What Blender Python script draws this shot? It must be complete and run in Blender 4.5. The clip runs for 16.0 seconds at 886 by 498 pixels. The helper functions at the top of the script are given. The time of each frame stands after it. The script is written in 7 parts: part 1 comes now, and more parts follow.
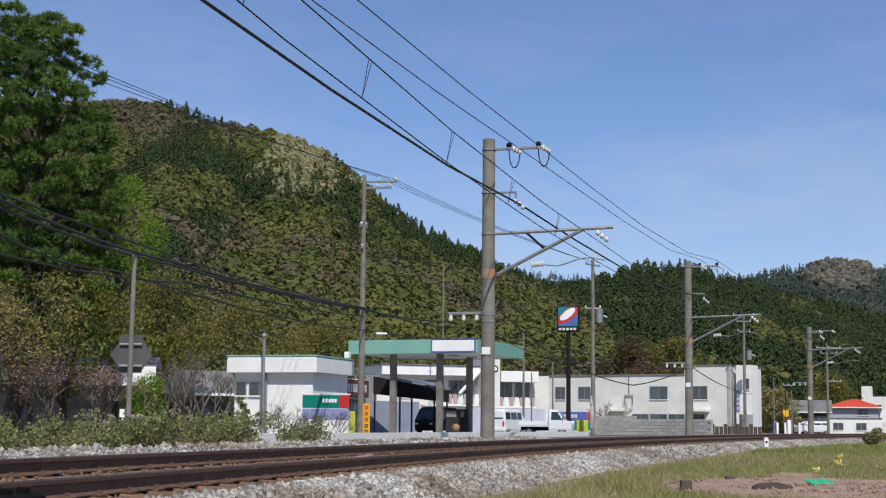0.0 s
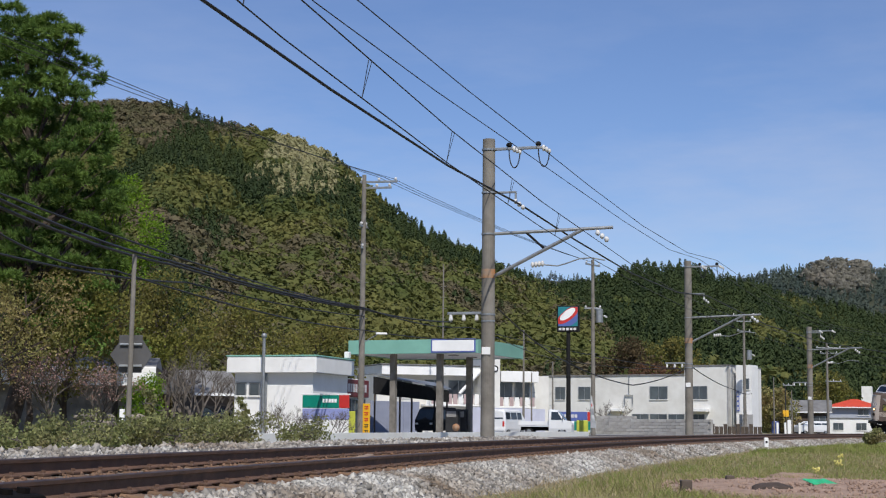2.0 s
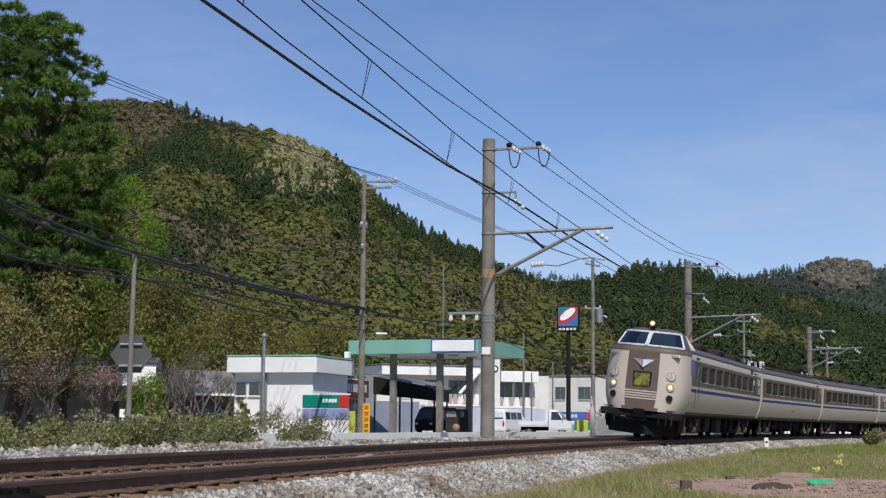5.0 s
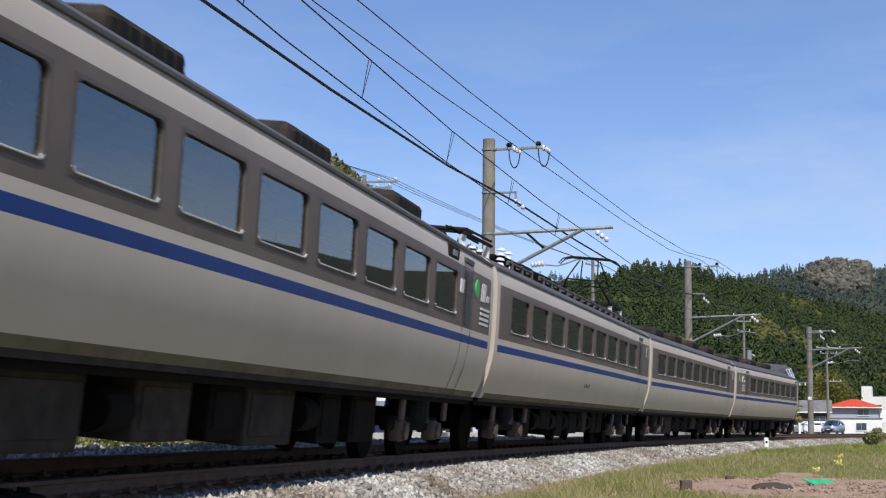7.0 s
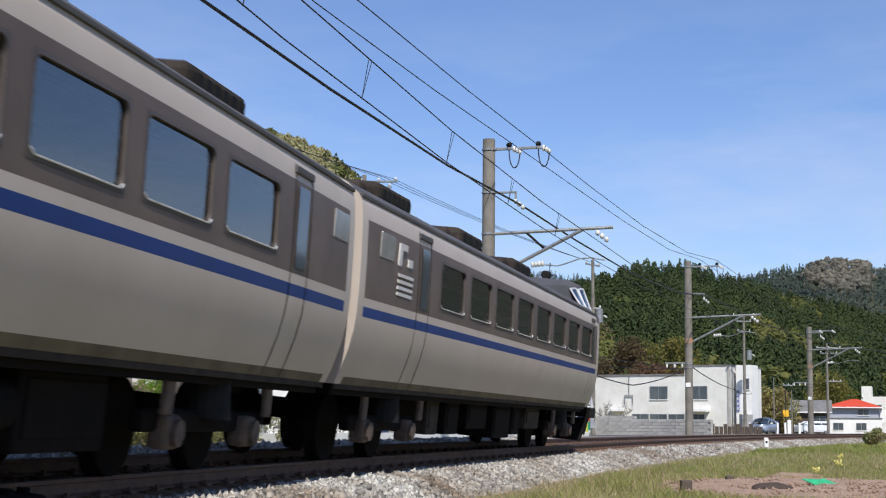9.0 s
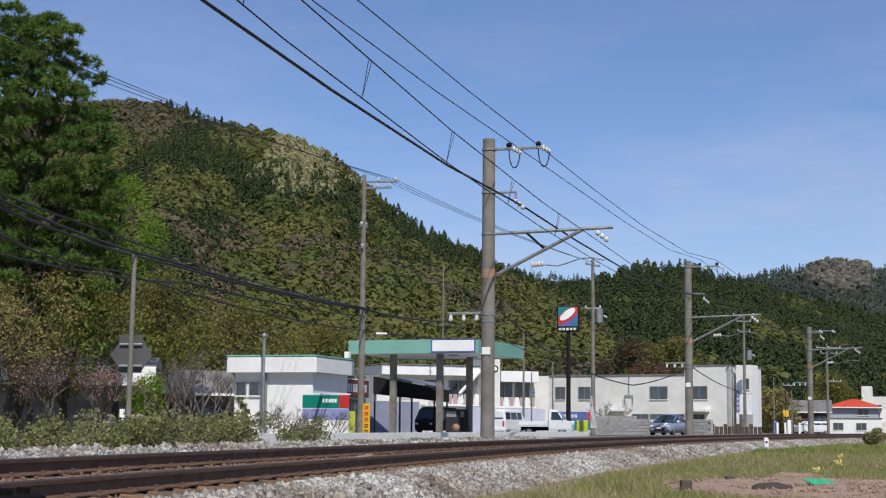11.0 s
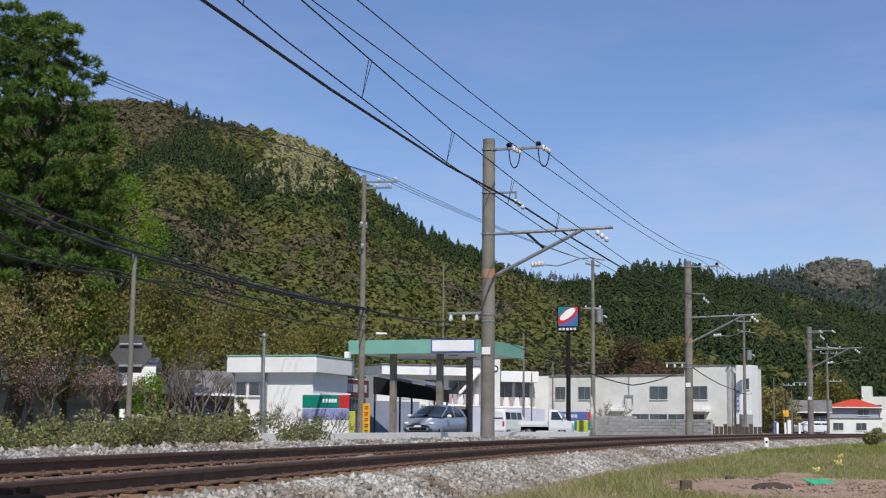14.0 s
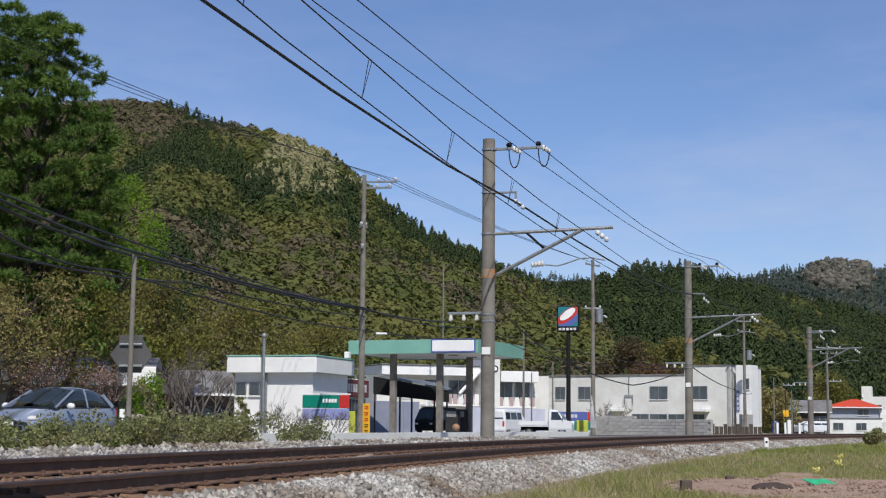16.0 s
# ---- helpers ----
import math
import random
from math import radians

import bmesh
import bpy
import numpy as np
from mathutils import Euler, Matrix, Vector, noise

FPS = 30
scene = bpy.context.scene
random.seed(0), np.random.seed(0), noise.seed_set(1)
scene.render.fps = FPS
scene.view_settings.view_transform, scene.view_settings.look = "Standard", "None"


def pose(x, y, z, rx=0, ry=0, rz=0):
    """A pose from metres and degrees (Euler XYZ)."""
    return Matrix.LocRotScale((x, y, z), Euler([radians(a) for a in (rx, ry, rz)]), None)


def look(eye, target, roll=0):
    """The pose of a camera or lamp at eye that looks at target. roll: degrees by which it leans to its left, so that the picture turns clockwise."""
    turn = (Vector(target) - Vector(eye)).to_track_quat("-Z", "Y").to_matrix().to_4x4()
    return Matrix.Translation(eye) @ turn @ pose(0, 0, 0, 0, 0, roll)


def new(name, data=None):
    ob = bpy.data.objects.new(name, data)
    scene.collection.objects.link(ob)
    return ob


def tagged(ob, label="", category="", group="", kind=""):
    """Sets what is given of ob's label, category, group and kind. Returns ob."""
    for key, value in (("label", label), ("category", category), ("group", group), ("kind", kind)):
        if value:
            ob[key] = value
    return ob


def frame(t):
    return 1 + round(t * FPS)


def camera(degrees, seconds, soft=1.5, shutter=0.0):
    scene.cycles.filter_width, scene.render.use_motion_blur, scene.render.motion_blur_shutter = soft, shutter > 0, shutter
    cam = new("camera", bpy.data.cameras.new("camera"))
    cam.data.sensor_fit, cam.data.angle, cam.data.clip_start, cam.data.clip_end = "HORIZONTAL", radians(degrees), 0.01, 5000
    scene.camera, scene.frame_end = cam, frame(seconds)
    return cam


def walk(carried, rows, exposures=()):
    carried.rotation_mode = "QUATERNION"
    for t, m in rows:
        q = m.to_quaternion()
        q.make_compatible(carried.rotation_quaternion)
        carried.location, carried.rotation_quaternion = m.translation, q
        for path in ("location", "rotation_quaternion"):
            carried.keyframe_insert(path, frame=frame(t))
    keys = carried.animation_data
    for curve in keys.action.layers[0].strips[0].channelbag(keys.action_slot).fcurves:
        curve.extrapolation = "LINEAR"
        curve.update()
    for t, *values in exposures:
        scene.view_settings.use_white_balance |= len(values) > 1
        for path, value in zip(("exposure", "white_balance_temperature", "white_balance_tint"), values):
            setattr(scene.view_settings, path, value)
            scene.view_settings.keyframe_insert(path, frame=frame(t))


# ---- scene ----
# Static camera on the field side of a curved single track.
cam = camera(32.75, 16.0, soft=1.15, shutter=0.1)
EYE = (0.0, 0.0, 0.394)
VIEW = look(EYE, (0.0, 10.0, 0.394 + 10 * math.tan(radians(6.673))), 0.513)
walk(cam, [(0, VIEW), (16.0, VIEW)], [(0, -0.24), (6.3, -0.24), (7.0, 0.03), (7.6, 0.05), (9.2, 0.04), (11.0, -0.24), (16.0, -0.24)])

# ---- sky and sun ----
SUN_DIR = Vector((0.14, -0.76, 0.90)).normalized()
world = bpy.data.worlds.new("world")
scene.world = world
world.use_nodes = True
wn, wl = world.node_tree.nodes, world.node_tree.links
sky = wn.new("ShaderNodeTexSky")
sky.sky_type = "NISHITA"
sky.sun_disc = False
sky.sun_elevation = math.asin(SUN_DIR.z)
sky.sun_rotation = math.atan2(SUN_DIR.x, SUN_DIR.y)
sky.altitude = 300
sky.air_density, sky.dust_density, sky.ozone_density = 1.0, 0.25, 4.0
# thin streaks of cirrus low in the sky
tc = wn.new("ShaderNodeTexCoord")
mp = wn.new("ShaderNodeMapping")
mp.inputs["Rotation"].default_value = (0.0, radians(14), 0.0)
mp.inputs["Scale"].default_value = (2.2, 2.2, 9.0)
cn = wn.new("ShaderNodeTexNoise")
cn.inputs["Scale"].default_value, cn.inputs["Detail"].default_value = 1.6, 6.0
cn.inputs["Roughness"].default_value = 0.6
cr = wn.new("ShaderNodeValToRGB")
cr.color_ramp.elements[0].position, cr.color_ramp.elements[1].position = 0.40, 0.72
cr.color_ramp.elements[0].color, cr.color_ramp.elements[1].color = (0, 0, 0, 1), (0.70, 0.70, 0.70, 1)
mx = wn.new("ShaderNodeMix")
mx.data_type = "RGBA"
mx.inputs["B"].default_value = (5.6, 6.0, 7.4, 1)
wl.new(tc.outputs["Generated"], mp.inputs["Vector"])
wl.new(mp.outputs["Vector"], cn.inputs["Vector"])
wl.new(cn.outputs["Fac"], cr.inputs["Fac"])
sp = wn.new("ShaderNodeSeparateXYZ")
low = wn.new("ShaderNodeMapRange")
low.inputs["From Min"].default_value, low.inputs["From Max"].default_value = 0.06, 0.30
low.inputs["To Min"].default_value, low.inputs["To Max"].default_value = 1.0, 0.08
thin = wn.new("ShaderNodeMath")
thin.operation = "MULTIPLY"
wl.new(tc.outputs["Generated"], sp.inputs[0])
wl.new(sp.outputs["Z"], low.inputs["Value"])
wl.new(low.outputs["Result"], thin.inputs[0])
wl.new(cr.outputs["Color"], thin.inputs[1])
wl.new(thin.outputs[0], mx.inputs["Factor"])
tint = wn.new("ShaderNodeMix")
tint.data_type, tint.blend_type = "RGBA", "MULTIPLY"
tint.inputs["Factor"].default_value = 1.0
tint.inputs["B"].default_value = (0.89, 0.92, 1.10, 1)
wl.new(sky.outputs["Color"], tint.inputs["A"])
wl.new(tint.outputs["Result"], mx.inputs["A"])
wl.new(mx.outputs["Result"], wn["Background"].inputs["Color"])
wn["Background"].inputs["Strength"].default_value = 0.119
sun = new("sun", bpy.data.lights.new("sun", "SUN"))
sun.data.energy, sun.data.angle, sun.data.color = 5.0, radians(0.5), (1.0, 0.965, 0.91)
sun.matrix_world = look(SUN_DIR * 50, (0, 0, 0))


# ---- materials ----
def mat(name, a, b=None, rough=0.7, scale=8.0, bump=0.0, metal=0.0, fine=None, island=0.0, obrand=0.0, spec=None, ramp=(0.35, 0.65)):
    """Principled surface: two colours mixed by a two-scale noise, with relief."""
    m = bpy.data.materials.new(name)
    m.use_nodes = True
    n, l = m.node_tree.nodes, m.node_tree.links
    p = n["Principled BSDF"]
    p.inputs["Roughness"].default_value, p.inputs["Metallic"].default_value = rough, metal
    if spec is not None:
        p.inputs["Specular IOR Level"].default_value = spec
    b = b or tuple(c * 0.78 for c in a)
    geo = n.new("ShaderNodeTexCoord")
    n1 = n.new("ShaderNodeTexNoise")
    n1.inputs["Scale"].default_value, n1.inputs["Detail"].default_value = scale, 7.0
    n1.inputs["Roughness"].default_value = 0.62
    rp = n.new("ShaderNodeValToRGB")
    rp.color_ramp.elements[0].position, rp.color_ramp.elements[1].position = ramp
    rp.color_ramp.elements[0].color, rp.color_ramp.elements[1].color = (*a, 1), (*b, 1)
    l.new(geo.outputs["Object"], n1.inputs["Vector"])
    l.new(n1.outputs["Fac"], rp.inputs["Fac"])
    colour = rp.outputs["Color"]
    if island or obrand:
        src = n.new("ShaderNodeNewGeometry").outputs["Random Per Island"] if island else n.new("ShaderNodeObjectInfo").outputs["Random"]
        amount = island or obrand
        mr = n.new("ShaderNodeMapRange")
        mr.inputs["To Min"].default_value, mr.inputs["To Max"].default_value = 1 - amount, 1 + amount
        hsv = n.new("ShaderNodeHueSaturation")
        l.new(src, mr.inputs["Value"])
        l.new(mr.outputs["Result"], hsv.inputs["Value"])
        l.new(colour, hsv.inputs["Color"])
        colour = hsv.outputs["Color"]
    l.new(colour, p.inputs["Base Color"])
    if bump:
        n2 = n.new("ShaderNodeTexNoise")
        n2.inputs["Scale"].default_value, n2.inputs["Detail"].default_value = fine or scale * 6, 5.0
        bp = n.new("ShaderNodeBump")
        bp.inputs["Strength"].default_value, bp.inputs["Distance"].default_value = bump, 0.02
        l.new(geo.outputs["Object"], n2.inputs["Vector"])
        l.new(n2.outputs["Fac"], bp.inputs["Height"])
        l.new(bp.outputs["Normal"], p.inputs["Normal"])
    return m


def glow(name, colour, strength):
    m = mat(name, colour)
    p = m.node_tree.nodes["Principled BSDF"]
    p.inputs["Emission Color"].default_value, p.inputs["Emission Strength"].default_value = (*colour, 1), strength
    return m


def glass(name, tint, rough=0.02, through_light=0.8, ior=1.5):
    m = bpy.data.materials.new(name)
    m.use_nodes = True
    p = m.node_tree.nodes["Principled BSDF"]
    p.inputs["Base Color"].default_value = (*tint, 1)
    p.inputs["Roughness"].default_value, p.inputs["Transmission Weight"].default_value = rough, through_light
    p.inputs["IOR"].default_value = ior
    return m


def thin_glass(name, tint, ior=1.35):
    """A tinted pane: light passes straight on, and the surface mirrors by its angle."""
    m = bpy.data.materials.new(name)
    m.use_nodes = True
    n, l = m.node_tree.nodes, m.node_tree.links
    t, g, f, mix = n.new("ShaderNodeBsdfTransparent"), n.new("ShaderNodeBsdfGlossy"), n.new("ShaderNodeFresnel"), n.new("ShaderNodeMixShader")
    t.inputs["Color"].default_value = (*tint, 1)
    g.inputs["Roughness"].default_value = 0.02
    f.inputs["IOR"].default_value = ior
    l.new(f.outputs[0], mix.inputs[0])
    l.new(t.outputs[0], mix.inputs[1])
    l.new(g.outputs[0], mix.inputs[2])
    l.new(mix.outputs[0], n["Material Output"].inputs["Surface"])
    return m


def leafmat(name, a, b, island=0.25, scale=0.15, thin_share=0.38):
    m = mat(name, a, b, 0.75, scale, island=island, spec=0.2)
    n, l = m.node_tree.nodes, m.node_tree.links
    p = n["Principled BSDF"]
    t, mix = n.new("ShaderNodeBsdfTranslucent"), n.new("ShaderNodeMixShader")
    mix.inputs[0].default_value = thin_share
    l.new(p.inputs["Base Color"].links[0].from_socket, t.inputs["Color"])
    l.new(p.outputs[0], mix.inputs[1])
    l.new(t.outputs[0], mix.inputs[2])
    l.new(mix.outputs[0], n["Material Output"].inputs["Surface"])
    return m


M = {}
M["cream"] = mat("cream_paint", (0.50, 0.430, 0.372), (0.43, 0.365, 0.305), 0.45, 0.9, 0.02, spec=0.28, ramp=(0.3, 0.8))
M["band"] = mat("grey_brown_paint", (0.132, 0.096, 0.074), (0.098, 0.071, 0.056), 0.5, 1.2, 0.02, spec=0.28)
M["stripe"] = mat("blue_paint", (0.006, 0.036, 0.185), (0.006, 0.031, 0.150), 0.5, 2.0, spec=0.25)
M["roofgrey"] = mat("train_roof_grey", (0.085, 0.080, 0.082), (0.06, 0.056, 0.056), 0.7, 1.5, 0.1)
# Near-black: grime plus the shade under the floor put into the colour.
M["under"] = mat("underframe_grime", (0.009, 0.007, 0.006), (0.005, 0.004, 0.004), 0.9, 3.0, 0.3, spec=0.1)
M["undergrey"] = mat("underframe_grey", (0.050, 0.040, 0.033), (0.022, 0.018, 0.015), 0.85, 3.0, 0.2, spec=0.15)
M["black"] = mat("black_rubber", (0.012, 0.012, 0.013), (0.02, 0.019, 0.018), 0.8, 6.0, spec=0.12)
M["white"] = mat("white_paint", (0.84, 0.83, 0.80), (0.76, 0.75, 0.72), 0.5, 0.8, 0.05)
M["chrome"] = mat("bright_metal", (0.62, 0.62, 0.62), (0.5, 0.5, 0.5), 0.22, 5.0, metal=1.0)
M["steel"] = mat("galvanised_steel", (0.36, 0.37, 0.37), (0.26, 0.27, 0.27), 0.45, 4.0, 0.05, metal=0.6)
M["trainglass"] = thin_glass("train_window_glass", (0.40, 0.56, 0.64), 2.7)
M["clear"] = glass("window_glass", (0.55, 0.62, 0.62))
M["interior"] = mat("train_interior", (0.60, 0.61, 0.61), (0.50, 0.51, 0.52), 0.8, 2.0)
M["seat"] = mat("seat_cloth", (0.05, 0.09, 0.14), (0.04, 0.06, 0.10), 0.9, 6.0)
M["concrete"] = mat("pole_concrete", (0.225, 0.205, 0.175), (0.135, 0.12, 0.10), 0.85, 1.6, 0.3, fine=30)
M["wall"] = mat("white_rendered_wall", (0.74, 0.725, 0.68), (0.62, 0.60, 0.55), 0.85, 0.5, 0.15, fine=25)
M["wallgrey"] = mat("grey_block_wall", (0.42, 0.405, 0.38), (0.32, 0.305, 0.28), 0.9, 1.2, 0.3, obrand=0.12)
M["green"] = mat("canopy_green_paint", (0.20, 0.42, 0.33), (0.17, 0.36, 0.285), 0.5, 0.8)
M["signgreen"] = mat("sign_green", (0.0, 0.21, 0.145), (0.0, 0.18, 0.125), 0.4, 2.0)
M["signblue"] = mat("sign_blue", (0.095, 0.13, 0.36), (0.085, 0.115, 0.32), 0.4, 2.0)
M["signred"] = mat("sign_red", (0.55, 0.035, 0.03), (0.47, 0.03, 0.025), 0.4, 2.0)
M["darkred"] = mat("dark_red_board", (0.16, 0.02, 0.02), (0.12, 0.015, 0.015), 0.5, 2.0)
M["yellow"] = mat("sign_yellow", (0.80, 0.43, 0.015), (0.72, 0.37, 0.012), 0.5, 2.0)
M["lime"] = mat("lime_banner", (0.50, 0.52, 0.06), (0.43, 0.45, 0.05), 0.6, 2.0)
M["orange"] = mat("orange_band", (0.42, 0.16, 0.035), (0.27, 0.20, 0.14), 0.7, 3.0)
M["redroof"] = mat("red_roof_tile", (0.62, 0.07, 0.025), (0.50, 0.055, 0.02), 0.6, 1.5, 0.2)
M["greyroof"] = mat("grey_roof_tile", (0.20, 0.195, 0.19), (0.13, 0.125, 0.12), 0.8, 1.0, 0.3)
M["darkwood"] = mat("weathered_timber", (0.10, 0.075, 0.055), (0.06, 0.045, 0.035), 0.85, 3.0, 0.2)
M["dark"] = mat("dark_interior", (0.03, 0.03, 0.032), (0.02, 0.02, 0.02), 0.9, 2.0)
M["rust"] = mat("rusty_rail", (0.150, 0.080, 0.048), (0.078, 0.044, 0.029), 0.75, 5.0, 0.25, fine=60)
M["ruststone"] = mat("rust_stained_stone", (0.21, 0.120, 0.072), (0.11, 0.065, 0.04), 0.95, 2.0, 0.3, island=0.4)
M["dirt"] = mat("road_dirt_on_paint", (0.15, 0.125, 0.080), (0.095, 0.078, 0.050), 0.8, 2.5, 0.05, spec=0.2)
M["railhead"] = mat("worn_rail_head", (0.085, 0.055, 0.042), (0.055, 0.036, 0.03), 0.55, 3.0, metal=0.3)
M["sleeper"] = mat("concrete_sleeper", (0.20, 0.12, 0.07), (0.12, 0.07, 0.042), 0.9, 4.0, 0.3, obrand=0.2)
M["stone"] = mat("ballast_stone", (0.40, 0.385, 0.35), (0.165, 0.125, 0.088), 0.9, 0.45, 0.3, fine=60, island=0.55)
M["ballast"] = mat("ballast_bed", (0.27, 0.23, 0.19), (0.09, 0.07, 0.055), 0.95, 14.0, 1.0, fine=26, ramp=(0.42, 0.6))
M["asphalt"] = mat("asphalt", (0.085, 0.083, 0.08), (0.06, 0.058, 0.056), 0.9, 2.0, 0.3, fine=80)
M["apron"] = mat("concrete_apron", (0.34, 0.33, 0.31), (0.26, 0.25, 0.235), 0.9, 0.7, 0.2)
M["soil"] = mat("bare_soil", (0.37, 0.255, 0.185), (0.25, 0.165, 0.12), 0.95, 5.0, 0.8, fine=40)
M["field"] = mat("field_ground", (0.12, 0.14, 0.045), (0.24, 0.18, 0.10), 0.95, 0.8, 0.6, fine=30)
M["hill"] = mat("forest_floor", (0.030, 0.040, 0.018), (0.045, 0.042, 0.024), 0.95, 0.05)
M["grass"] = leafmat("grass_blades", (0.20, 0.27, 0.05), (0.34, 0.31, 0.12), 0.3, 0.5)
M["drygrass"] = leafmat("dry_grass", (0.46, 0.37, 0.22), (0.34, 0.26, 0.14), 0.3, 0.7)
M["needle"] = leafmat("pine_needles", (0.155, 0.235, 0.050), (0.075, 0.135, 0.030), 0.35, 0.6)
M["conifer"] = leafmat("cedar_foliage", (0.030, 0.050, 0.020), (0.066, 0.088, 0.027), 0.12, 0.06, 0.3)
# Distance haze is put into these two leaf colours: greyer, bluer and paler.
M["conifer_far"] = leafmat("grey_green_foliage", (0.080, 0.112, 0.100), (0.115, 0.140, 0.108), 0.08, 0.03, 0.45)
M["conifer_hazed"] = leafmat("blue_green_foliage", (0.13, 0.175, 0.20), (0.15, 0.185, 0.20), 0.08, 0.02, 0.3)
M["broad"] = leafmat("spring_foliage", (0.078, 0.100, 0.026), (0.160, 0.152, 0.045), 0.08, 0.04, 0.3)
M["bare"] = leafmat("budding_branches", (0.140, 0.110, 0.066), (0.090, 0.088, 0.040), 0.12, 0.07, 0.25)
M["pale"] = leafmat("straw_green_buds", (0.340, 0.310, 0.165), (0.235, 0.230, 0.105), 0.10, 0.08, 0.25)
M["bright"] = leafmat("fresh_green_leaves", (0.20, 0.32, 0.022), (0.12, 0.21, 0.02), 0.3, 0.3)
M["olive"] = leafmat("olive_leaves", (0.165, 0.175, 0.034), (0.185, 0.150, 0.050), 0.35, 0.3)
M["shrub"] = leafmat("shrub_leaves", (0.165, 0.205, 0.065), (0.300, 0.255, 0.130), 0.4, 0.5)
M["blossom"] = leafmat("pink_blossom", (0.48, 0.30, 0.27), (0.30, 0.19, 0.12), 0.35, 0.5)
M["bark"] = mat("bark", (0.085, 0.062, 0.045), (0.045, 0.034, 0.027), 0.9, 6.0, 0.6)
M["twig"] = mat("grey_twigs", (0.13, 0.11, 0.09), (0.085, 0.07, 0.058), 0.9, 3.0)
M["wire"] = mat("black_wire", (0.018, 0.018, 0.02), (0.012, 0.012, 0.013), 0.6, 2.0)
M["insul"] = mat("white_porcelain", (0.70, 0.69, 0.67), (0.55, 0.54, 0.52), 0.2, 4.0)
M["silver"] = mat("silver_blue_car_paint", (0.30, 0.34, 0.42), (0.28, 0.32, 0.40), 0.28, 1.0, metal=0.35)
M["carwhite"] = mat("white_car_paint", (0.75, 0.75, 0.74), (0.70, 0.70, 0.69), 0.3, 1.0)
M["tarp"] = mat("green_sheet", (0.03, 0.50, 0.20), (0.03, 0.42, 0.16), 0.5, 3.0)
M["lamp_on"] = glow("lit_headlamp", (1.0, 0.70, 0.35), 3.0)
M["amber"] = mat("amber_lamp_reflector", (0.62, 0.40, 0.16), (0.45, 0.26, 0.09), 0.2, 14.0)
M["lens"] = mat("lamp_glass", (0.30, 0.29, 0.28), (0.24, 0.23, 0.22), 0.15, 5.0)
M["logo"] = mat("pale_lettering", (0.62, 0.60, 0.58), (0.56, 0.54, 0.52), 0.5, 4.0)
M["mark"] = mat("green_mark", (0.06, 0.42, 0.10), (0.05, 0.36, 0.09), 0.5, 4.0)
M["purple"] = mat("violet_plate", (0.17, 0.12, 0.36), (0.12, 0.08, 0.26), 0.5, 9.0)
M["headsign"] = mat("head_sign_film", (0.24, 0.22, 0.035), (0.06, 0.065, 0.02), 0.35, 3.2, ramp=(0.45, 0.55))


# ---- mesh helpers ----
def link(name, verts, faces, mats, parent=None, label="", smooth=False, index=None):
    me = bpy.data.meshes.new(name)
    me.from_pydata([tuple(v) for v in verts], [], faces)
    for m in (mats if isinstance(mats, (list, tuple)) else [mats]):
        me.materials.append(m)
    if index is not None:
        me.polygons.foreach_set("material_index", index)
    if smooth:
        me.polygons.foreach_set("use_smooth", [True] * len(me.polygons))
    me.update()
    ob = new(name, me)
    if parent is not None:
        ob.parent = parent
    if label:
        ob["label"] = label
    return ob


def part(name, bm, material, parent=None, label="", smooth=False):
    me = bpy.data.meshes.new(name)
    bmesh.ops.recalc_face_normals(bm, faces=bm.faces)
    bm.to_mesh(me)
    bm.free()
    for m in (material if isinstance(material, (list, tuple)) else [material]):
        me.materials.append(m)
    if smooth:
        for p in me.polygons:
            p.use_smooth = True
    ob = new(name, me)
    if parent is not None:
        ob.parent = parent
    if label:
        ob["label"] = label
    return ob


def shared(name, me, parent, m):
    ob = new(name, me)
    ob.parent = parent
    ob.matrix_basis = m
    return ob


def empty(name, m, label, category, group="", kind=""):
    ob = new(name)
    ob.matrix_basis = m
    return tagged(ob, label, category, group, kind)


def box(bm, lo, hi, bevel=0.0, m=None):
    """A box from corner to corner, bevelled, turned by m."""
    c, d = (Vector(lo) + Vector(hi)) / 2, Vector(hi) - Vector(lo)
    r = bmesh.ops.create_cube(bm, size=1.0)
    bmesh.ops.scale(bm, vec=d, verts=r["verts"])
    if bevel:
        eds = list({e for v in r["verts"] for e in v.link_edges})
        b = bmesh.ops.bevel(bm, geom=eds, offset=bevel, segments=2, affect="EDGES", profile=0.5)
        vs = list({v for f in b["faces"] for v in f.verts} | {v for v in r["verts"] if v.is_valid})
    else:
        vs = r["verts"]
    bmesh.ops.translate(bm, vec=c, verts=vs)
    if m is not None:
        bmesh.ops.transform(bm, matrix=m, verts=vs)
    return vs


def boxed(*a, **k):
    bm = bmesh.new()
    box(bm, *a, **k)
    return bm


def rod(bm, a, b, r1, r2=None, n=8):
    """A capped, tapered bar from a to b."""
    a, b = Vector(a), Vector(b)
    d = b - a
    q = d.to_track_quat("Z", "Y").to_matrix().to_4x4()
    bmesh.ops.create_cone(bm, cap_ends=True, segments=n, radius1=r1, radius2=r1 if r2 is None else r2, depth=d.length,
                          matrix=Matrix.Translation((a + b) / 2) @ q)


def rodded(*a, **k):
    bm = bmesh.new()
    rod(bm, *a, **k)
    return bm


def blob(bm, c, r, n=2, squash=(1, 1, 1)):
    g = bmesh.ops.create_icosphere(bm, subdivisions=n, radius=r)
    bmesh.ops.scale(bm, vec=squash, verts=g["verts"])
    bmesh.ops.translate(bm, vec=c, verts=g["verts"])


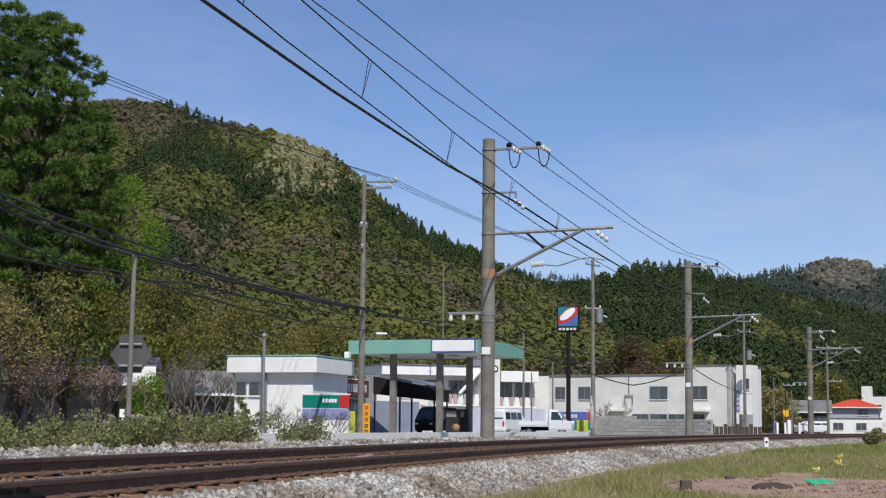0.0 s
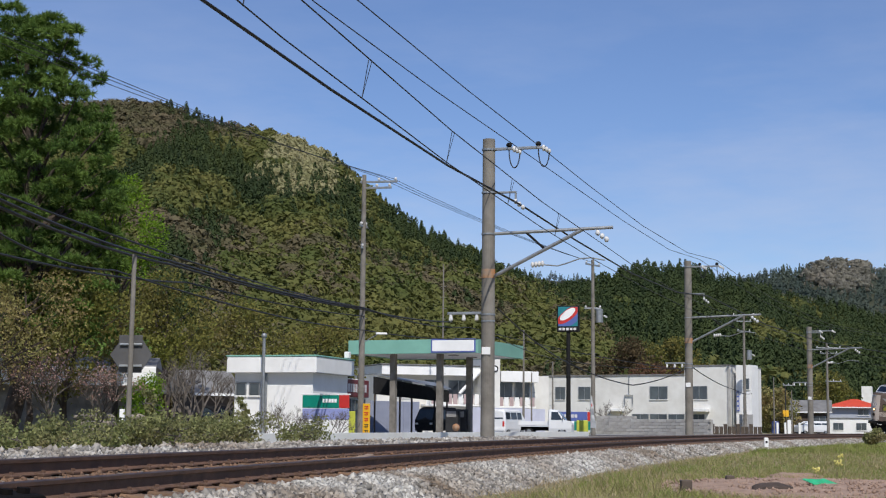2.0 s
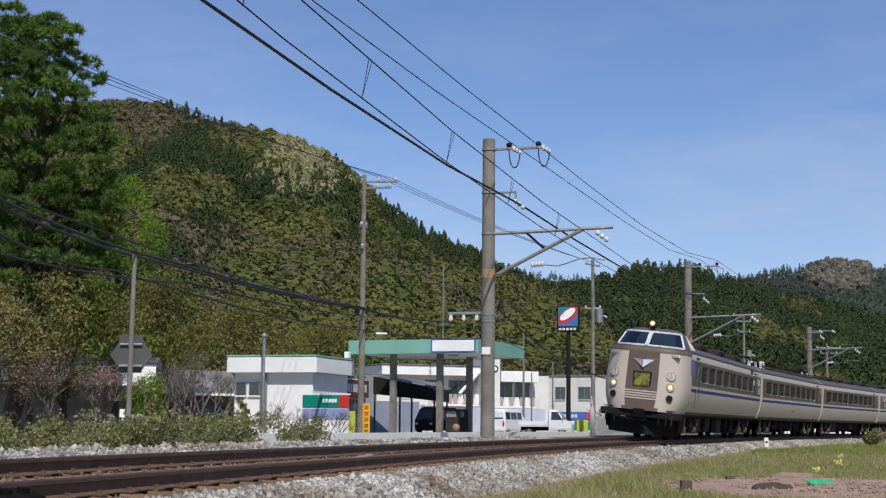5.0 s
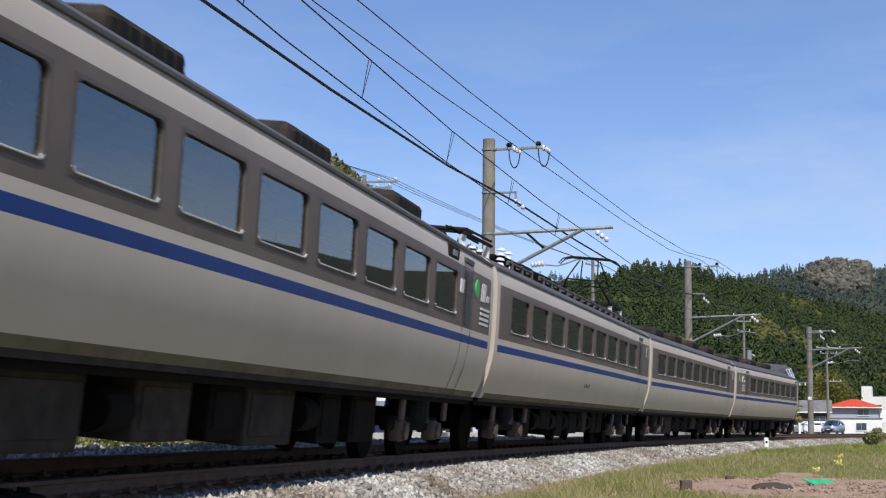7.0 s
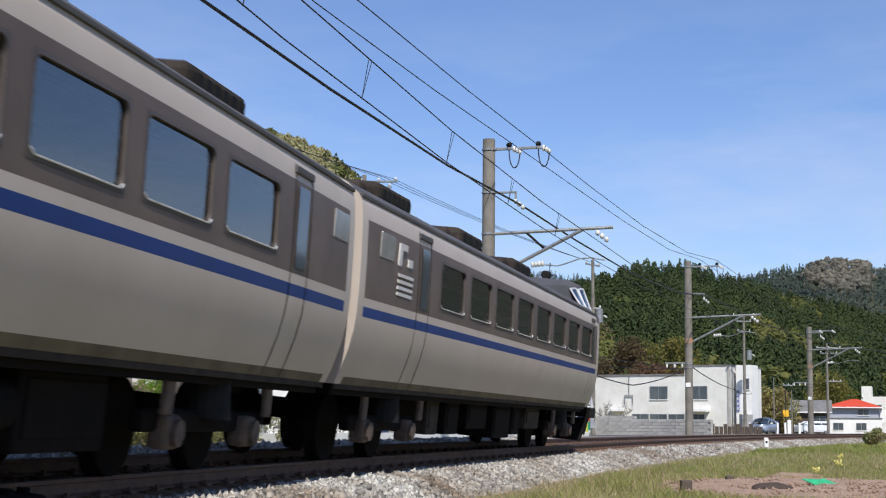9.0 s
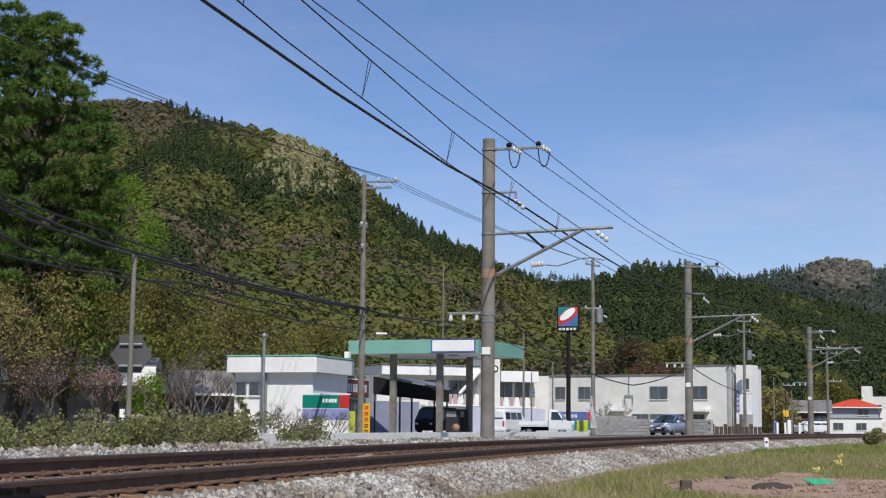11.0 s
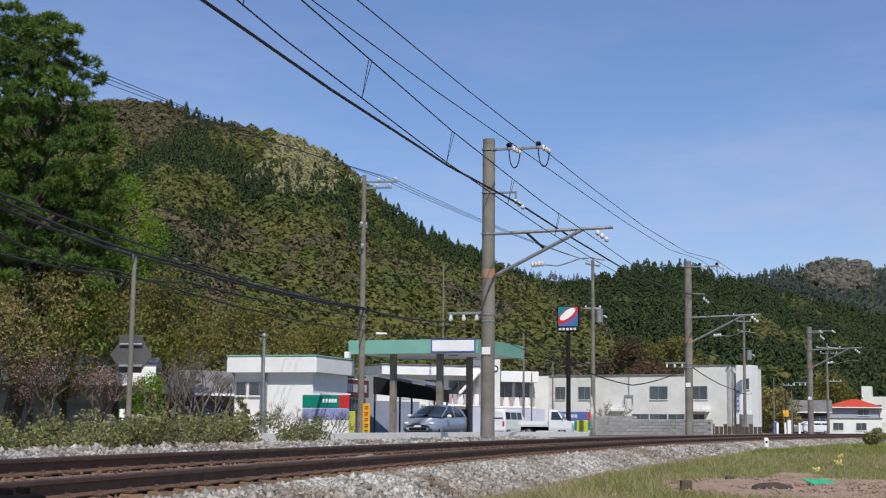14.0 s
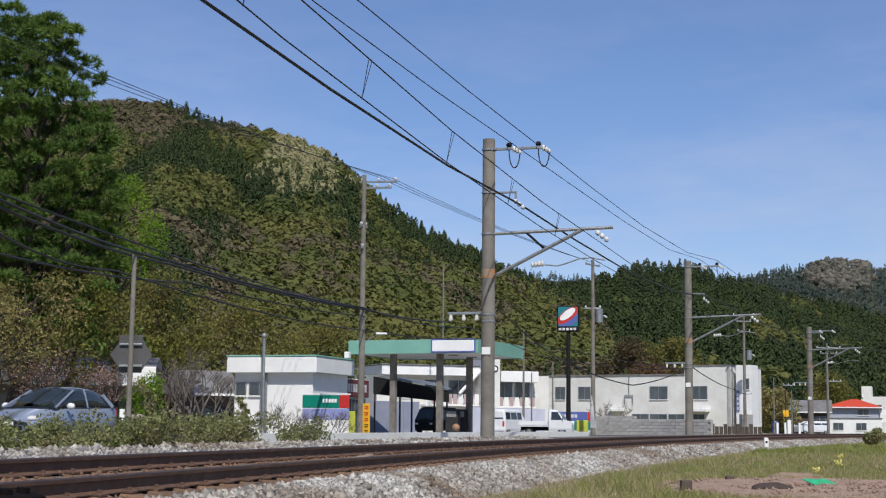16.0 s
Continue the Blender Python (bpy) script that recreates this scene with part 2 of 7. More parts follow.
def extrude_along(section, path, closed=True):
    """Sweep (side, up) section points along frames [(point, side vector, up vector)]."""
    vs, fs, n = [], [], len(section)
    for p, sd, up in path:
        vs += [p + sd * a + up * b for a, b in section]
    for i in range(len(path) - 1):
        for j in range(n if closed else n - 1):
            k = (j + 1) % n
            fs.append((i * n + j, i * n + k, (i + 1) * n + k, (i + 1) * n + j))
    return vs, fs


def writing(name, body, size, m, material, parent=None, squeeze=1.0):
    c = bpy.data.curves.new(name, "FONT")
    c.body, c.size, c.align_x, c.align_y, c.extrude = body, size, "CENTER", "CENTER", 0.004
    tmp = bpy.data.objects.new(name, c)
    scene.collection.objects.link(tmp)
    me = bpy.data.meshes.new_from_object(tmp.evaluated_get(bpy.context.evaluated_depsgraph_get()))
    bpy.data.objects.remove(tmp)
    me.materials.clear()
    me.materials.append(material)
    me.transform(Matrix.Diagonal((squeeze, 1, 1, 1)))
    ob = new(name, me)
    if parent is not None:
        ob.parent = parent
    ob.matrix_basis = m
    return ob


# ---- the line of the railway ----
CANT = radians(5.76)
def heading(s):
    e = min(s, 252.0)
    h = radians(-20.8395) + 7.85723e-3 * e - 6.91349e-5 * e * e / 2 + 2.19493e-7 * e ** 3 / 3
    return h + (7.85723e-3 - 6.91349e-5 * e + 2.19493e-7 * e * e) * (s - e)


LINE_S = np.arange(0, 480.5, 0.5)
_mid = [heading(u + 0.25) for u in LINE_S[:-1]]
LINE_X = np.concatenate([[0.0], np.cumsum([math.sin(a) * 0.5 for a in _mid])])
LINE_Y = np.concatenate([[0.0], np.cumsum([math.cos(a) * 0.5 for a in _mid])]) - 103.7295


def rail_at(s):
    """Centre of the track, its heading, the side vector towards the field and the canted up vector."""
    x, y = float(np.interp(s, LINE_S, LINE_X)), float(np.interp(s, LINE_S, LINE_Y))
    h = heading(s)
    n = Vector((math.cos(h), -math.sin(h), 0))
    side = n * math.cos(CANT) - Vector((0, 0, math.sin(CANT)))
    up = n * math.sin(CANT) + Vector((0, 0, math.cos(CANT)))
    return Vector((x, y, 0)), h, side, up, n


def by_rail(s, d, z=0.0):
    p, h, side, up, n = rail_at(s)
    return p + n * d + Vector((0, 0, z))


# ---- railway ----
def track_frames(s0, s1, step):
    out = []
    for u in np.arange(s0, s1 + 0.01, step):
        p, h, side, up, n = rail_at(u)
        out.append((p, side, up))
    return out


def build_track():
    tr = empty("railway_track", Matrix(), "single curved railway track with rusty rails on brown sleepers", "track", kind="structure")
    long = track_frames(78, 330, 1.5)
    foot = [(-0.063, -0.153), (0.063, -0.153), (0.063, -0.143), (0.012, -0.125), (0.009, -0.045), (0.032, -0.035), (0.033, -0.006),
            (-0.033, -0.006), (-0.032, -0.035), (-0.009, -0.045), (-0.012, -0.125), (-0.063, -0.143)]
    head = [(-0.033, -0.006), (0.033, -0.006), (0.029, 0.0), (-0.029, 0.0)]
    for off in (-0.567, 0.567):
        vs, fs = extrude_along([(a + off, b) for a, b in foot], long)
        rail = link("rail", vs, fs, M["rust"], tr)
        vs, fs = extrude_along([(a + off, b) for a, b in head], long)
        link("running_surface", vs, fs, M["railhead"], rail, "dark polished rail head")
    bm = boxed((-0.12, -1.0, -0.32), (0.12, 1.0, -0.158), 0.02)
    first = part("sleeper", bm, M["sleeper"], tr)
    cb = bmesh.new()
    for sgn in (-1, 1):
        box(cb, (-0.075, sgn * 0.095 - 0.05, -0.157), (0.075, sgn * 0.095 + 0.05, -0.125), 0.01)
        rod(cb, (0.0, sgn * 0.095, -0.13), (0.0, sgn * 0.095, -0.10), 0.024, n=6)
    clip = part("rail_fastening", cb, M["rust"], tr)
    def place(u, d):
        p, h, side, up, n = rail_at(u)
        f = side.cross(up)
        r = Matrix((f, side, up)).transposed().to_4x4()
        return Matrix.Translation(p + side * d) @ r
    i = 0
    for u in np.arange(112, 262, 0.62):
        m = place(u, 0)
        if i == 0:
            first.matrix_basis = m
        else:
            shared("sleeper", first.data, tr, m)
        if u < 160:
            for d in (-0.567, 0.567):
                if i == 0 and d < 0:
                    clip.matrix_basis = place(u, d)
                else:
                    shared("rail_fastening", clip.data, tr, place(u, d))
        i += 1
    # ballast bed
    bed = [(-3.0, -0.62), (-2.1, -0.16), (-0.9, -0.17), (0.9, -0.19), (1.55, -0.22), (2.75, -0.66)]
    vs, fs = extrude_along(bed, track_frames(78, 330, 1.0), closed=False)
    tagged(link("ballast_bed", vs, fs, M["ballast"]), "grey-brown crushed stone ballast under the track", "ballast", kind="structure")


def scatter_stones():
    rng = np.random.default_rng(3)
    base = np.array([(1, 0, 0), (-1, 0, 0), (0, 1, 0), (0, -1, 0), (0, 0, 1), (0, 0, -1)], float)
    tri = np.array([(0, 2, 4), (2, 1, 4), (1, 3, 4), (3, 0, 4), (2, 0, 5), (1, 2, 5), (3, 1, 5), (0, 3, 5)])
    V, F = [], []
    k = 0
    for s0, s1, num, d0, d1, size in ((113, 132, 13000, 0.95, 2.85, 0.050), (132, 152, 8500, 0.95, 2.9, 0.054), (150, 200, 9000, 0.95, 2.9, 0.060),
                                      (118, 152, 9000, -2.9, -1.0, 0.052), (200, 240, 3000, 0.95, 2.9, 0.06), (113, 150, 4500, -1.0, 0.95, 0.03)):
        if d0 == -1.0:
            tagged(mesh_np("ballast_stones", np.concatenate(V), np.concatenate(F), M["stone"]), "loose angular grey ballast stones on the shoulder", "ballast stones", kind="stuff")
            V, F, k = [], [], 0
        for _ in range(num):
            u, d = rng.uniform(s0, s1), rng.uniform(d0, d1)
            p, h, side, up, n = rail_at(u)
            z = float(np.interp(d, [-3.0, -2.1, -0.9, 0.9, 1.55, 2.75], [-0.62, -0.16, -0.17, -0.19, -0.22, -0.66]))
            c = p + side * d + up * (z + rng.uniform(0, size * 0.6))
            q = np.array(Euler(rng.uniform(0, 6.28, 3)).to_matrix())
            v = (base * rng.uniform(0.55, 1.25, (6, 1)) + rng.uniform(-0.3, 0.3, (6, 3))) * size * rng.uniform(0.6, 1.25)
            V.append(v @ q.T + np.array(c))
            F.append(tri + k)
            k += 6
    tagged(mesh_np("rusty_stones", np.concatenate(V), np.concatenate(F), M["ruststone"]), "rust-stained ballast stones between the rails", "ballast stones", kind="stuff")


def mesh_np(name, V, F, material, smooth=False):
    """One mesh from arrays of points and equal-sided faces."""
    me = bpy.data.meshes.new(name)
    n = F.shape[1]
    me.vertices.add(len(V))
    me.vertices.foreach_set("co", V.astype(np.float32).ravel())
    me.loops.add(F.size)
    me.loops.foreach_set("vertex_index", F.astype(np.int32).ravel())
    me.polygons.add(len(F))
    me.polygons.foreach_set("loop_start", np.arange(0, F.size, n, dtype=np.int32))
    me.polygons.foreach_set("loop_total", np.full(len(F), n, dtype=np.int32))
    if smooth:
        me.polygons.foreach_set("use_smooth", np.ones(len(F), dtype=bool))
    me.materials.append(material)
    me.update(calc_edges=True)
    me.validate()
    return new(name, me)


# ---- ground ----
def lateral(x, y):
    """Distance from the track, positive on the field side (approximate)."""
    i = int(np.argmin((LINE_X[150:660] - x) ** 2 + (LINE_Y[150:660] - y) ** 2)) + 150
    h = heading(float(LINE_S[i]))
    return (x - LINE_X[i]) * math.cos(h) - (y - LINE_Y[i]) * math.sin(h)


def ground_z(x, y):
    d = lateral(x, y)
    a = min(max((d + 2.2) / 4.4, 0), 1)
    a = a * a * (3 - 2 * a)
    near = -0.62 + 0.04 * noise.noise((x * 0.35, y * 0.35, 0)) + 0.0 + 0.05 * min(max((y - 40) / 60, 0), 1)
    return a * near + (1 - a) * (-0.30 if d > -6 else -0.22)


def build_ground():
    xs = np.concatenate([[-3000, -800, -250, -120, -60, -40], np.arange(-30, 60, 1.5), [65, 80, 120, 250, 800, 3000]])
    ys = np.concatenate([[-3000, -600, -150, -60, -25, -10], np.arange(-4, 150, 1.5), [155, 180, 250, 500, 1200, 4000]])
    vs = [(x, y, ground_z(x, y) if abs(x) < 150 and -100 < y < 200 else -0.4) for y in ys for x in xs]
    n = len(xs)
    fs = [(j * n + i, j * n + i + 1, (j + 1) * n + i + 1, (j + 1) * n + i) for j in range(len(ys) - 1) for i in range(n - 1)]
    tagged(link("ground", vs, fs, M["field"], smooth=True), "flat field of grass and dry stalks beside the railway", "ground", kind="structure")
    # the road behind the track, drawn along the way of the cars
    ry = [5, 20, 43, 50.6, 59.3, 67.8, 73.8, 88.7, 95, 101.5, 112, 150, 200]
    rx = [-20.5, -17.5, -11.0, -8.6, -5.87, -3.2, -0.66, 5.6, 8.2, 11, 15.4, 34, 60]
    def ribbon(name, a, b, z, m, label, cat, y0, y1):
        vs, fs = [], []
        for y in np.arange(y0, y1, 3.0):
            x0, x1 = np.interp([y - 1.5, y + 1.5], ry, rx)
            t = Vector((x1 - x0, 3.0, 0)).normalized()
            for q in (a, b):
                vs.append(((x0 + x1) / 2 - t.y * q, y + t.x * q, z))
        fs = [(2 * k, 2 * k + 1, 2 * k + 3, 2 * k + 2) for k in range(len(vs) // 2 - 1)]
        tagged(link(name, vs, fs, m), label, cat, kind="structure")
    ribbon("road", -2.0, 4.2, -0.218, M["asphalt"], "grey asphalt country road beside the railway", "road", 6, 190)
    ribbon("apron", 4.25, 26, -0.214, M["apron"], "pale concrete apron of the filling station", "pavement", 60, 125)


# ---- far woods ----
def tree_kit(kind, rng, n):
    k = math.sqrt(130.0 / n)
    """A cloud of small leaf clumps of a unit tree (height 1), as triangles."""
    if kind == "cone":
        z = rng.uniform(0.08, 1.0, n) ** 0.9
        r = 0.27 * (1.04 - z) ** 0.8 * rng.uniform(0.55, 1.1, n)
        a = rng.uniform(0, 6.283, n)
        c = np.stack([r * np.cos(a), r * np.sin(a), z], 1)
        out = np.stack([np.cos(a) * 0.6, np.sin(a) * 0.6, np.full(n, -0.8)], 1)
        side = np.stack([-np.sin(a), np.cos(a), rng.normal(scale=0.25, size=n)], 1)
        size = 0.074 * k * (1.15 - z * 0.7)
    else:
        d = rng.normal(size=(n, 3))
        d /= np.linalg.norm(d, axis=1)[:, None]
        d[:, 2] = np.abs(d[:, 2]) * 1.1 - 0.25
        lump = 1 + 0.22 * np.sin(d[:, 0] * 5 + rng.uniform(0, 6)) * np.cos(d[:, 1] * 5 + rng.uniform(0, 6))
        c = d * np.array([0.42, 0.42, 0.42]) * (lump * rng.uniform(0.75, 1.05, n))[:, None] + np.array([0, 0, 0.55])
        nrm = d + rng.normal(scale=0.28, size=(n, 3))
        out = np.cross(nrm, rng.normal(size=(n, 3)))
        side = np.cross(nrm, out)
        size = np.full(n, 0.080 * k)
    out = out / np.linalg.norm(out, axis=1)[:, None]
    side /= np.linalg.norm(side, axis=1)[:, None] + 1e-9
    s = (size * rng.uniform(0.7, 1.3, n))[:, None]
    a = c + out * s * 1.1
    b = c - out * s * 0.5 + side * s * 0.8
    e = c - out * s * 0.5 - side * s * 0.8
    V = np.stack([a, b, e], 1).reshape(-1, 3)
    return V


def forest(name, label, kind, spots, heights, material, tris, seed):
    rng = np.random.default_rng(seed)
    kits = [tree_kit(kind, rng, tris) for _ in range(6)]
    V = []
    for i, (p, h) in enumerate(zip(spots, heights)):
        a = rng.uniform(0, 6.283)
        ca, sa = math.cos(a), math.sin(a)
        k = kits[i % 6]
        w = h * rng.uniform(0.85, 1.2)
        V.append(np.stack([(k[:, 0] * ca - k[:, 1] * sa) * w, (k[:, 0] * sa + k[:, 1] * ca) * w, k[:, 2] * h], 1) + np.array(p))
    V = np.concatenate(V)
    tagged(mesh_np(name, V, np.arange(len(V)).reshape(-1, 3), material), label, "forest", kind="stuff")


# ridges: distance of the foot and of the crest, and the crest's slope seen from the field, by bearing
def ridge_height(crest, x):
    return float(np.interp(x, [c[0] for c in crest], [c[1] for c in crest]))


HILL_A = [(-1.2, 0.10), (-0.6, 0.17), (-0.30, 0.208), (-0.2314, 0.2065), (-0.2086, 0.209), (-0.1855, 0.205), (-0.1663, 0.200), (-0.1605, 0.1955), (-0.1394, 0.191), (-0.1165, 0.1875), (-0.1012, 0.185), (-0.0858, 0.178),
          (-0.0704, 0.168), (-0.055, 0.1535), (-0.0397, 0.141), (-0.0244, 0.129), (-0.0016, 0.1175), (0.0173, 0.110), (0.0325, 0.100), (0.0457, 0.094), (0.0664, 0.086), (0.1003, 0.076), (0.13, 0.05), (0.17, 0.01)]
HILL_B = [(0.02, 0.05), (0.0439, 0.081), (0.0815, 0.085), (0.1003, 0.088), (0.1116, 0.092), (0.123, 0.098), (0.1381, 0.100), (0.1464, 0.098), (0.1532, 0.099), (0.1626, 0.099), (0.1757, 0.095), (0.1851, 0.091), (0.1983, 0.089),
          (0.2095, 0.086), (0.232, 0.080), (0.262, 0.073), (0.2949, 0.066), (0.34, 0.060), (0.45, 0.085), (0.7, 0.125), (1.2, 0.12)]
HILL_C = [(0.12, 0.060), (0.1756, 0.091), (0.1945, 0.096), (0.2096, 0.0975), (0.221, 0.1025), (0.2398, 0.103), (0.2456, 0.1075), (0.2626, 0.110), (0.2814, 0.109), (0.287, 0.1045), (0.2956, 0.1035), (0.34, 0.096), (0.6, 0.086), (1.2, 0.056)]
HILL_D = [(-0.02, 0.063), (0.0212, 0.102), (0.0363, 0.1065), (0.0589, 0.100), (0.0759, 0.098), (0.0966, 0.099), (0.1079, 0.0975), (0.15, 0.093), (0.3, 0.073)]


def hill_point(crest, r0, r1, b, f):
    """Point on a hillside: bearing b (x over y), f from 0 at the foot to 1 at the crest and on to 1.3 behind it."""
    r = r0 + (r1 - r0) * f
    top = ridge_height(crest, b) * r1
    rise = f ** 1.25 if f <= 1 else 1 - (f - 1) * 0.8
    w = noise.noise((b * 14, f * 3.0, r1 * 0.01)) * 0.06 * top * min(f, 1.0) * max(1.0 - f, 0.0) * 4
    return (b * r, r, -0.4 + max(top * rise + w, 0.0))


def stand(b, e, x):
    """Kind of wood on the near hillside by bearing, slope of sight and a wandering value."""
    if ((b + 0.086) / 0.036) ** 2 + ((e - 0.176) / 0.024) ** 2 < 1 + x:
        return "pale" if x > -0.30 else "conifer"
    if b < -0.155 and e > 0.180:
        return "conifer" if -0.178 < b < -0.150 and e < 0.196 or x < -0.25 else "bare"
    if e > 0.098 - 0.25 * (b + 0.02) and b > -0.080 + 0.5 * max(0.13 - e, 0):
        return "conifer" if x > -0.33 else "broad"
    if 0.130 < e <= 0.180 and b < -0.080:
        return "conifer" if x > -0.06 else "broad"
    return "broad" if x > -0.14 else "bare" if x > -0.42 else "conifer"


def build_hills():
    rng = np.random.default_rng(11)
    words = {"conifer": "dense dark green cedar wood", "broad": "yellow-green spring broadleaf wood", "bare": "brown budding broadleaf wood", "pale": "pale straw-green budding wood",
             "conifer_far": "haze-coloured conifer wood", "bare_far": "haze-coloured budding wood", "conifer_hazed": "haze-blued conifer wood"}
    for name, label, crest, r0, r1, b0, b1, mats, total, hs, tall in (
            ("hillside", "steep wooded hillside in spring", HILL_A, 190, 600, -0.36, 0.15, ("conifer", "broad", "bare", "pale"), 11500, (7.6, 7.4, 7.0, 6.6), 135),
            ("hill_beyond", "dark conifer hill beyond the village", HILL_B, 260, 620, 0.03, 0.36, ("conifer", "broad"), 7400, (7.6, 6.8), 90),
            ("far_hill", "wooded hill far up the valley, haze in its leaf colour", HILL_C, 700, 1000, 0.12, 0.37, ("conifer_far", "bare_far"), 6500, (6.5, 6.0), 44),
            ("far_ridge", "wooded ridge in the far distance, haze in its leaf colour", HILL_D, 1100, 1500, -0.02, 0.15, ("conifer_hazed",), 1500, (7.5,), 36)):
        bs, fr = np.linspace(-1.1 if b0 < -0.3 else b0, 1.1 if b1 > 0.35 else b1, 120), np.linspace(0, 1.3, 30)
        vs = [hill_point(crest, r0, r1, b, f) for f in fr for b in bs]
        n = len(bs)
        fs = [(j * n + i, j * n + i + 1, (j + 1) * n + i + 1, (j + 1) * n + i) for j in range(len(fr) - 1) for i in range(n - 1)]
        tagged(link(name, vs, fs, M["hill"], smooth=True), label, "hill", kind="structure")
        spots, heights = {q: [] for q in mats}, {q: [] for q in mats}
        for _ in range(total):
            b, f = rng.uniform(b0, b1), rng.uniform(0.0, 1.03) ** 0.8
            p = hill_point(crest, r0, r1, b, f)
            x = noise.noise((b * 15 + 3.1, f * 5.0, r1 * 0.013)) + 0.3 * noise.noise((b * 50, f * 14, 4.0)) + rng.normal(scale=0.10)
            if r1 == 600:
                want = stand(b + rng.normal(scale=0.005), (p[2] - 0.4) / p[1] + rng.normal(scale=0.005), x)
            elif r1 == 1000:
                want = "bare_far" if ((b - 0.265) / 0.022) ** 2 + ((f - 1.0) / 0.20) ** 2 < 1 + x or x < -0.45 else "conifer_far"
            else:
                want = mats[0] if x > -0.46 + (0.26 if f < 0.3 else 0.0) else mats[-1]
            spots[want].append((p[0], p[1], p[2] - 0.5))
            heights[want].append(hs[mats.index(want)] * rng.uniform(0.6, 1.3))
        for q in mats:
            kind = "cone" if q.startswith("conifer") else "round"
            for near in (True, False):
                keep = [i for i, v in enumerate(spots[q]) if (v[1] < 290) == near]
                if keep:
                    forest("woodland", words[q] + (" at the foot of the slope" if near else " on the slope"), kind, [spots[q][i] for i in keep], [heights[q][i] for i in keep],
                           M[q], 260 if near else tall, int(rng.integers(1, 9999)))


# ---- trackside poles and wires ----
def wire(points, r, name="overhead_wire", label="black overhead wire", category="wire", sag=0.0, n=12):
    vs = []
    pts = []
    for a, b in zip(points[:-1], points[1:]):
        a, b = Vector(a), Vector(b)
        for i in range(n):
            f = i / n
            p = a.lerp(b, f)
            p.z -= sag * 4 * f * (1 - f)
            pts.append(p)
    pts.append(Vector(points[-1]))
    path = []
    for i, p in enumerate(pts):
        d = (pts[min(i + 1, len(pts) - 1)] - pts[max(i - 1, 0)]).normalized()
        sd = d.cross(Vector((0, 0, 1))).normalized()
        path.append((p, sd, sd.cross(d)))
    vs, fs = extrude_along([(r * math.cos(a), r * math.sin(a)) for a in (0, 1.257, 2.513, 3.77, 5.027)], path)
    return tagged(link(name, vs, fs, M["wire"]), label, category)


POLES = (150.1, 185.5, 219.4)


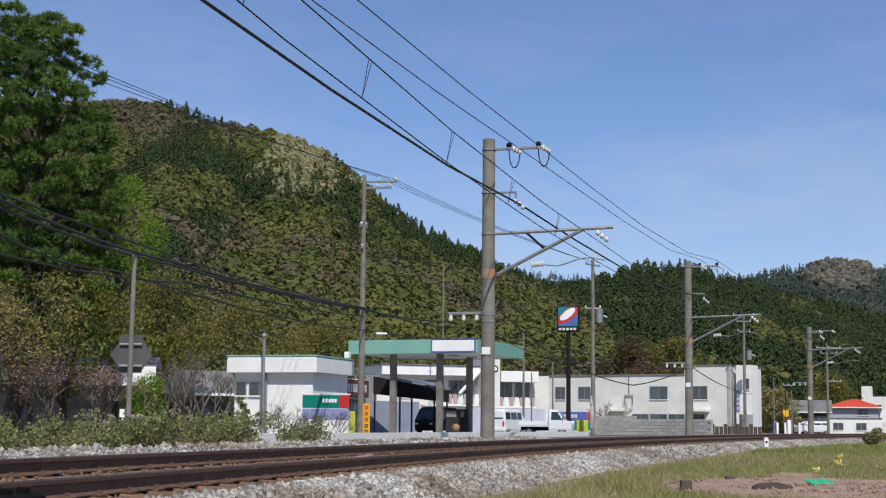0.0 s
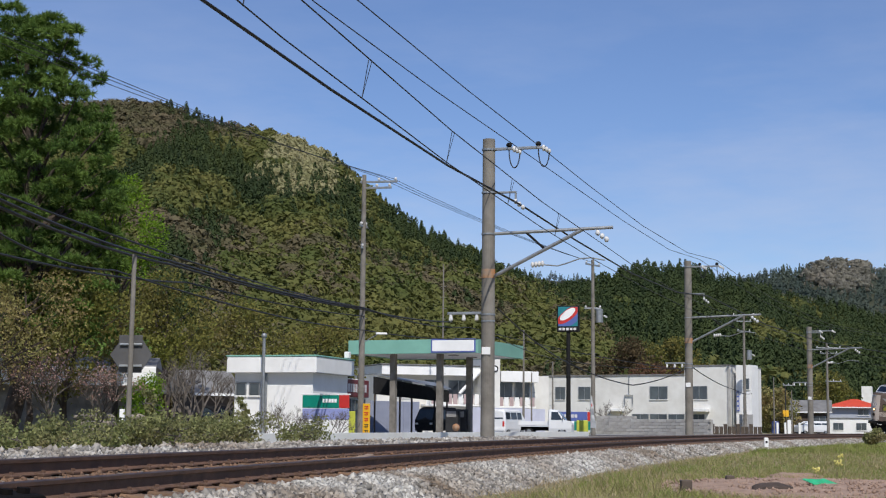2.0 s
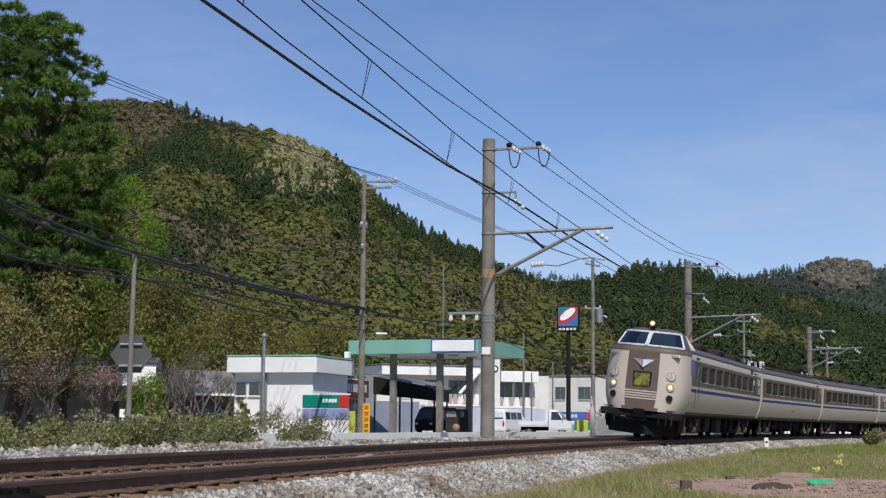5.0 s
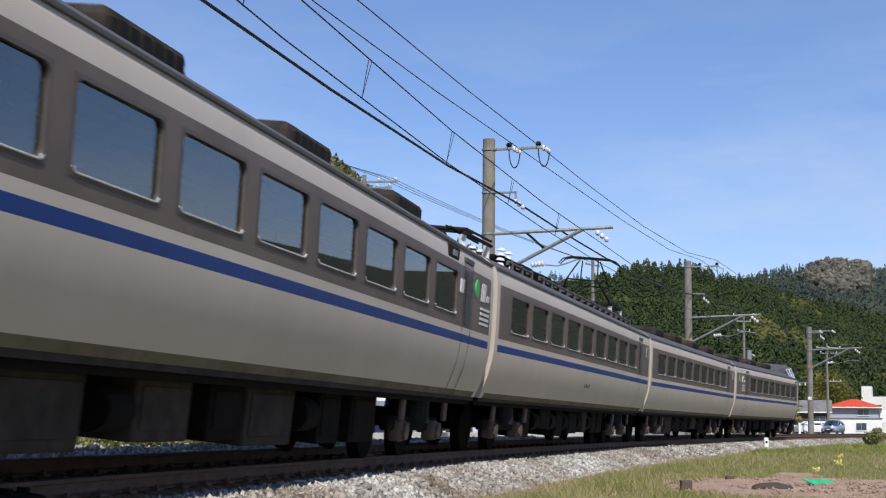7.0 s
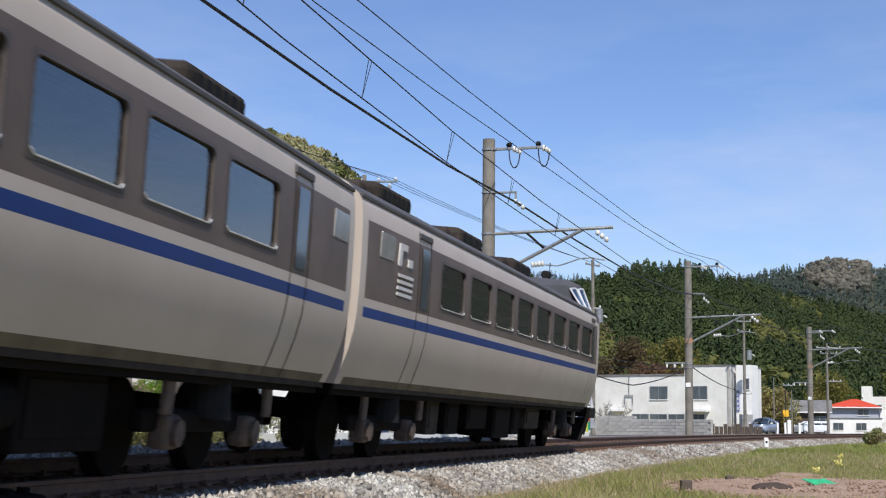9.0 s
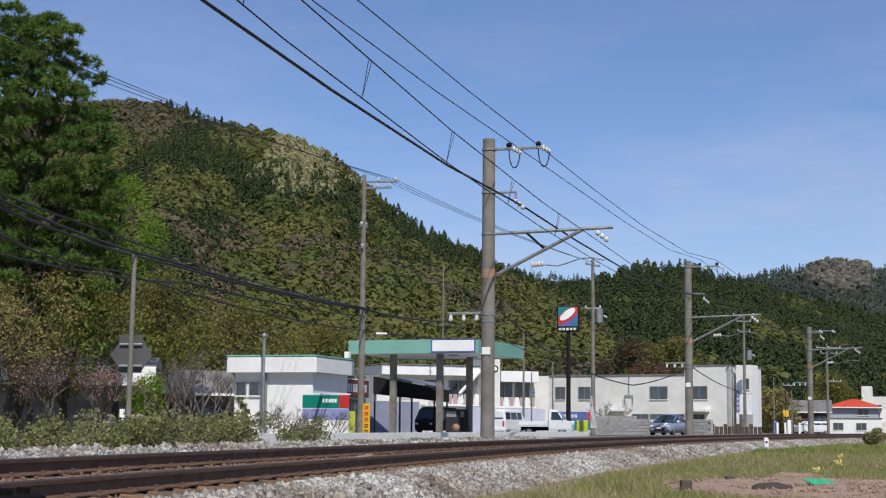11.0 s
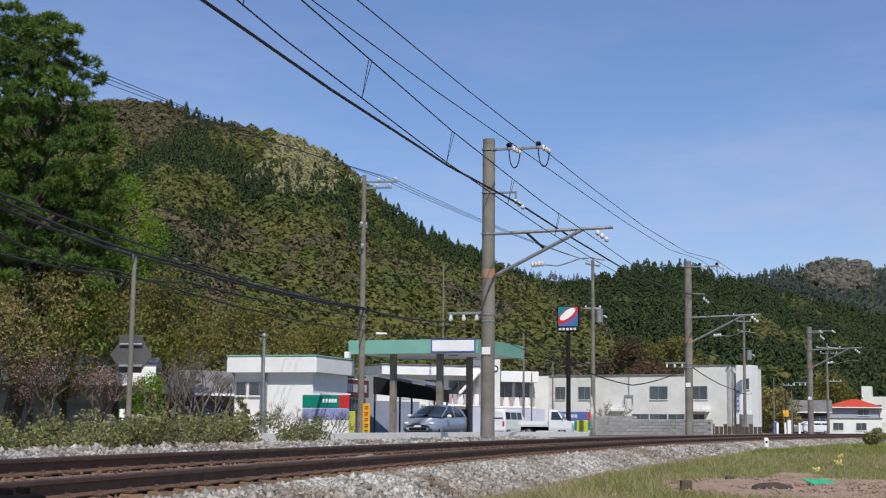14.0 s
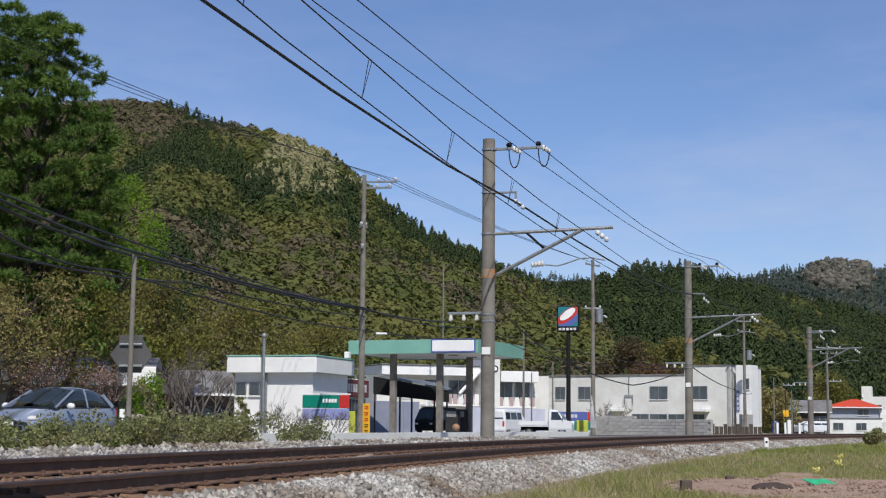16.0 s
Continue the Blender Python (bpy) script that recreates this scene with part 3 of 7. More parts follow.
def catenary_pole(s, h, top=9.15):
    """Concrete mast with feeder arm, bracket and cantilever, in its own axes: x towards the track, z up."""
    p, hd, side, up, n = rail_at(s)
    ob = empty("catenary_mast", Matrix.Translation((p.x - n.x * 3.0, p.y - n.y * 3.0, -0.3)) @ pose(0, 0, 0, 0, 0, math.degrees(math.atan2(n.y, n.x))),
               "weathered concrete railway mast with steel cantilever arms", "railway mast", "masts along the track")
    part("pole", rodded((0, 0, 0), (0, 0, h + 0.3), 0.21, 0.185, n=20), M["concrete"], ob, smooth=False)
    bm = rodded((0, 0, 5.05), (0, 0, 5.32), 0.208, 0.207, n=20)
    part("marker_band", bm, M["orange"], ob, "worn orange painted band")
    for z in (3.75, 3.95, 6.35, 7.6, h - 0.05):
        part("clamp_band", rodded((0, 0, z), (0, 0, z + 0.05), 0.215, n=16), M["steel"], ob)
    # feeder arm at the top
    arm = part("feeder_arm", boxed((0.15, -0.05, h - 0.05), (1.75, 0.05, h + 0.03), 0.01), M["steel"], ob)
    for x in (0.62, 1.52):
        bm = bmesh.new()
        blob(bm, (x, 0, h + 0.10), 0.09, 2, (1, 1, 0.9))
        rod(bm, (x, 0, h), (x, 0, h + 0.12), 0.03)
        part("insulator", bm, M["black"], arm, "dark pin insulator")
        bm = bmesh.new()
        for k in range(3):
            blob(bm, (x + 0.16 + 0.09 * k, 0, h - 0.03 - 0.05 * k), 0.10 - 0.012 * k, 2, (0.6, 1, 1))
        part("insulator", bm, M["insul"], arm, "white porcelain insulator")
        c = bpy.data.curves.new("jumper", "CURVE")
        c.dimensions, c.bevel_depth = "3D", 0.018
        sp = c.splines.new("POLY")
        sp.points.add(10)
        for k in range(11):
            a = math.pi * k / 10
            sp.points[k].co = (x + 0.17 - 0.17 * math.cos(a), 0, h - 0.05 - 0.55 * math.sin(a), 1)
        jo = new("jumper_loop", c)
        jo.data.materials.append(M["wire"])
        jo.parent = arm
    # second bracket
    z = 7.62
    br = bmesh.new()
    box(br, (0.15, -0.04, z - 0.03), (0.85, 0.04, z + 0.03), 0.01)
    box(br, (0.80, -0.03, z - 0.25), (0.86, 0.03, z), 0.01)
    b2 = part("bracket", br, M["steel"], ob)
    bm = bmesh.new()
    for k in range(3):
        blob(bm, (0.83 + 0.11 * k, 0, z - 0.28 - 0.09 * k), 0.09, 2, (0.7, 1, 0.9))
    part("insulator", bm, M["insul"], b2, "white porcelain insulator")
    # cantilever
    z = 6.38
    reach = 3.75
    cb = bmesh.new()
    rod(cb, (0.1, 0, z), (reach, 0, z + 0.10), 0.05, n=8)
    rod(cb, (0.15, 0, z - 1.28), (reach - 0.9, 0, z + 0.06), 0.055, n=8)
    cl = part("cantilever", cb, M["steel"], ob)
    part("strut", rodded((1.15, 0, z + 0.02), (1.75, 0, z - 0.52), 0.035), M["black"], cl, "dark strut")
    bm = bmesh.new()
    for k in range(3):
        blob(bm, (3.3 + 0.13 * k, 0, z - 0.05 - 0.10 * k), 0.10, 2, (0.7, 1, 0.9))
    part("insulator", bm, M["insul"], cl, "white porcelain insulator")
    bm = bmesh.new()
    for k in range(4):
        blob(bm, (1.35 + 0.10 * k, 0, z - 0.95 + 0.01 * k), 0.09, 2, (0.6, 1, 1))
    part("insulator", bm, M["insul"], cl, "white porcelain insulator")
    c = bpy.data.curves.new("registration_arm", "CURVE")
    c.dimensions, c.bevel_depth = "3D", 0.02
    sp = c.splines.new("POLY")
    pts = [(1.65, -0.95), (2.1, -1.0), (2.4, -0.92), (2.75, -0.80), (3.1, -0.78), (3.5, -0.86)]
    sp.points.add(len(pts) - 1)
    for q, (a, b) in zip(sp.points, pts):
        q.co = (a, 0, z + b, 1)
    ro = new("registration_arm", c)
    ro.data.materials.append(M["steel"])
    ro.parent = cl
    # low crossarm on the far side
    lc = bmesh.new()
    box(lc, (-1.25, -0.04, 3.98), (0.1, 0.04, 4.06), 0.01)
    la = part("low_crossarm", lc, M["steel"], ob)
    for x in (-1.15, -0.75, -0.35):
        bm = rodded((x, 0, 3.86), (x, 0, 3.98), 0.06, 0.04)
        blob(bm, (x, 0, 3.84), 0.07, 1)
        part("insulator", bm, M["insul"], la, "white porcelain insulator")
    part("number_plate", boxed((-0.13, -0.225, 2.78), (0.13, -0.205, 3.0), 0.004), M["white"], ob, "small white plate")
    return ob


def build_line():
    for s, h in zip(POLES, (8.95, 9.05, 7.75)):
        catenary_pole(s, h)
    sts = [98.0, 150.1, 185.5, 219.4, 255, 290]
    def at(s, d, z):
        p = by_rail(s, d)
        return (p.x, p.y, z)
    fs = [90, 112, 124, 133.1, 142, 150.1, 158, 168, 178, 185.5, 202, 219.4, 255, 290]
    for d, top in ((-1.5, (8.2, 7.85, 8.08, 8.36, 8.58, 8.72, 8.70, 8.60, 8.62, 9.05, 8.3, 7.9, 8.2, 8.2)), (-2.35, (8.3, 7.95, 8.14, 8.37, 8.63, 8.84, 8.92, 8.86, 8.78, 9.1, 8.3, 7.9, 8.2, 8.2))):
        wire([at(s, d, z) for s, z in zip(fs, top)], 0.013, "feeder_wire", "thin black feeder wire on the masts", n=4)
    wire([at(s, -2.0, z) for s, z in zip(fs, (6.5, 6.42, 6.58, 6.66, 6.73, 6.92, 6.82, 6.66, 6.74, 7.2, 6.75, 6.6, 6.8, 6.8))], 0.03, "feeder_cable", "thick black feeder cable along the masts", n=4)
    ms = (5.9, 5.82, 5.80, 5.78, 5.76, 5.76, 5.64, 5.60, 5.66, 5.82, 5.6, 5.75, 5.8, 5.8)
    wire([at(s, 0.35, z) for s, z in zip(fs, ms)], 0.011, "messenger_wire", "thin black messenger wire over the track", n=4)
    wire([at(s, 0.25, 5.2) for s in fs], 0.011, "contact_wire", "thin black contact wire over the track", n=4)
    for s in (113, 118, 122.5, 127.6, 133.1, 138.6, 144.1, 156, 162, 168, 174, 180, 191, 198, 205, 212):
        z = float(np.interp(s, fs, ms))
        a, b = Vector(at(s, 0.25, 5.2)), Vector(at(s, 0.35, z))
        bm = rodded(a, b, 0.006, n=5)
        rod(bm, a, b + (a - b).normalized() * 0.02 + Vector((0.05, 0, 0)), 0.005, n=4)
        tagged(part("dropper", bm, M["wire"]), "thin dropper between messenger and contact wire", "wire", "droppers over the track")


# ---- train ----
M["doorglass"] = mat("dark_door_glass", (0.05, 0.065, 0.085), (0.035, 0.045, 0.06), 0.08, 0.8)
M["surround"] = mat("grey_brown_rubber", (0.075, 0.060, 0.052), (0.055, 0.044, 0.038), 0.6, 3.0)
# Paler than the other running gear: the sunlight on these parts put into colour.
M["dusty"] = mat("brake_dust_metal", (0.13, 0.092, 0.068), (0.06, 0.042, 0.032), 0.9, 5.0, 0.2)
M["emblem"] = mat("bright_emblem", (0.72, 0.73, 0.76), (0.6, 0.61, 0.64), 0.3, 3.0, metal=0.3)
M["brightframe"] = mat("bright_window_frame", (0.75, 0.75, 0.76), (0.65, 0.65, 0.66), 0.3, 3.0, metal=0.25)
PROFILE = [(1.29, 0.99), (1.325, 1.08), (1.35, 1.15), (1.42, 1.40), (1.458, 1.62), (1.47, 1.785), (1.47, 1.905), (1.47, 2.005), (1.466, 2.14), (1.452, 2.45), (1.43, 2.80), (1.42, 2.91), (1.395, 3.07),
           (1.365, 3.16), (1.29, 3.23), (1.18, 3.31), (1.0, 3.39), (0.72, 3.46), (0.36, 3.49), (0.0, 3.50)]


def side_y(z):
    return float(np.interp(z, [p[1] for p in PROFILE], [p[0] for p in PROFILE]))


def coach(name, label, length, windows, doors, bands, win_w=1.55, cab=0, equip="ac"):
    """A coach in its own axes: x forward, y to its left, z up from the rail. windows: left edges. cab: length of a driving end in front."""
    ob = empty(name, Matrix(), label, "train car", "cars of the train")
    x0, x1 = -length / 2, length / 2 - cab
    xs = {x0, x1}
    for w in windows:
        xs |= {w, w + win_w}
    for a, b in doors:
        xs |= {a, b}
    for a, b in bands:
        xs |= {a, b}
    xs = sorted(x for x in xs if x0 <= x <= x1)
    full = [(y, z) for y, z in PROFILE] + [(-y, z) for y, z in reversed(PROFILE[:-1])]
    n = len(full)
    vs = [(x, y, z) for x in xs for y, z in full]
    fs, idx = [], []
    def kind(xm, zm):
        if any(a <= xm <= b for a, b in bands):
            return 0 if zm < 3.16 else 3
        if zm < 1.10:
            return 4
        if zm > 3.16:
            return 3
        if 1.785 < zm < 1.905:
            return 2
        if 2.005 < zm < 2.91:
            return 1
        return 0
    for i in range(len(xs) - 1):
        for j in range(n - 1):
            xm, zm = (xs[i] + xs[i + 1]) / 2, (full[j][1] + full[j + 1][1]) / 2
            if 2.14 < zm < 2.80 and any(w < xm < w + win_w for w in windows):
                continue
            fs.append((i * n + j, (i + 1) * n + j, (i + 1) * n + j + 1, i * n + j + 1))
            idx.append(kind(xm, zm))
    for x in ((x0,) if cab else (x0, x1)):
        link("end_wall", [(x, y, z) for y, z in full], [tuple(range(n))], M["cream"], ob)
    link("body", vs, fs, [M["cream"], M["band"], M["stripe"], M["roofgrey"], M["dirt"]], ob, "cream body with grey-brown window band and blue stripe", index=idx, smooth=True)
    # gutter
    g = bmesh.new()
    for sg in (-1, 1):
        box(g, (x0, sg * 1.37 - 0.02, 3.145), (x1, sg * 1.37 + 0.025, 3.19), 0.008)
    part("gutter", g, M["roofgrey"], ob)
    # windows: pane, rounded surround and bright lower trim, shared
    h = win_w / 2
    y1, y2 = side_y(2.14) - 0.025, side_y(2.80) - 0.025
    def on_side(px_, pz, out):
        return (px_, side_y(pz) + out, pz)
    def outline(inset, r):
        pts = []
        for cx, cz, a0 in ((h - inset - r, 2.80 - inset - r, 0), (-h + inset + r, 2.80 - inset - r, 90), (-h + inset + r, 2.14 + inset + r, 180), (h - inset - r, 2.14 + inset + r, 270)):
            for q in range(6):
                t = radians(a0 + 18 * q)
                pts.append((cx + r * math.cos(t), cz + r * math.sin(t)))
        return pts
    outer, inner = outline(-0.012, 0.004), outline(0.022, 0.085)
    sv = [on_side(*p, 0.004) for p in outer] + [on_side(*p, 0.008) for p in inner] + [on_side(*p, -0.03) for p in inner]
    k = len(outer)
    sf = [(i + o, (i + 1) % k + o, (i + 1) % k + k + o, i + k + o) for o in (0, k) for i in range(k)]
    low = [p for p in inner if p[1] < 2.14 + 0.022 + 0.05]
    low.sort()
    tb = bmesh.new()
    for p, q in zip(low[:-1], low[1:]):
        rod(tb, on_side(*p, 0.010), on_side(*q, 0.010), 0.008, n=5)
    pane = link("window_pane", [(-h, y1, 2.13), (h, y1, 2.13), (h, y2, 2.81), (-h, y2, 2.81)], [(3, 2, 1, 0)], M["trainglass"], ob)
    surround = link("window_frame", sv, sf, M["surround"], ob, "dark grey-brown rubber window surround")
    trim = part("window_trim", tb, M["brightframe"], ob, "thin bright lower window trim")
    first = True
    for w in windows:
        for sg in (1, -1):
            m = Matrix.Translation((w + win_w / 2, 0, 0)) @ (Matrix() if sg > 0 else pose(0, 0, 0, 0, 0, 180))
            for piece in (pane, surround, trim):
                if first:
                    piece.matrix_basis = m
                else:
                    shared(piece.name.split(".")[0], piece.data, ob, m)
            first = False
    # doors with seams
    for a, b in doors:
        for sg in (1, -1):
            for x in (a, b):
                bm = bmesh.new()
                for z0, z1 in zip([q[1] for q in PROFILE[:12]], [q[1] for q in PROFILE[1:13]]):
                    ya, yb = side_y(z0), side_y(z1)
                    vv = [bm.verts.new((x + dx, sg * (yy + 0.004), zz)) for dx, yy, zz in ((-0.013, ya, z0), (0.013, ya, z0), (0.013, yb, z1), (-0.013, yb, z1))]
                    bm.faces.new(vv)
                part("door_seam", bm, M["black"], ob)
            dg = bmesh.new()
            ya, yb = side_y(2.06) + 0.012, side_y(2.86) + 0.02
            dg.faces.new([dg.verts.new(q) for q in ((a + 0.12, sg * ya, 2.06), (b - 0.10, sg * ya, 2.06), (b - 0.10, sg * yb, 2.86), (a + 0.12, sg * yb, 2.86))])
            part("door_window", dg, M["doorglass"], ob, "dark narrow door window")
            part("door_hood", boxed((a - 0.03, sg * 1.405 - 0.03, 2.97), (b + 0.03, sg * 1.405 + 0.03, 3.05), 0.015), M["roofgrey"], ob)
    # interior: floor, ceiling, seats
    bm = bmesh.new()
    box(bm, (x0 + 0.1, -1.3, 1.15), (x1 - 0.1, 1.3, 1.22))
    box(bm, (x0 + 0.1, -1.25, 3.06), (x1 - 0.1, 1.25, 3.10))
    part("cabin", bm, M["interior"], ob)
    seat = part("seat", boxed((0, -0.48, 1.225), (0.14, 0.48, 2.36), 0.03), M["seat"], ob)
    seat_spots = [(w + k2, sg * 0.75, 0) for w in windows for k2 in (0.25, 1.15) for sg in (-1, 1)]
    seat.matrix_basis = Matrix.Translation(seat_spots[0])
    for q in seat_spots[1:]:
        shared("seat", seat.data, ob, Matrix.Translation(q))
    for sg in (-1, 1):
        part("luggage_rack", boxed((x0 + 1.2, sg * 1.05 - 0.16, 2.72), (x1 - 1.2, sg * 1.05 + 0.16, 2.75), 0.005), M["chrome"], ob)
        part("ceiling_lamp", boxed((x0 + 1.5, sg * 0.55 - 0.06, 3.02), (x1 - 1.5, sg * 0.55 + 0.06, 3.055), 0.005), M["white"], ob)
    # sole bar, bogies and boxes under the floor
    bm = bmesh.new()
    box(bm, (x0 + 0.1, -1.22, 0.86), (x1, 1.22, 1.0))
    # Added filler between the bogies, there only to block light through the gaps.
    box(bm, (-5.0, -0.5, 0.42), (5.0, 0.5, 0.87))
    part("underframe", bm, M["under"], ob)
    skirt = bmesh.new()
    for sg in (-1, 1):
        box(skirt, (x0 + 0.05, sg * 1.27 - 0.015, 0.93), (x1, sg * 1.27 + 0.015, 1.0), 0.006)
    part("sole_bar", skirt, M["undergrey"], ob)
    for bx in (-7.0, 7.0):
        bogie(ob, bx)
    rng = random.Random(sum(map(ord, label)) + len(windows) + int(length * 10))
    x = -4.7
    while x < 4.6:
        w = rng.choice((0.7, 0.9, 1.2, 1.5))
        z = rng.choice((0.28, 0.36, 0.45, 0.34))
        for sg in (-1, 1):
            bm = bmesh.new()
            box(bm, (x, sg * 0.72 - 0.33, z), (x + w, sg * 0.72 + 0.33, 0.87), 0.025)
            box(bm, (x + 0.1, sg * 1.055 - 0.01, z + 0.1), (x + w - 0.1, sg * 1.055 + 0.01, 0.8), 0.005)
            part("equipment_box", bm, M[rng.choice(("under", "under", "undergrey"))], ob)
        if rng.random() < 0.5:
            part("air_tank", rodded((x + w + 0.05, 0.9, 0.6), (x + w + 0.05 + 0.5, 0.9, 0.6), 0.19, n=14), M["under"], ob)
            x += 0.5
        x += w + rng.choice((0.12, 0.2, 0.45))
    # coupler between cars
    part("coupler", boxed((x0 - 0.45, -0.12, 0.75), (x0 + 0.2, 0.12, 1.0), 0.03), M["under"], ob)
    part("gangway", boxed((x0 - 0.3, -0.55, 1.0), (x0 + 0.02, 0.55, 3.15), 0.05), M["black"], ob, "black rubber gangway bellows")
    if equip in ("ac", "cab"):
        for cx in ((-7.0, -2.8, 1.4, 5.2) if equip == "ac" else (-6.4, -1.6, 3.0)):
            roof_unit(ob, cx)
    return ob


def roof_unit(ob, cx):
    bm = bmesh.new()
    box(bm, (cx - 0.95, -0.75, 3.42), (cx + 0.75, 0.75, 3.72), 0.09)
    u = part("cooler", bm, M["undergrey"], ob, "dark grey roof cooling unit")
    g = bmesh.new()
    for k in range(6):
        box(g, (cx - 0.8 + k * 0.24, -0.765, 3.50), (cx - 0.65 + k * 0.24, 0.765, 3.64))
    part("grille", g, M["black"], u)
    part("end_cap", boxed((cx - 1.35, -0.6, 3.44), (cx - 0.97, 0.6, 3.66), 0.08), M["undergrey"], u)


def bogie(ob, bx):
    bm = bmesh.new()
    for sg in (-1, 1):
        box(bm, (bx - 1.55, sg * 0.98 - 0.07, 0.42), (bx + 1.55, sg * 0.98 + 0.07, 0.62), 0.04)
    box(bm, (bx - 0.3, -1.0, 0.45), (bx + 0.3, 1.0, 0.72), 0.05)
    bg = part("bogie_frame", bm, M["under"], ob, "grimy bogie frame darkened for shade")
    for ax in (-1.05, 1.05):
        for sg in (-1, 1):
            w = bmesh.new()
            rod(w, (bx + ax, sg * 0.50, 0.43), (bx + ax, sg * 0.62, 0.43), 0.43, n=28)
            rod(w, (bx + ax, sg * 0.46, 0.43), (bx + ax, sg * 0.50, 0.43), 0.46, n=28)
            part("wheel", w, M["under"], bg)
            a = bmesh.new()
            box(a, (bx + ax - 0.17, sg * 1.05 - 0.1, 0.28), (bx + ax + 0.17, sg * 1.05 + 0.1, 0.58), 0.05)
            rod(a, (bx + ax, sg * 1.05, 0.43), (bx + ax, sg * 1.20, 0.43), 0.12, n=12)
            part("axle_box", a, M["dusty"], bg, "dusty axle box painted pale as sunlit")
            part("brake_bracket", boxed((bx + ax - 0.32 * (1 if ax < 0 else -1) - 0.1, sg * 1.17 - 0.03, 0.58), (bx + ax - 0.32 * (1 if ax < 0 else -1) + 0.1, sg * 1.17 + 0.03, 0.92), 0.02), M["dusty"], bg)
    for sg in (-1, 1):
        c = rodded((bx, sg * 1.02, 0.55), (bx, sg * 1.02, 0.95), 0.24, 0.20, n=16)
        part("air_spring", c, M["black"], bg)


def nose(ob, xf, car_len, facing_lamps=True):
    """Driving end: rounded flat face with a raised cab above, ending at xf."""
    xb = xf - 1.55
    def ring(z, width, back, depth, e=3.4, count=32):
        pts = []
        for k in range(count + 1):
            a = -math.pi / 2 + math.pi * k / count
            y = width * math.copysign(abs(math.sin(a)) ** (2 / e), math.sin(a))
            x = back + depth * abs(math.cos(a)) ** (2 / e)
            pts.append((x, y, z))
        return pts
    zs = [0.99, 1.10, 1.30, 1.53, 1.785, 1.905, 2.005, 2.3, 2.76, 3.0, 3.10, 3.17]
    rows = []
    for z in zs:
        lean = 0.10 * max(0, (z - 1.2) / 1.9) + (0.06 if z > 3.1 else 0)
        rows.append(ring(z, side_y(min(z, 3.05)) - (0.03 if z > 3.1 else 0), xb, 1.55 - lean))
    vs = [p for r in rows for p in r]
    n = len(rows[0])
    fs, idx = [], []
    for i in range(len(rows) - 1):
        for j in range(n - 1):
            q = (i * n + j, i * n + j + 1, (i + 1) * n + j + 1, (i + 1) * n + j)
            fs.append(q)
            ym = (vs[q[0]][1] + vs[q[1]][1]) / 2
            zm = (zs[i] + zs[i + 1]) / 2
            idx.append(1 if (abs(ym) < 0.56 or zm > 3.0) else 0)
    shell = link("nose", vs, fs, [M["cream"], M["band"]], ob, "flat cream nose with grey-brown centre panel", smooth=True, index=idx)
    # ledge
    lv = rows[-1] + [(xb - 0.3, 1.28, 3.2), (xb - 0.3, -1.28, 3.2)]
    link("ledge", lv, [tuple(range(len(lv)))], M["band"], ob)
    link("nose_floor", rows[0], [tuple(reversed(range(n)))], M["under"], ob)
    # raised cab: lower outline, upper outline
    lo = ring(3.17, 1.30, xf - 1.9, 1.66, 2.6, 12)
    hi = ring(3.80, 1.00, xf - 1.9, 0.86, 2.6, 12)
    top = ring(3.90, 0.75, xf - 2.1, 0.70, 2.4, 12)
    cv = lo + hi + top
    m = len(lo)
    cf, ci = [], []
    for i in range(2):
        for j in range(m - 1):
            cf.append((i * m + j, i * m + j + 1, (i + 1) * m + j + 1, (i + 1) * m + j))
            ci.append(0)
    b0 = len(cv)
    cv += [(xf - 5.2, 1.15, 3.28), (xf - 5.2, -1.15, 3.28), (xf - 5.2, 0.6, 3.5), (xf - 5.2, -0.6, 3.5)]
    cf += [(0, m, b0 + 3, b0 + 1), (m - 1, b0, b0 + 2, 2 * m - 1), (m, 2 * m, b0 + 3), (2 * m - 1, b0 + 2, 3 * m - 1), (2 * m, 3 * m - 1, b0 + 2, b0 + 3)]
    cf.append(tuple(range(2 * m, 3 * m)))
    ci += [0] * 6
    cabm = link("cab_roof", cv, cf, [M["roofgrey"]], ob, "dark grey raised driving cab", index=ci)
    # windscreens: two panes with bright frames, lying just proud of the cab
    def onto(k, f, out=0.0):
        a, b = Vector(lo[int(k)]), Vector(hi[int(k)])
        if k != int(k):
            a = a.lerp(Vector(lo[int(k) + 1]), k - int(k))
            b = b.lerp(Vector(hi[int(k) + 1]), k - int(k))
        p = a.lerp(b, f)
        c = Vector((xf - 1.9, 0, p.z - 0.35))
        return p + (p - c).normalized() * out
    for k0, k1, nm in ((1.7, 5.92, "windscreen"), (6.08, 10.3, "windscreen")):
        ks = [k0] + [k for k in range(math.ceil(k0), math.floor(k1) + 1) if k0 < k < k1] + [k1]
        lowr, upr = [onto(k, 0.10, 0.02) for k in ks], [onto(k, 0.90, 0.02) for k in ks]
        fsx = [(i, i + 1, len(ks) + i + 1, len(ks) + i) for i in range(len(ks) - 1)]
        w = link(nm, lowr + upr, fsx, M["trainglass"], ob, "tinted windscreen in a bright metal frame")
        fr = bmesh.new()
        seq = lowr + upr[::-1] + [lowr[0]]
        for a, b in zip(seq[:-1], seq[1:]):
            rod(fr, a, b, 0.040, n=6)
        part("screen_frame", fr, M["brightframe"], w)
        wp = bmesh.new()
        rod(wp, lowr[1] + Vector((0.05, 0, 0.0)), lowr[-2].lerp(upr[-2], 0.25) + Vector((0.05, 0, 0)), 0.012, n=5)
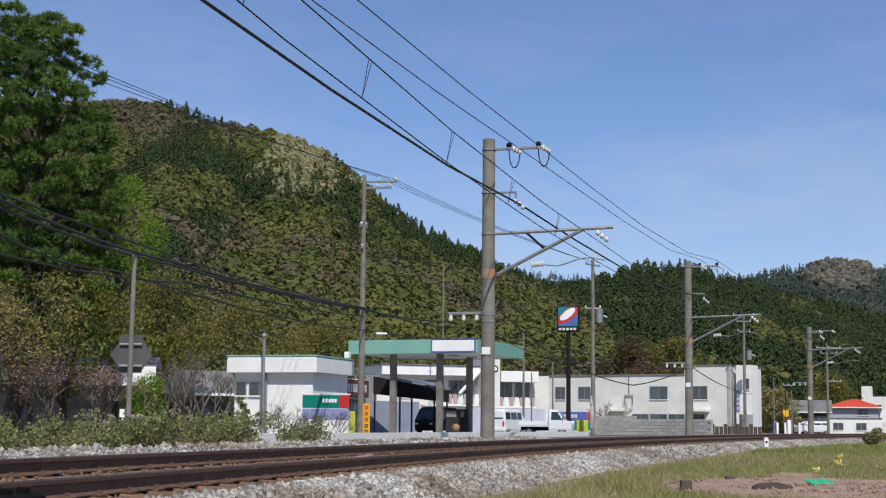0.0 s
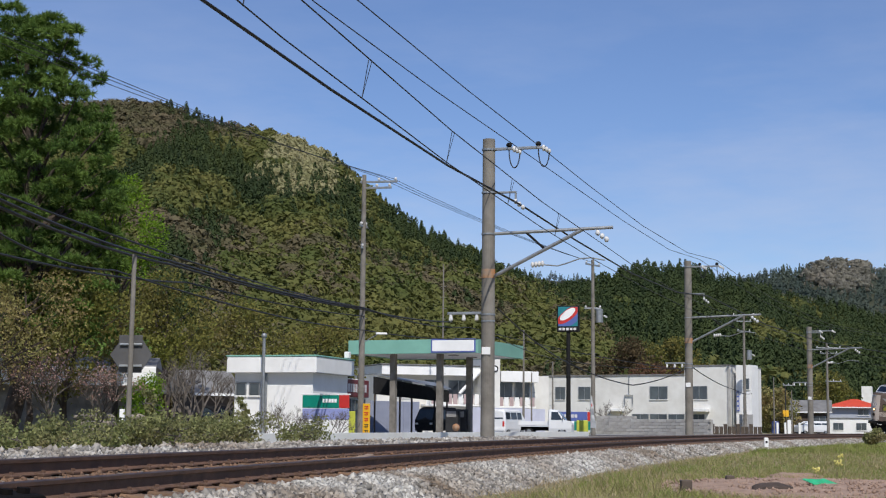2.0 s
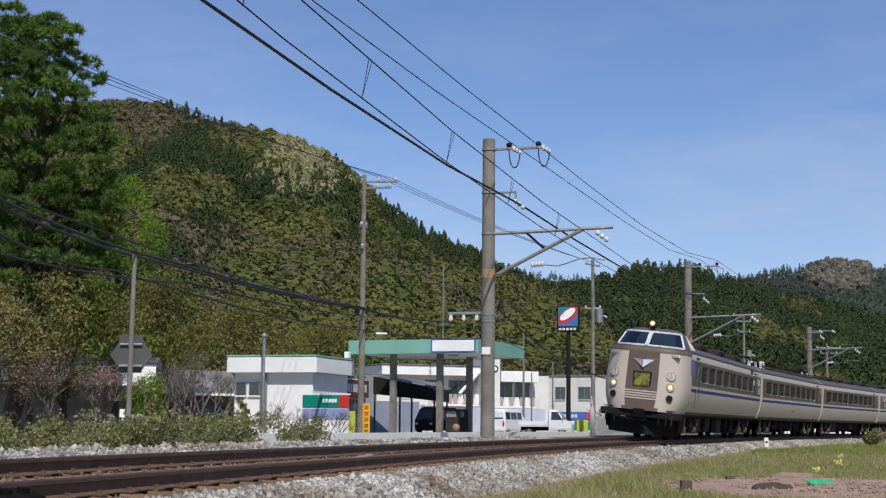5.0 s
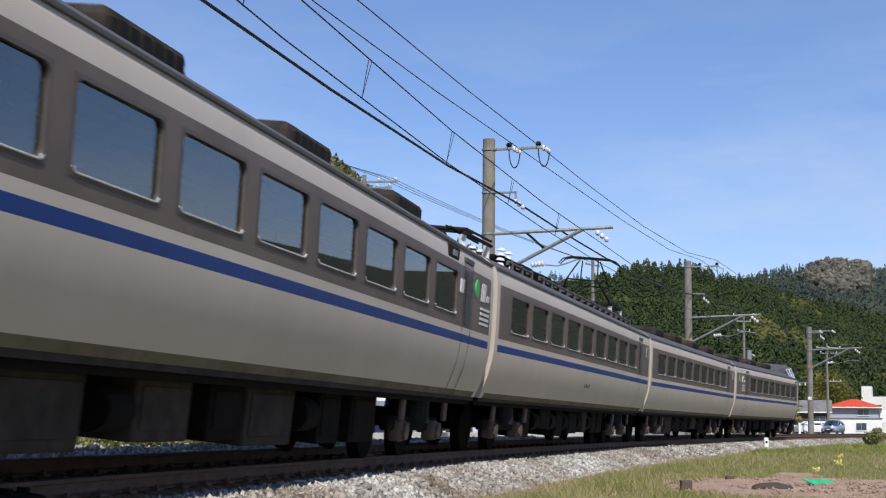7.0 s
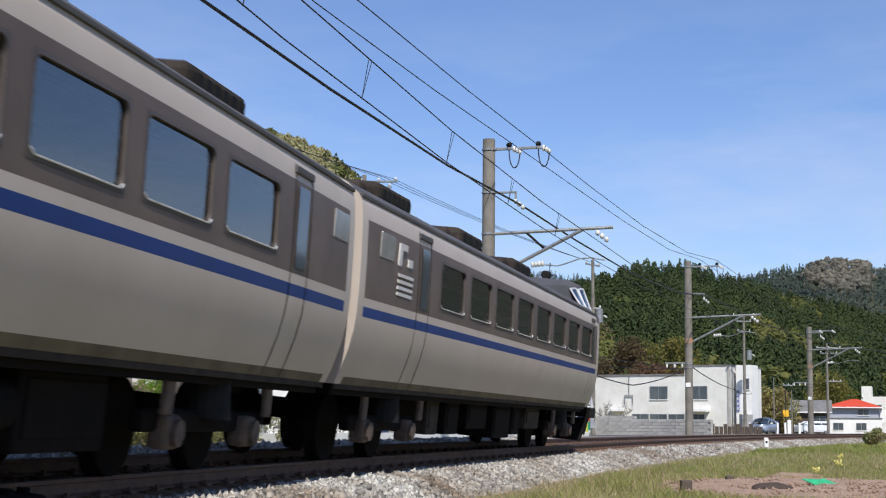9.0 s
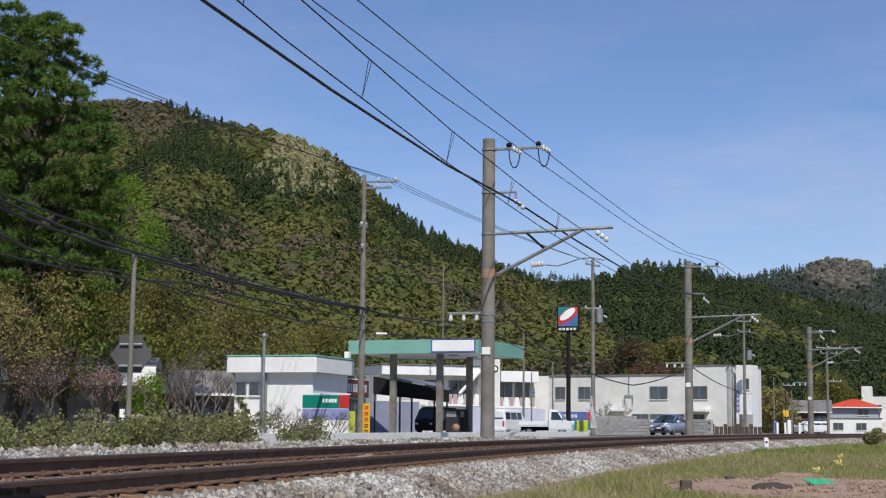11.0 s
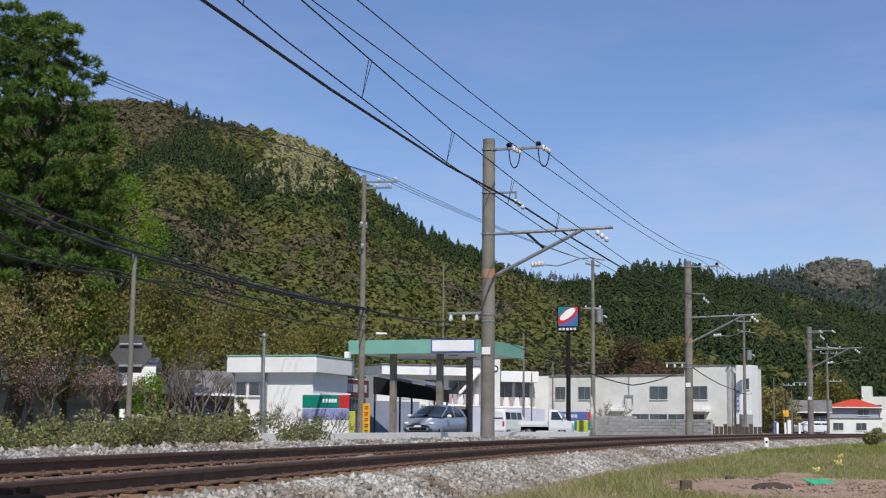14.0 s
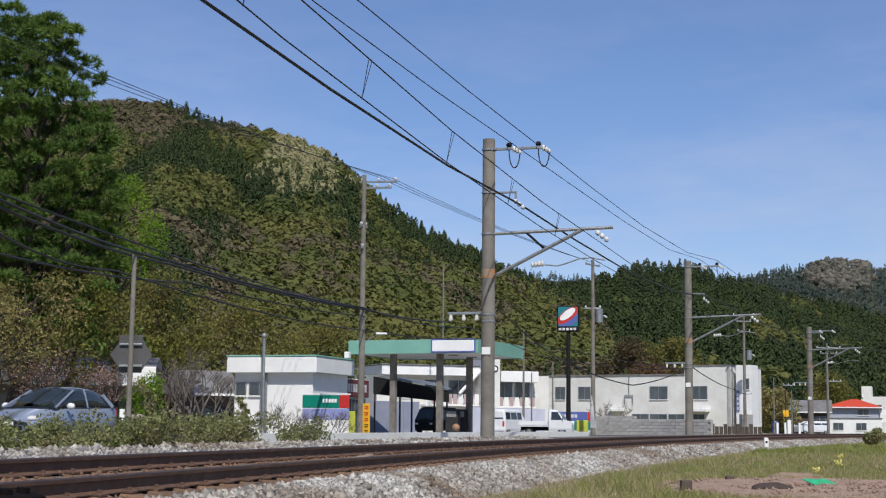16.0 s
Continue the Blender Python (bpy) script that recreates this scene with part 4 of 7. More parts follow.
        part("wiper", wp, M["black"], w)
    for sg in (-1, 1):
        def wall(f, g):
            a = Vector((xf - 1.9, sg * 1.30, 3.17)).lerp(Vector((xf - 5.2, sg * 1.15, 3.28)), f)
            b = Vector((xf - 1.9, sg * 1.00, 3.80)).lerp(Vector((xf - 5.2, sg * 0.60, 3.50)), f)
            return a.lerp(b, g) + Vector((0, sg * 0.02, 0.012))
        for f0, f1 in ((0.0, 0.16), (0.18, 0.36)):
            q = (wall(f0, 0.12), wall(f1, 0.14), wall(f1 - 0.02, 0.84), wall(f0, 0.88))
            bars = bmesh.new()
            for a, b in zip(q, q[1:] + q[:1]):
                rod(bars, a, b, 0.022, n=6)
            part("cab_window_frame", bars, M["brightframe"], ob)
            link("cab_side_window", q, [(0, 1, 2, 3) if sg > 0 else (3, 2, 1, 0)], M["trainglass"], ob)
    # lamp on the cab roof
    hl = bmesh.new()
    rod(hl, (xf - 1.28, 0, 4.05), (xf - 1.01, 0, 4.05), 0.10, 0.125, n=18)
    rod(hl, (xf - 1.2, 0, 3.82), (xf - 1.2, 0, 3.98), 0.06, n=8)
    rl = part("roof_lamp", hl, M["black"], ob)
    part("lamp_glass", rodded((xf - 1.02, 0, 4.05), (xf - 0.995, 0, 4.05), 0.10, n=18), M["amber"] if facing_lamps else M["lens"], rl, "amber round lamp")
    part("bulb", rodded((xf - 1.0, 0, 4.05), (xf - 0.985, 0, 4.05), 0.06, n=14), M["lamp_on"] if facing_lamps else M["lens"], rl)
    part("antenna", rodded((xf - 2.3, -0.3, 3.85), (xf - 2.35, -0.3, 4.25), 0.012, n=5), M["black"], ob)
    # face fittings
    def face_x(y, z):
        wd = side_y(min(z, 3.05))
        f = min(abs(y) / wd, 0.999)
        sa = f ** (3.4 / 2)
        lean = 0.10 * max(0, (z - 1.2) / 1.9)
        return xb + (1.55 - lean) * (math.sqrt(1 - sa * sa) ** (2 / 3.4))
    for sg in (-1, 1):
        y = sg * 0.98
        for z, r, mt, lab in ((2.24, 0.165, M["cream"], "round lamp with a cream cover"), (1.86, 0.145, M["amber"] if facing_lamps else M["lens"], "lit headlamp with amber reflector"), (1.47, 0.125, M["black"], "dark round tail lamp")):
            x = face_x(y, z)
            nrm = Vector((1, sg * 0.32, 0.05)).normalized()
            c = Vector((x, y, z))
            lamp = part("lamp_bezel", rodded(c - nrm * 0.08, c + nrm * 0.035, r, n=22), M["chrome"] if z > 1.7 else M["band"], ob)
            part("lamp_glass", rodded(c - nrm * 0.02, c + nrm * 0.045, r * 0.84, n=22), mt, lamp, lab)
            if z == 1.86 and facing_lamps:
                part("bulb", rodded(c, c + nrm * 0.052, r * 0.42, n=16), M["lamp_on"], lamp, "glowing warm bulb")
            if z > 2.1:
                part("slot", boxed((c.x - 0.02, c.y - 0.008, c.z - 0.11), (c.x + 0.055, c.y + 0.008, c.z + 0.11)), M["band"], lamp)
        part("marker_slot", boxed((face_x(y, 2.92) - 0.12, y - 0.24, 2.87), (face_x(y, 2.92) + 0.03, y + 0.24, 2.96), 0.02), M["chrome"], ob, "bright horizontal marker slot")
        part("step", boxed((face_x(y, 1.05) - 0.12, y - 0.26, 1.03), (face_x(y, 1.05) + 0.05, y + 0.26, 1.06), 0.01), M["black"], ob)
    for k in range(4):
        z = 1.65 - 0.085 * k
        part("nose_stripe", boxed((face_x(0.3, z) - 0.2, -0.55, z - 0.024), (face_x(0, z) + 0.012, 0.55, z + 0.024), 0.004), M["cream"], ob, "cream stripe across the nose")
    hs = part("head_sign", boxed((face_x(0, 2.05) - 0.1, -0.34, 1.75), (face_x(0, 2.05) + 0.02, 0.34, 2.34), 0.06), M["black"], ob, "black framed head sign")
    part("sign_film", boxed((face_x(0, 2.05), -0.28, 1.81), (face_x(0, 2.05) + 0.026, 0.28, 2.28), 0.03), M["headsign"], hs, "yellow-green picture film")
    vm = bmesh.new()
    x = face_x(0, 2.7) + 0.05
    for sg in (-1, 1):
        q = [(x - 0.05, sg * 0.38, 2.76), (x, 0, 2.74), (x + 0.06, 0, 2.46), (x, sg * 0.1, 2.54)]
        vm.faces.new([vm.verts.new(p) for p in q])
    r = bmesh.ops.extrude_face_region(vm, geom=list(vm.faces))
    bmesh.ops.translate(vm, vec=(-0.07, 0, 0), verts=[g for g in r["geom"] if isinstance(g, bmesh.types.BMVert)])
    # Highlight and shade painted in: one wing bright, the other grey.
    for f2 in vm.faces:
        f2.material_index = 1 if f2.calc_center_median().y < 0 else 0
    part("wing_emblem", vm, [M["emblem"], M["lens"]], ob, "folded wing emblem with its highlight painted on")
    # buffer beam, coupler and plough
    cp = bmesh.new()
    box(cp, (xf - 0.75, -1.38, 0.74), (xf - 0.12, 1.38, 0.99), 0.04)
    part("buffer_beam", cp, M["black"], ob)
    cc = bmesh.new()
    box(cc, (xf - 0.4, -0.22, 0.70), (xf + 0.12, 0.22, 1.04), 0.06)
    box(cc, (xf - 0.1, -0.62, 0.62), (xf + 0.06, 0.3, 0.72), 0.02)
    part("coupler", cc, M["under"], ob, "grimy automatic coupler")
    for y in (-1.15, -0.85, 0.7, 0.95, 1.15):
        hz = bmesh.new()
        rod(hz, (xf - 0.2, y, 0.85), (xf - 0.02, y, 0.80), 0.05, n=10)
        rod(hz, (xf - 0.04, y, 0.80), (xf - 0.06, y, 0.55), 0.03, n=8)
        part("air_hose", hz, M["black"] if abs(y) < 1.1 else M["undergrey"], ob)
    pl = bmesh.new()
    for sg in (-1, 1):
        q = [(xf - 0.25, 0, 0.68), (xf - 0.85, sg * 1.32, 0.74), (xf - 0.95, sg * 1.20, 0.18), (xf - 0.28, 0, 0.16)]
        pl.faces.new([pl.verts.new(p) for p in q])
    bmesh.ops.remove_doubles(pl, verts=pl.verts, dist=0.001)
    bmesh.ops.solidify(pl, geom=pl.faces[:], thickness=0.03)
    part("snow_plough", pl, M["black"], ob)
    for sg in (-1, 1):
        bm = bmesh.new()
        q = [(xf - 0.55, sg * 1.35, 0.99), (xf - 1.35, sg * 1.36, 0.99), (xf - 1.15, sg * 1.25, 0.40), (xf - 0.75, sg * 1.25, 0.30)]
        bm.faces.new([bm.verts.new(p) for p in q])
        bmesh.ops.solidify(bm, geom=bm.faces[:], thickness=0.03)
        part("side_skirt", bm, M["undergrey"], ob, "dusty grey side skirt")


def logo_side(ob, x, sg=1):
    """Pale lettering and bars beside the door; x is its end towards the nose."""
    rot = pose(0, 0, 0, 90, 0, 180) if sg > 0 else pose(0, 0, 0, 90, 0, 0)
    # plain block mark above, four bars below
    bm = bmesh.new()
    box(bm, (x - 0.24, 1.452, 2.50), (x - 0.12, 1.460, 2.78))
    box(bm, (x - 0.50, 1.452, 2.50), (x - 0.30, 1.460, 2.78))
    box(bm, (x - 0.82, 1.452, 2.52), (x - 0.60, 1.460, 2.62))
    part("emblem", bm, M["logo"], ob, "pale plain emblem on the window band")
    for k in range(4):
        part("emblem_bar", boxed((x - 0.85, 1.462, 2.13 + 0.078 * k), (x - 0.12, 1.474, 2.17 + 0.078 * k)), M["logo"], ob)


def pantograph(ob, cx):
    bm = bmesh.new()
    box(bm, (cx - 1.0, -0.85, 3.72), (cx + 1.0, -0.75, 3.80))
    box(bm, (cx - 1.0, 0.75, 3.72), (cx + 1.0, 0.85, 3.80))
    box(bm, (cx - 1.0, -0.85, 3.72), (cx - 0.92, 0.85, 3.80))
    box(bm, (cx + 0.92, -0.85, 3.72), (cx + 1.0, 0.85, 3.80))
    pg = part("pantograph", bm, M["black"], ob, "raised black diamond pantograph")
    for sx in (-0.9, 0.9):
        for sy in (-0.8, 0.8):
            part("insulator", rodded((cx + sx, sy, 3.42), (cx + sx, sy, 3.72), 0.08, 0.06, n=10), M["insul"], pg)
    fr = bmesh.new()
    for sy in (-1, 1):
        for sx in (-1, 1):
            rod(fr, (cx + sx * 0.15, sy * 0.7, 3.82), (cx + sx * 1.05, sy * 0.42, 4.35), 0.024, n=6)
            rod(fr, (cx + sx * 1.05, sy * 0.42, 4.35), (cx + sx * 0.18, sy * 0.25, 4.98), 0.02, n=6)
    for sx in (-1, 1):
        rod(fr, (cx + sx * 1.05, -0.42, 4.35), (cx + sx * 1.05, 0.42, 4.35), 0.02, n=6)
        rod(fr, (cx + sx * 0.15, -0.7, 3.82), (cx + sx * 1.05, 0.42, 4.35), 0.014, n=5)
    part("pantograph_frame", fr, M["black"], pg)
    hd = bmesh.new()
    for sx in (-0.14, 0.14):
        rod(hd, (cx + sx, -0.54, 5.04), (cx + sx, 0.54, 5.04), 0.026, n=6)
        for sy in (-1, 1):
            rod(hd, (cx + sx, sy * 0.54, 5.04), (cx + sx, sy * 0.74, 4.98), 0.020, n=6)
            rod(hd, (cx + sx, sy * 0.74, 4.98), (cx + sx, sy * 0.86, 4.84), 0.016, n=6)
    part("contact_strip", hd, M["black"], pg)


def busbar(ob, a, b):
    """Cable trough along the roof edge with a grey pipe rail on brackets."""
    part("cable_trough", boxed((a, 0.30, 3.38), (b, 0.86, 3.62), 0.04), M["under"], ob, "black roof cable trough")
    part("pipe_rail", rodded((a, 1.0, 3.50), (b, 1.0, 3.50), 0.028, n=8), M["roofgrey"], ob)
    x = a + 0.1
    while x < b:
        bk = rodded((x, 1.02, 3.34), (x, 1.0, 3.54), 0.035, 0.028, n=6)
        box(bk, (x - 0.03, 0.84, 3.46), (x + 0.03, 1.0, 3.51), 0.006)
        part("rail_bracket", bk, M["roofgrey"], ob)
        x += 0.9


def build_train():
    """Four cars, from the leading one; x of a thing is measured along the car from its middle."""
    cars = []
    # distances are from the coupling behind (cab cars) or ahead (middle cars)
    def from_rear(d):
        return -10.25 + d
    c1 = coach("train_car", "cream and grey-brown express train car with driving cab leading", 20.1, [from_rear(3.16 + 1.842 * i) for i in range(8)],
               [(from_rear(2.03), from_rear(2.65)), (from_rear(17.95), from_rear(18.5))], [(-10.05, -9.82)], 1.5, 0.9, "cab")
    nose(c1, 10.72, 20.1, True)
    logo_side(c1, from_rear(1.45))
    gm = rodded((from_rear(1.68), 1.44, 2.66), (from_rear(1.68), 1.458, 2.66), 0.14, n=20)
    part("green_mark", gm, M["mark"], c1, "round green car mark")
    ds = part("destination_sign", boxed((from_rear(3.1), 1.36, 2.93), (from_rear(3.87), 1.424, 3.12), 0.03), M["black"], c1, "dark destination panel")
    part("print_bar", boxed((from_rear(3.3), 1.41, 2.98), (from_rear(3.6), 1.430, 3.06)), M["lens"], ds)
    part("seat_plate", boxed((from_rear(2.74), 1.44, 2.50), (from_rear(2.96), 1.464, 2.70), 0.008), M["logo"], c1, "pale plate beside the door")
    part("violet_plate", boxed((from_rear(19.0), 1.43, 2.35), (from_rear(19.7), 1.462, 2.92), 0.01), M["purple"], c1, "violet picture plate beside the cab door")
    for x in (from_rear(17.85), from_rear(18.6)):
        part("handrail", rodded((x, 1.52, 1.25), (x, 1.49, 2.75), 0.018, n=6), M["chrome"], c1)
    def from_front(d):
        return 10.25 - d
    c2 = coach("train_car", "cream and grey-brown train car with raised black pantograph", 20.1, [from_front(2.83 + 1.825 * i) for i in range(9)],
               [(from_front(18.55), from_front(17.97))], [(-10.05, -9.82), (9.82, 10.05)], 1.5, 0, "power")
    pantograph(c2, from_front(16.9))
    for k, w in ((9.55, 0.10), (9.75, 0.16), (9.98, 0.12), (10.14, 0.10)):
        z0, z1 = 1.42, 1.50
        link("print_bar", [(from_front(k), side_y(z0) + 0.004, z0), (from_front(k + w), side_y(z0) + 0.004, z0), (from_front(k + w), side_y(z1) + 0.004, z1), (from_front(k), side_y(z1) + 0.004, z1)], [(3, 2, 1, 0)], M["dirt"], c2)
    busbar(c2, from_front(18.6), from_front(5.5))
    busbar(c2, from_front(4.8), from_front(2.6))
    for d in (6.5, 8.6, 19.0):
        bm = boxed((from_front(d) - 0.5, -0.55, 3.44), (from_front(d) + 0.5, 0.55, 3.78), 0.06)
        part("roof_box", bm, M["under"], c2, "dark roof equipment box")
    for d in (2.6, 3.2):
        for y in (0.3, 0.85):
            ins = bmesh.new()
            for k in range(4):
                rod(ins, (from_front(d), y, 3.42 + 0.09 * k), (from_front(d), y, 3.47 + 0.09 * k), 0.09, 0.06, n=10)
            part("roof_insulator", ins, M["insul"], c2)
    # folded second pantograph and the long roof duct
    fp = bmesh.new()
    fx = from_front(1.2)
    for sy in (-1, 1):
        rod(fp, (fx - 1.0, sy * 0.75, 3.72), (fx + 1.0, sy * 0.75, 3.72), 0.035, n=6)
        rod(fp, (fx - 1.0, sy * 0.5, 3.76), (fx + 0.9, sy * 0.4, 3.82), 0.025, n=6)
        rod(fp, (fx + 1.0, sy * 0.5, 3.80), (fx - 0.8, sy * 0.4, 3.84), 0.025, n=6)
        rod(fp, (fx - 0.2, sy * 0.6, 3.86), (fx - 0.2, sy * 0.95, 3.72), 0.022, n=6)
        rod(fp, (fx + 0.2, sy * 0.6, 3.86), (fx + 0.2, sy * 0.95, 3.72), 0.022, n=6)
    for sx in (-0.2, 0.2):
        rod(fp, (fx + sx, -0.6, 3.86), (fx + sx, 0.6, 3.86), 0.035, n=6)
    fo = part("folded_pantograph", fp, M["black"], c2, "folded black pantograph")
    for sx in (-0.85, 0.85):
        for sy in (-0.7, 0.7):
            part("insulator", rodded((fx + sx, sy, 3.42), (fx + sx, sy, 3.70), 0.08, 0.06, n=10), M["insul"], fo)
    part("roof_duct", boxed((from_front(8.0), -0.9, 3.36), (from_front(2.6), 0.9, 3.62), 0.05), M["under"], c2, "long dark roof duct")
    c3 = coach("train_car", "cream and grey-brown train car with four roof coolers", 20.1, [from_front(2.83 + 1.825 * i) for i in range(9)],
               [(from_front(18.50), from_front(17.92))], [(-10.05, -9.82), (9.82, 10.05)], 1.5, 0, "ac")
    c4 = coach("train_car", "cream and grey-brown express train car with driving cab trailing", 20.1, [from_rear(4.0 + 1.86 * i) for i in range(8)],
               [(from_rear(2.78), from_rear(3.38)), (from_rear(18.5), from_rear(18.95))], [(-10.05, -9.82)], 1.5, 0.9, "cab")
    nose(c4, 10.6, 20.1, False)
    # the trailing car runs backwards, so its seen side is its right
    for k in range(4):
        part("emblem_bar", boxed((from_rear(1.75), -1.476, 2.15 + 0.078 * k), (from_rear(2.45), -1.462, 2.19 + 0.078 * k)), M["logo"], c4)
    bm = bmesh.new()
    box(bm, (from_rear(1.75), -1.462, 2.52), (from_rear(1.88), -1.44, 2.80))
    box(bm, (from_rear(1.88), -1.462, 2.72), (from_rear(2.1), -1.44, 2.80))
    box(bm, (from_rear(2.2), -1.462, 2.54), (from_rear(2.4), -1.44, 2.64))
    part("emblem", bm, M["logo"], c4, "pale plain emblem on the window band")
    for c, xs, sg in ((c4, (from_rear(0.95), from_rear(1.55)), -1), (c2, (from_front(20.0), from_front(19.4)), 1), (c3, (from_front(20.0), from_front(19.4)), 1)):
        part("small_window", boxed((xs[0], sg * 1.442 - 0.012, 2.54), (xs[1], sg * 1.442 + 0.012, 2.84), 0.004), M["lens"], c)
    return [c1, c2, c3, c4]


TRAIN = []


# ---- filling station ----
GZ = -0.24


def station_frame(x, y, deg):
    """Axes of a building: its x runs away along the road, its y to the left of that."""
    return Matrix.Translation((x, y, GZ)) @ pose(0, 0, 0, 0, 0, 90 - deg)


def slab(name, lo, hi, material, parent, label="", bevel=0.02):
    return part(name, boxed(lo, hi, bevel), material, parent, label)


def window_unit(parent, face, a, b, z0, z1, axis="x", panes=2, out=1):
    """A sliding window standing on a wall plane: dark reveal, frame bars, panes."""
    def bx(p, q, d0, d1, r, s):
        lo, hi = ((p, face + d0 * out, r), (q, face + d1 * out, s)) if axis == "x" else ((face + d0 * out, p, r), (face + d1 * out, q, s))
        return boxed(tuple(map(min, lo, hi)), tuple(map(max, lo, hi)), 0.0)
    w = part("window", bx(a, b, 0.004, 0.02, z0, z1), M["dark"], parent, "aluminium sliding window")
    for i in range(panes):
        p, q = a + (b - a) * i / panes, a + (b - a) * (i + 1) / panes
        part("pane", bx(p + 0.03, q - 0.03, 0.03, 0.038, z0 + 0.03, z1 - 0.03), M["housepane"], w)
        part("frame_bar", bx(q - 0.03, q + 0.03, 0.02, 0.06, z0, z1), M["steel"], w)
    part("frame_bar", bx(a - 0.03, a + 0.03, 0.02, 0.06, z0, z1), M["steel"], w)
    part("sill", bx(a - 0.06, b + 0.06, 0.0, 0.10, z0 - 0.07, z0), M["white"], w)
    part("head_bar", bx(a, b, 0.02, 0.06, z1 - 0.05, z1), M["steel"], w)


def build_canopy():
    c = empty("fuel_canopy", station_frame(2.37, 100.0, 22.0), "green and white flat canopy on three grey columns", "canopy")
    L, D, z0, z1 = 9.3, 9.5, 5.42, 6.36
    slab("soffit", (0.1, 0.1, z0 + 0.05), (L - 0.1, D - 0.1, z0 + 0.35), M["white"], c)
    slab("roof", (0.1, 0.1, z1 - 0.25), (L - 0.1, D - 0.1, z1 - 0.1), M["greyroof"], c)
    slab("fascia", (0, 0, z0), (0.1, D, z1), M["green"], c, "pale green painted fascia")
    slab("fascia", (0.1, 0, z0), (L, 0.1, z1), M["green"], c, "pale green painted fascia")
    slab("fascia", (L - 0.1, 0.1, z0), (L, D, z1), M["green"], c)
    slab("fascia", (0.1, D - 0.1, z0), (L - 0.1, D, z1), M["green"], c)
    s = slab("fascia_sign", (-0.06, 0.15, z0 + 0.04), (-0.004, 3.35, z1 + 0.03), M["signblue"], c, "blank pale sign panel with a blue border")
    slab("sign_face", (-0.075, 0.25, z0 + 0.14), (-0.05, 3.25, z1 - 0.07), M["white"], s)
    for a, b in ((3.3, 1.5), (3.3, 7.1), (6.75, 1.5)):
        slab("column", (b - 0.2, a - 0.2, 0), (b + 0.2, a + 0.2, z0 + 0.06), M["concrete"], c, bevel=0.03)
    for b in (3.0, 6.5):
        lamp = slab("soffit_lamp", (b - 0.3, 2.6, z0 - 0.02), (b + 0.3, 3.2, z0 + 0.05), M["lens"], c)
    # pump island
    for a, b in ((3.0, 3.2), (3.0, 4.7)):
        p = empty("fuel_pump", station_frame(2.37, 100.0, 22.0) @ pose(b, a, 0), "dark grey fuel pump on a concrete island", "fuel pump", "pumps under the canopy")
        part("cabinet", boxed((-0.3, -0.45, 0.15), (0.3, 0.45, 1.75), 0.05), M["dark"], p)
        part("display", boxed((-0.32, -0.35, 1.2), (-0.29, 0.35, 1.6), 0.01), M["lens"], p)
        part("plinth", boxed((-0.5, -0.7, 0), (0.5, 0.7, 0.15), 0.03), M["apron"], p)
        part("hose", rodded((-0.2, -0.48, 1.6), (-0.1, -0.52, 0.4), 0.03), M["black"], p)
    b = bmesh.new()
    blob(b, (0.93, 97.0, 0.27), 0.24, 3)
    tagged(part("traffic_ball", b, M["orange"], smooth=True), "round orange marker ball beside the pumps", "marker")


def build_kiosk():
    k = empty("station_kiosk", station_frame(-5.98, 72.0, 17.0), "white flat-roofed filling station kiosk with green roof edge", "kiosk")
    L, D, z1 = 5.2, 4.68, 3.90
    slab("wall", (0.45, 0.35, 0), (L, D - 0.25, 3.15), M["white"], k)
    slab("roof", (0, 0, 3.08), (L, D, z1 - 0.05), M["white"], k, "thick white roof fascia", 0.03)
    slab("roof_edge", (-0.03, -0.03, z1 - 0.05), (L + 0.03, D + 0.03, z1 + 0.03), M["green"], k, "green metal roof edge")
    for a, b in ((3.1, 3.62), (3.82, 4.34)):
        window_unit(k, 0.45, a, b, 2.0, 2.62, "y", 1, -1)
    part("downpipe", rodded((0.38, 2.75, 0), (0.38, 2.75, 3.2), 0.07, n=10), M["steel"], k)
    st = part("flue_pole", rodded((-0.6, 2.47, 0), (-0.6, 2.47, 4.75), 0.075, n=10), M["steel"], k)
    bm = bmesh.new()
    blob(bm, (-0.6, 2.47, 4.82), 0.14, 2)
    part("pole_cap", bm, M["steel"], st)
    part("roof_lamp", boxed((4.6, 0.1, 3.96), (4.95, 0.35, 4.3), 0.04), M["white"], k)
    # entrance with the board over it
    e = empty("shop_entrance", station_frame(-5.98, 72.0, 17.0) @ pose(L, 0, 0), "shop entrance with dark glass doors and dark red board", "shop front")
    slab("wall", (0.0, 0.6, 0), (3.4, 4.4, 3.0), M["wall"], e)
    bd = slab("name_board", (0.0, 0.42, 2.05), (3.4, 0.58, 2.95), M["darkred"], e, "dark red board with pale lettering")
    for i in range(8):
        if i != 5:
            slab("print_mark", (0.25 + i * 0.36, 0.405, 2.3), (0.50 + i * 0.36, 0.418, 2.72), M["logo"], bd, bevel=0)
    for a in (0.15, 1.2, 2.25):
        window_unit(e, 0.6, a, a + 0.95, 0.15, 1.98, "x", 2, -1)
    part("lamp_arm", rodded((0.5, 0.5, 3.0), (0.5, 0.3, 3.5), 0.03), M["dark"], e)


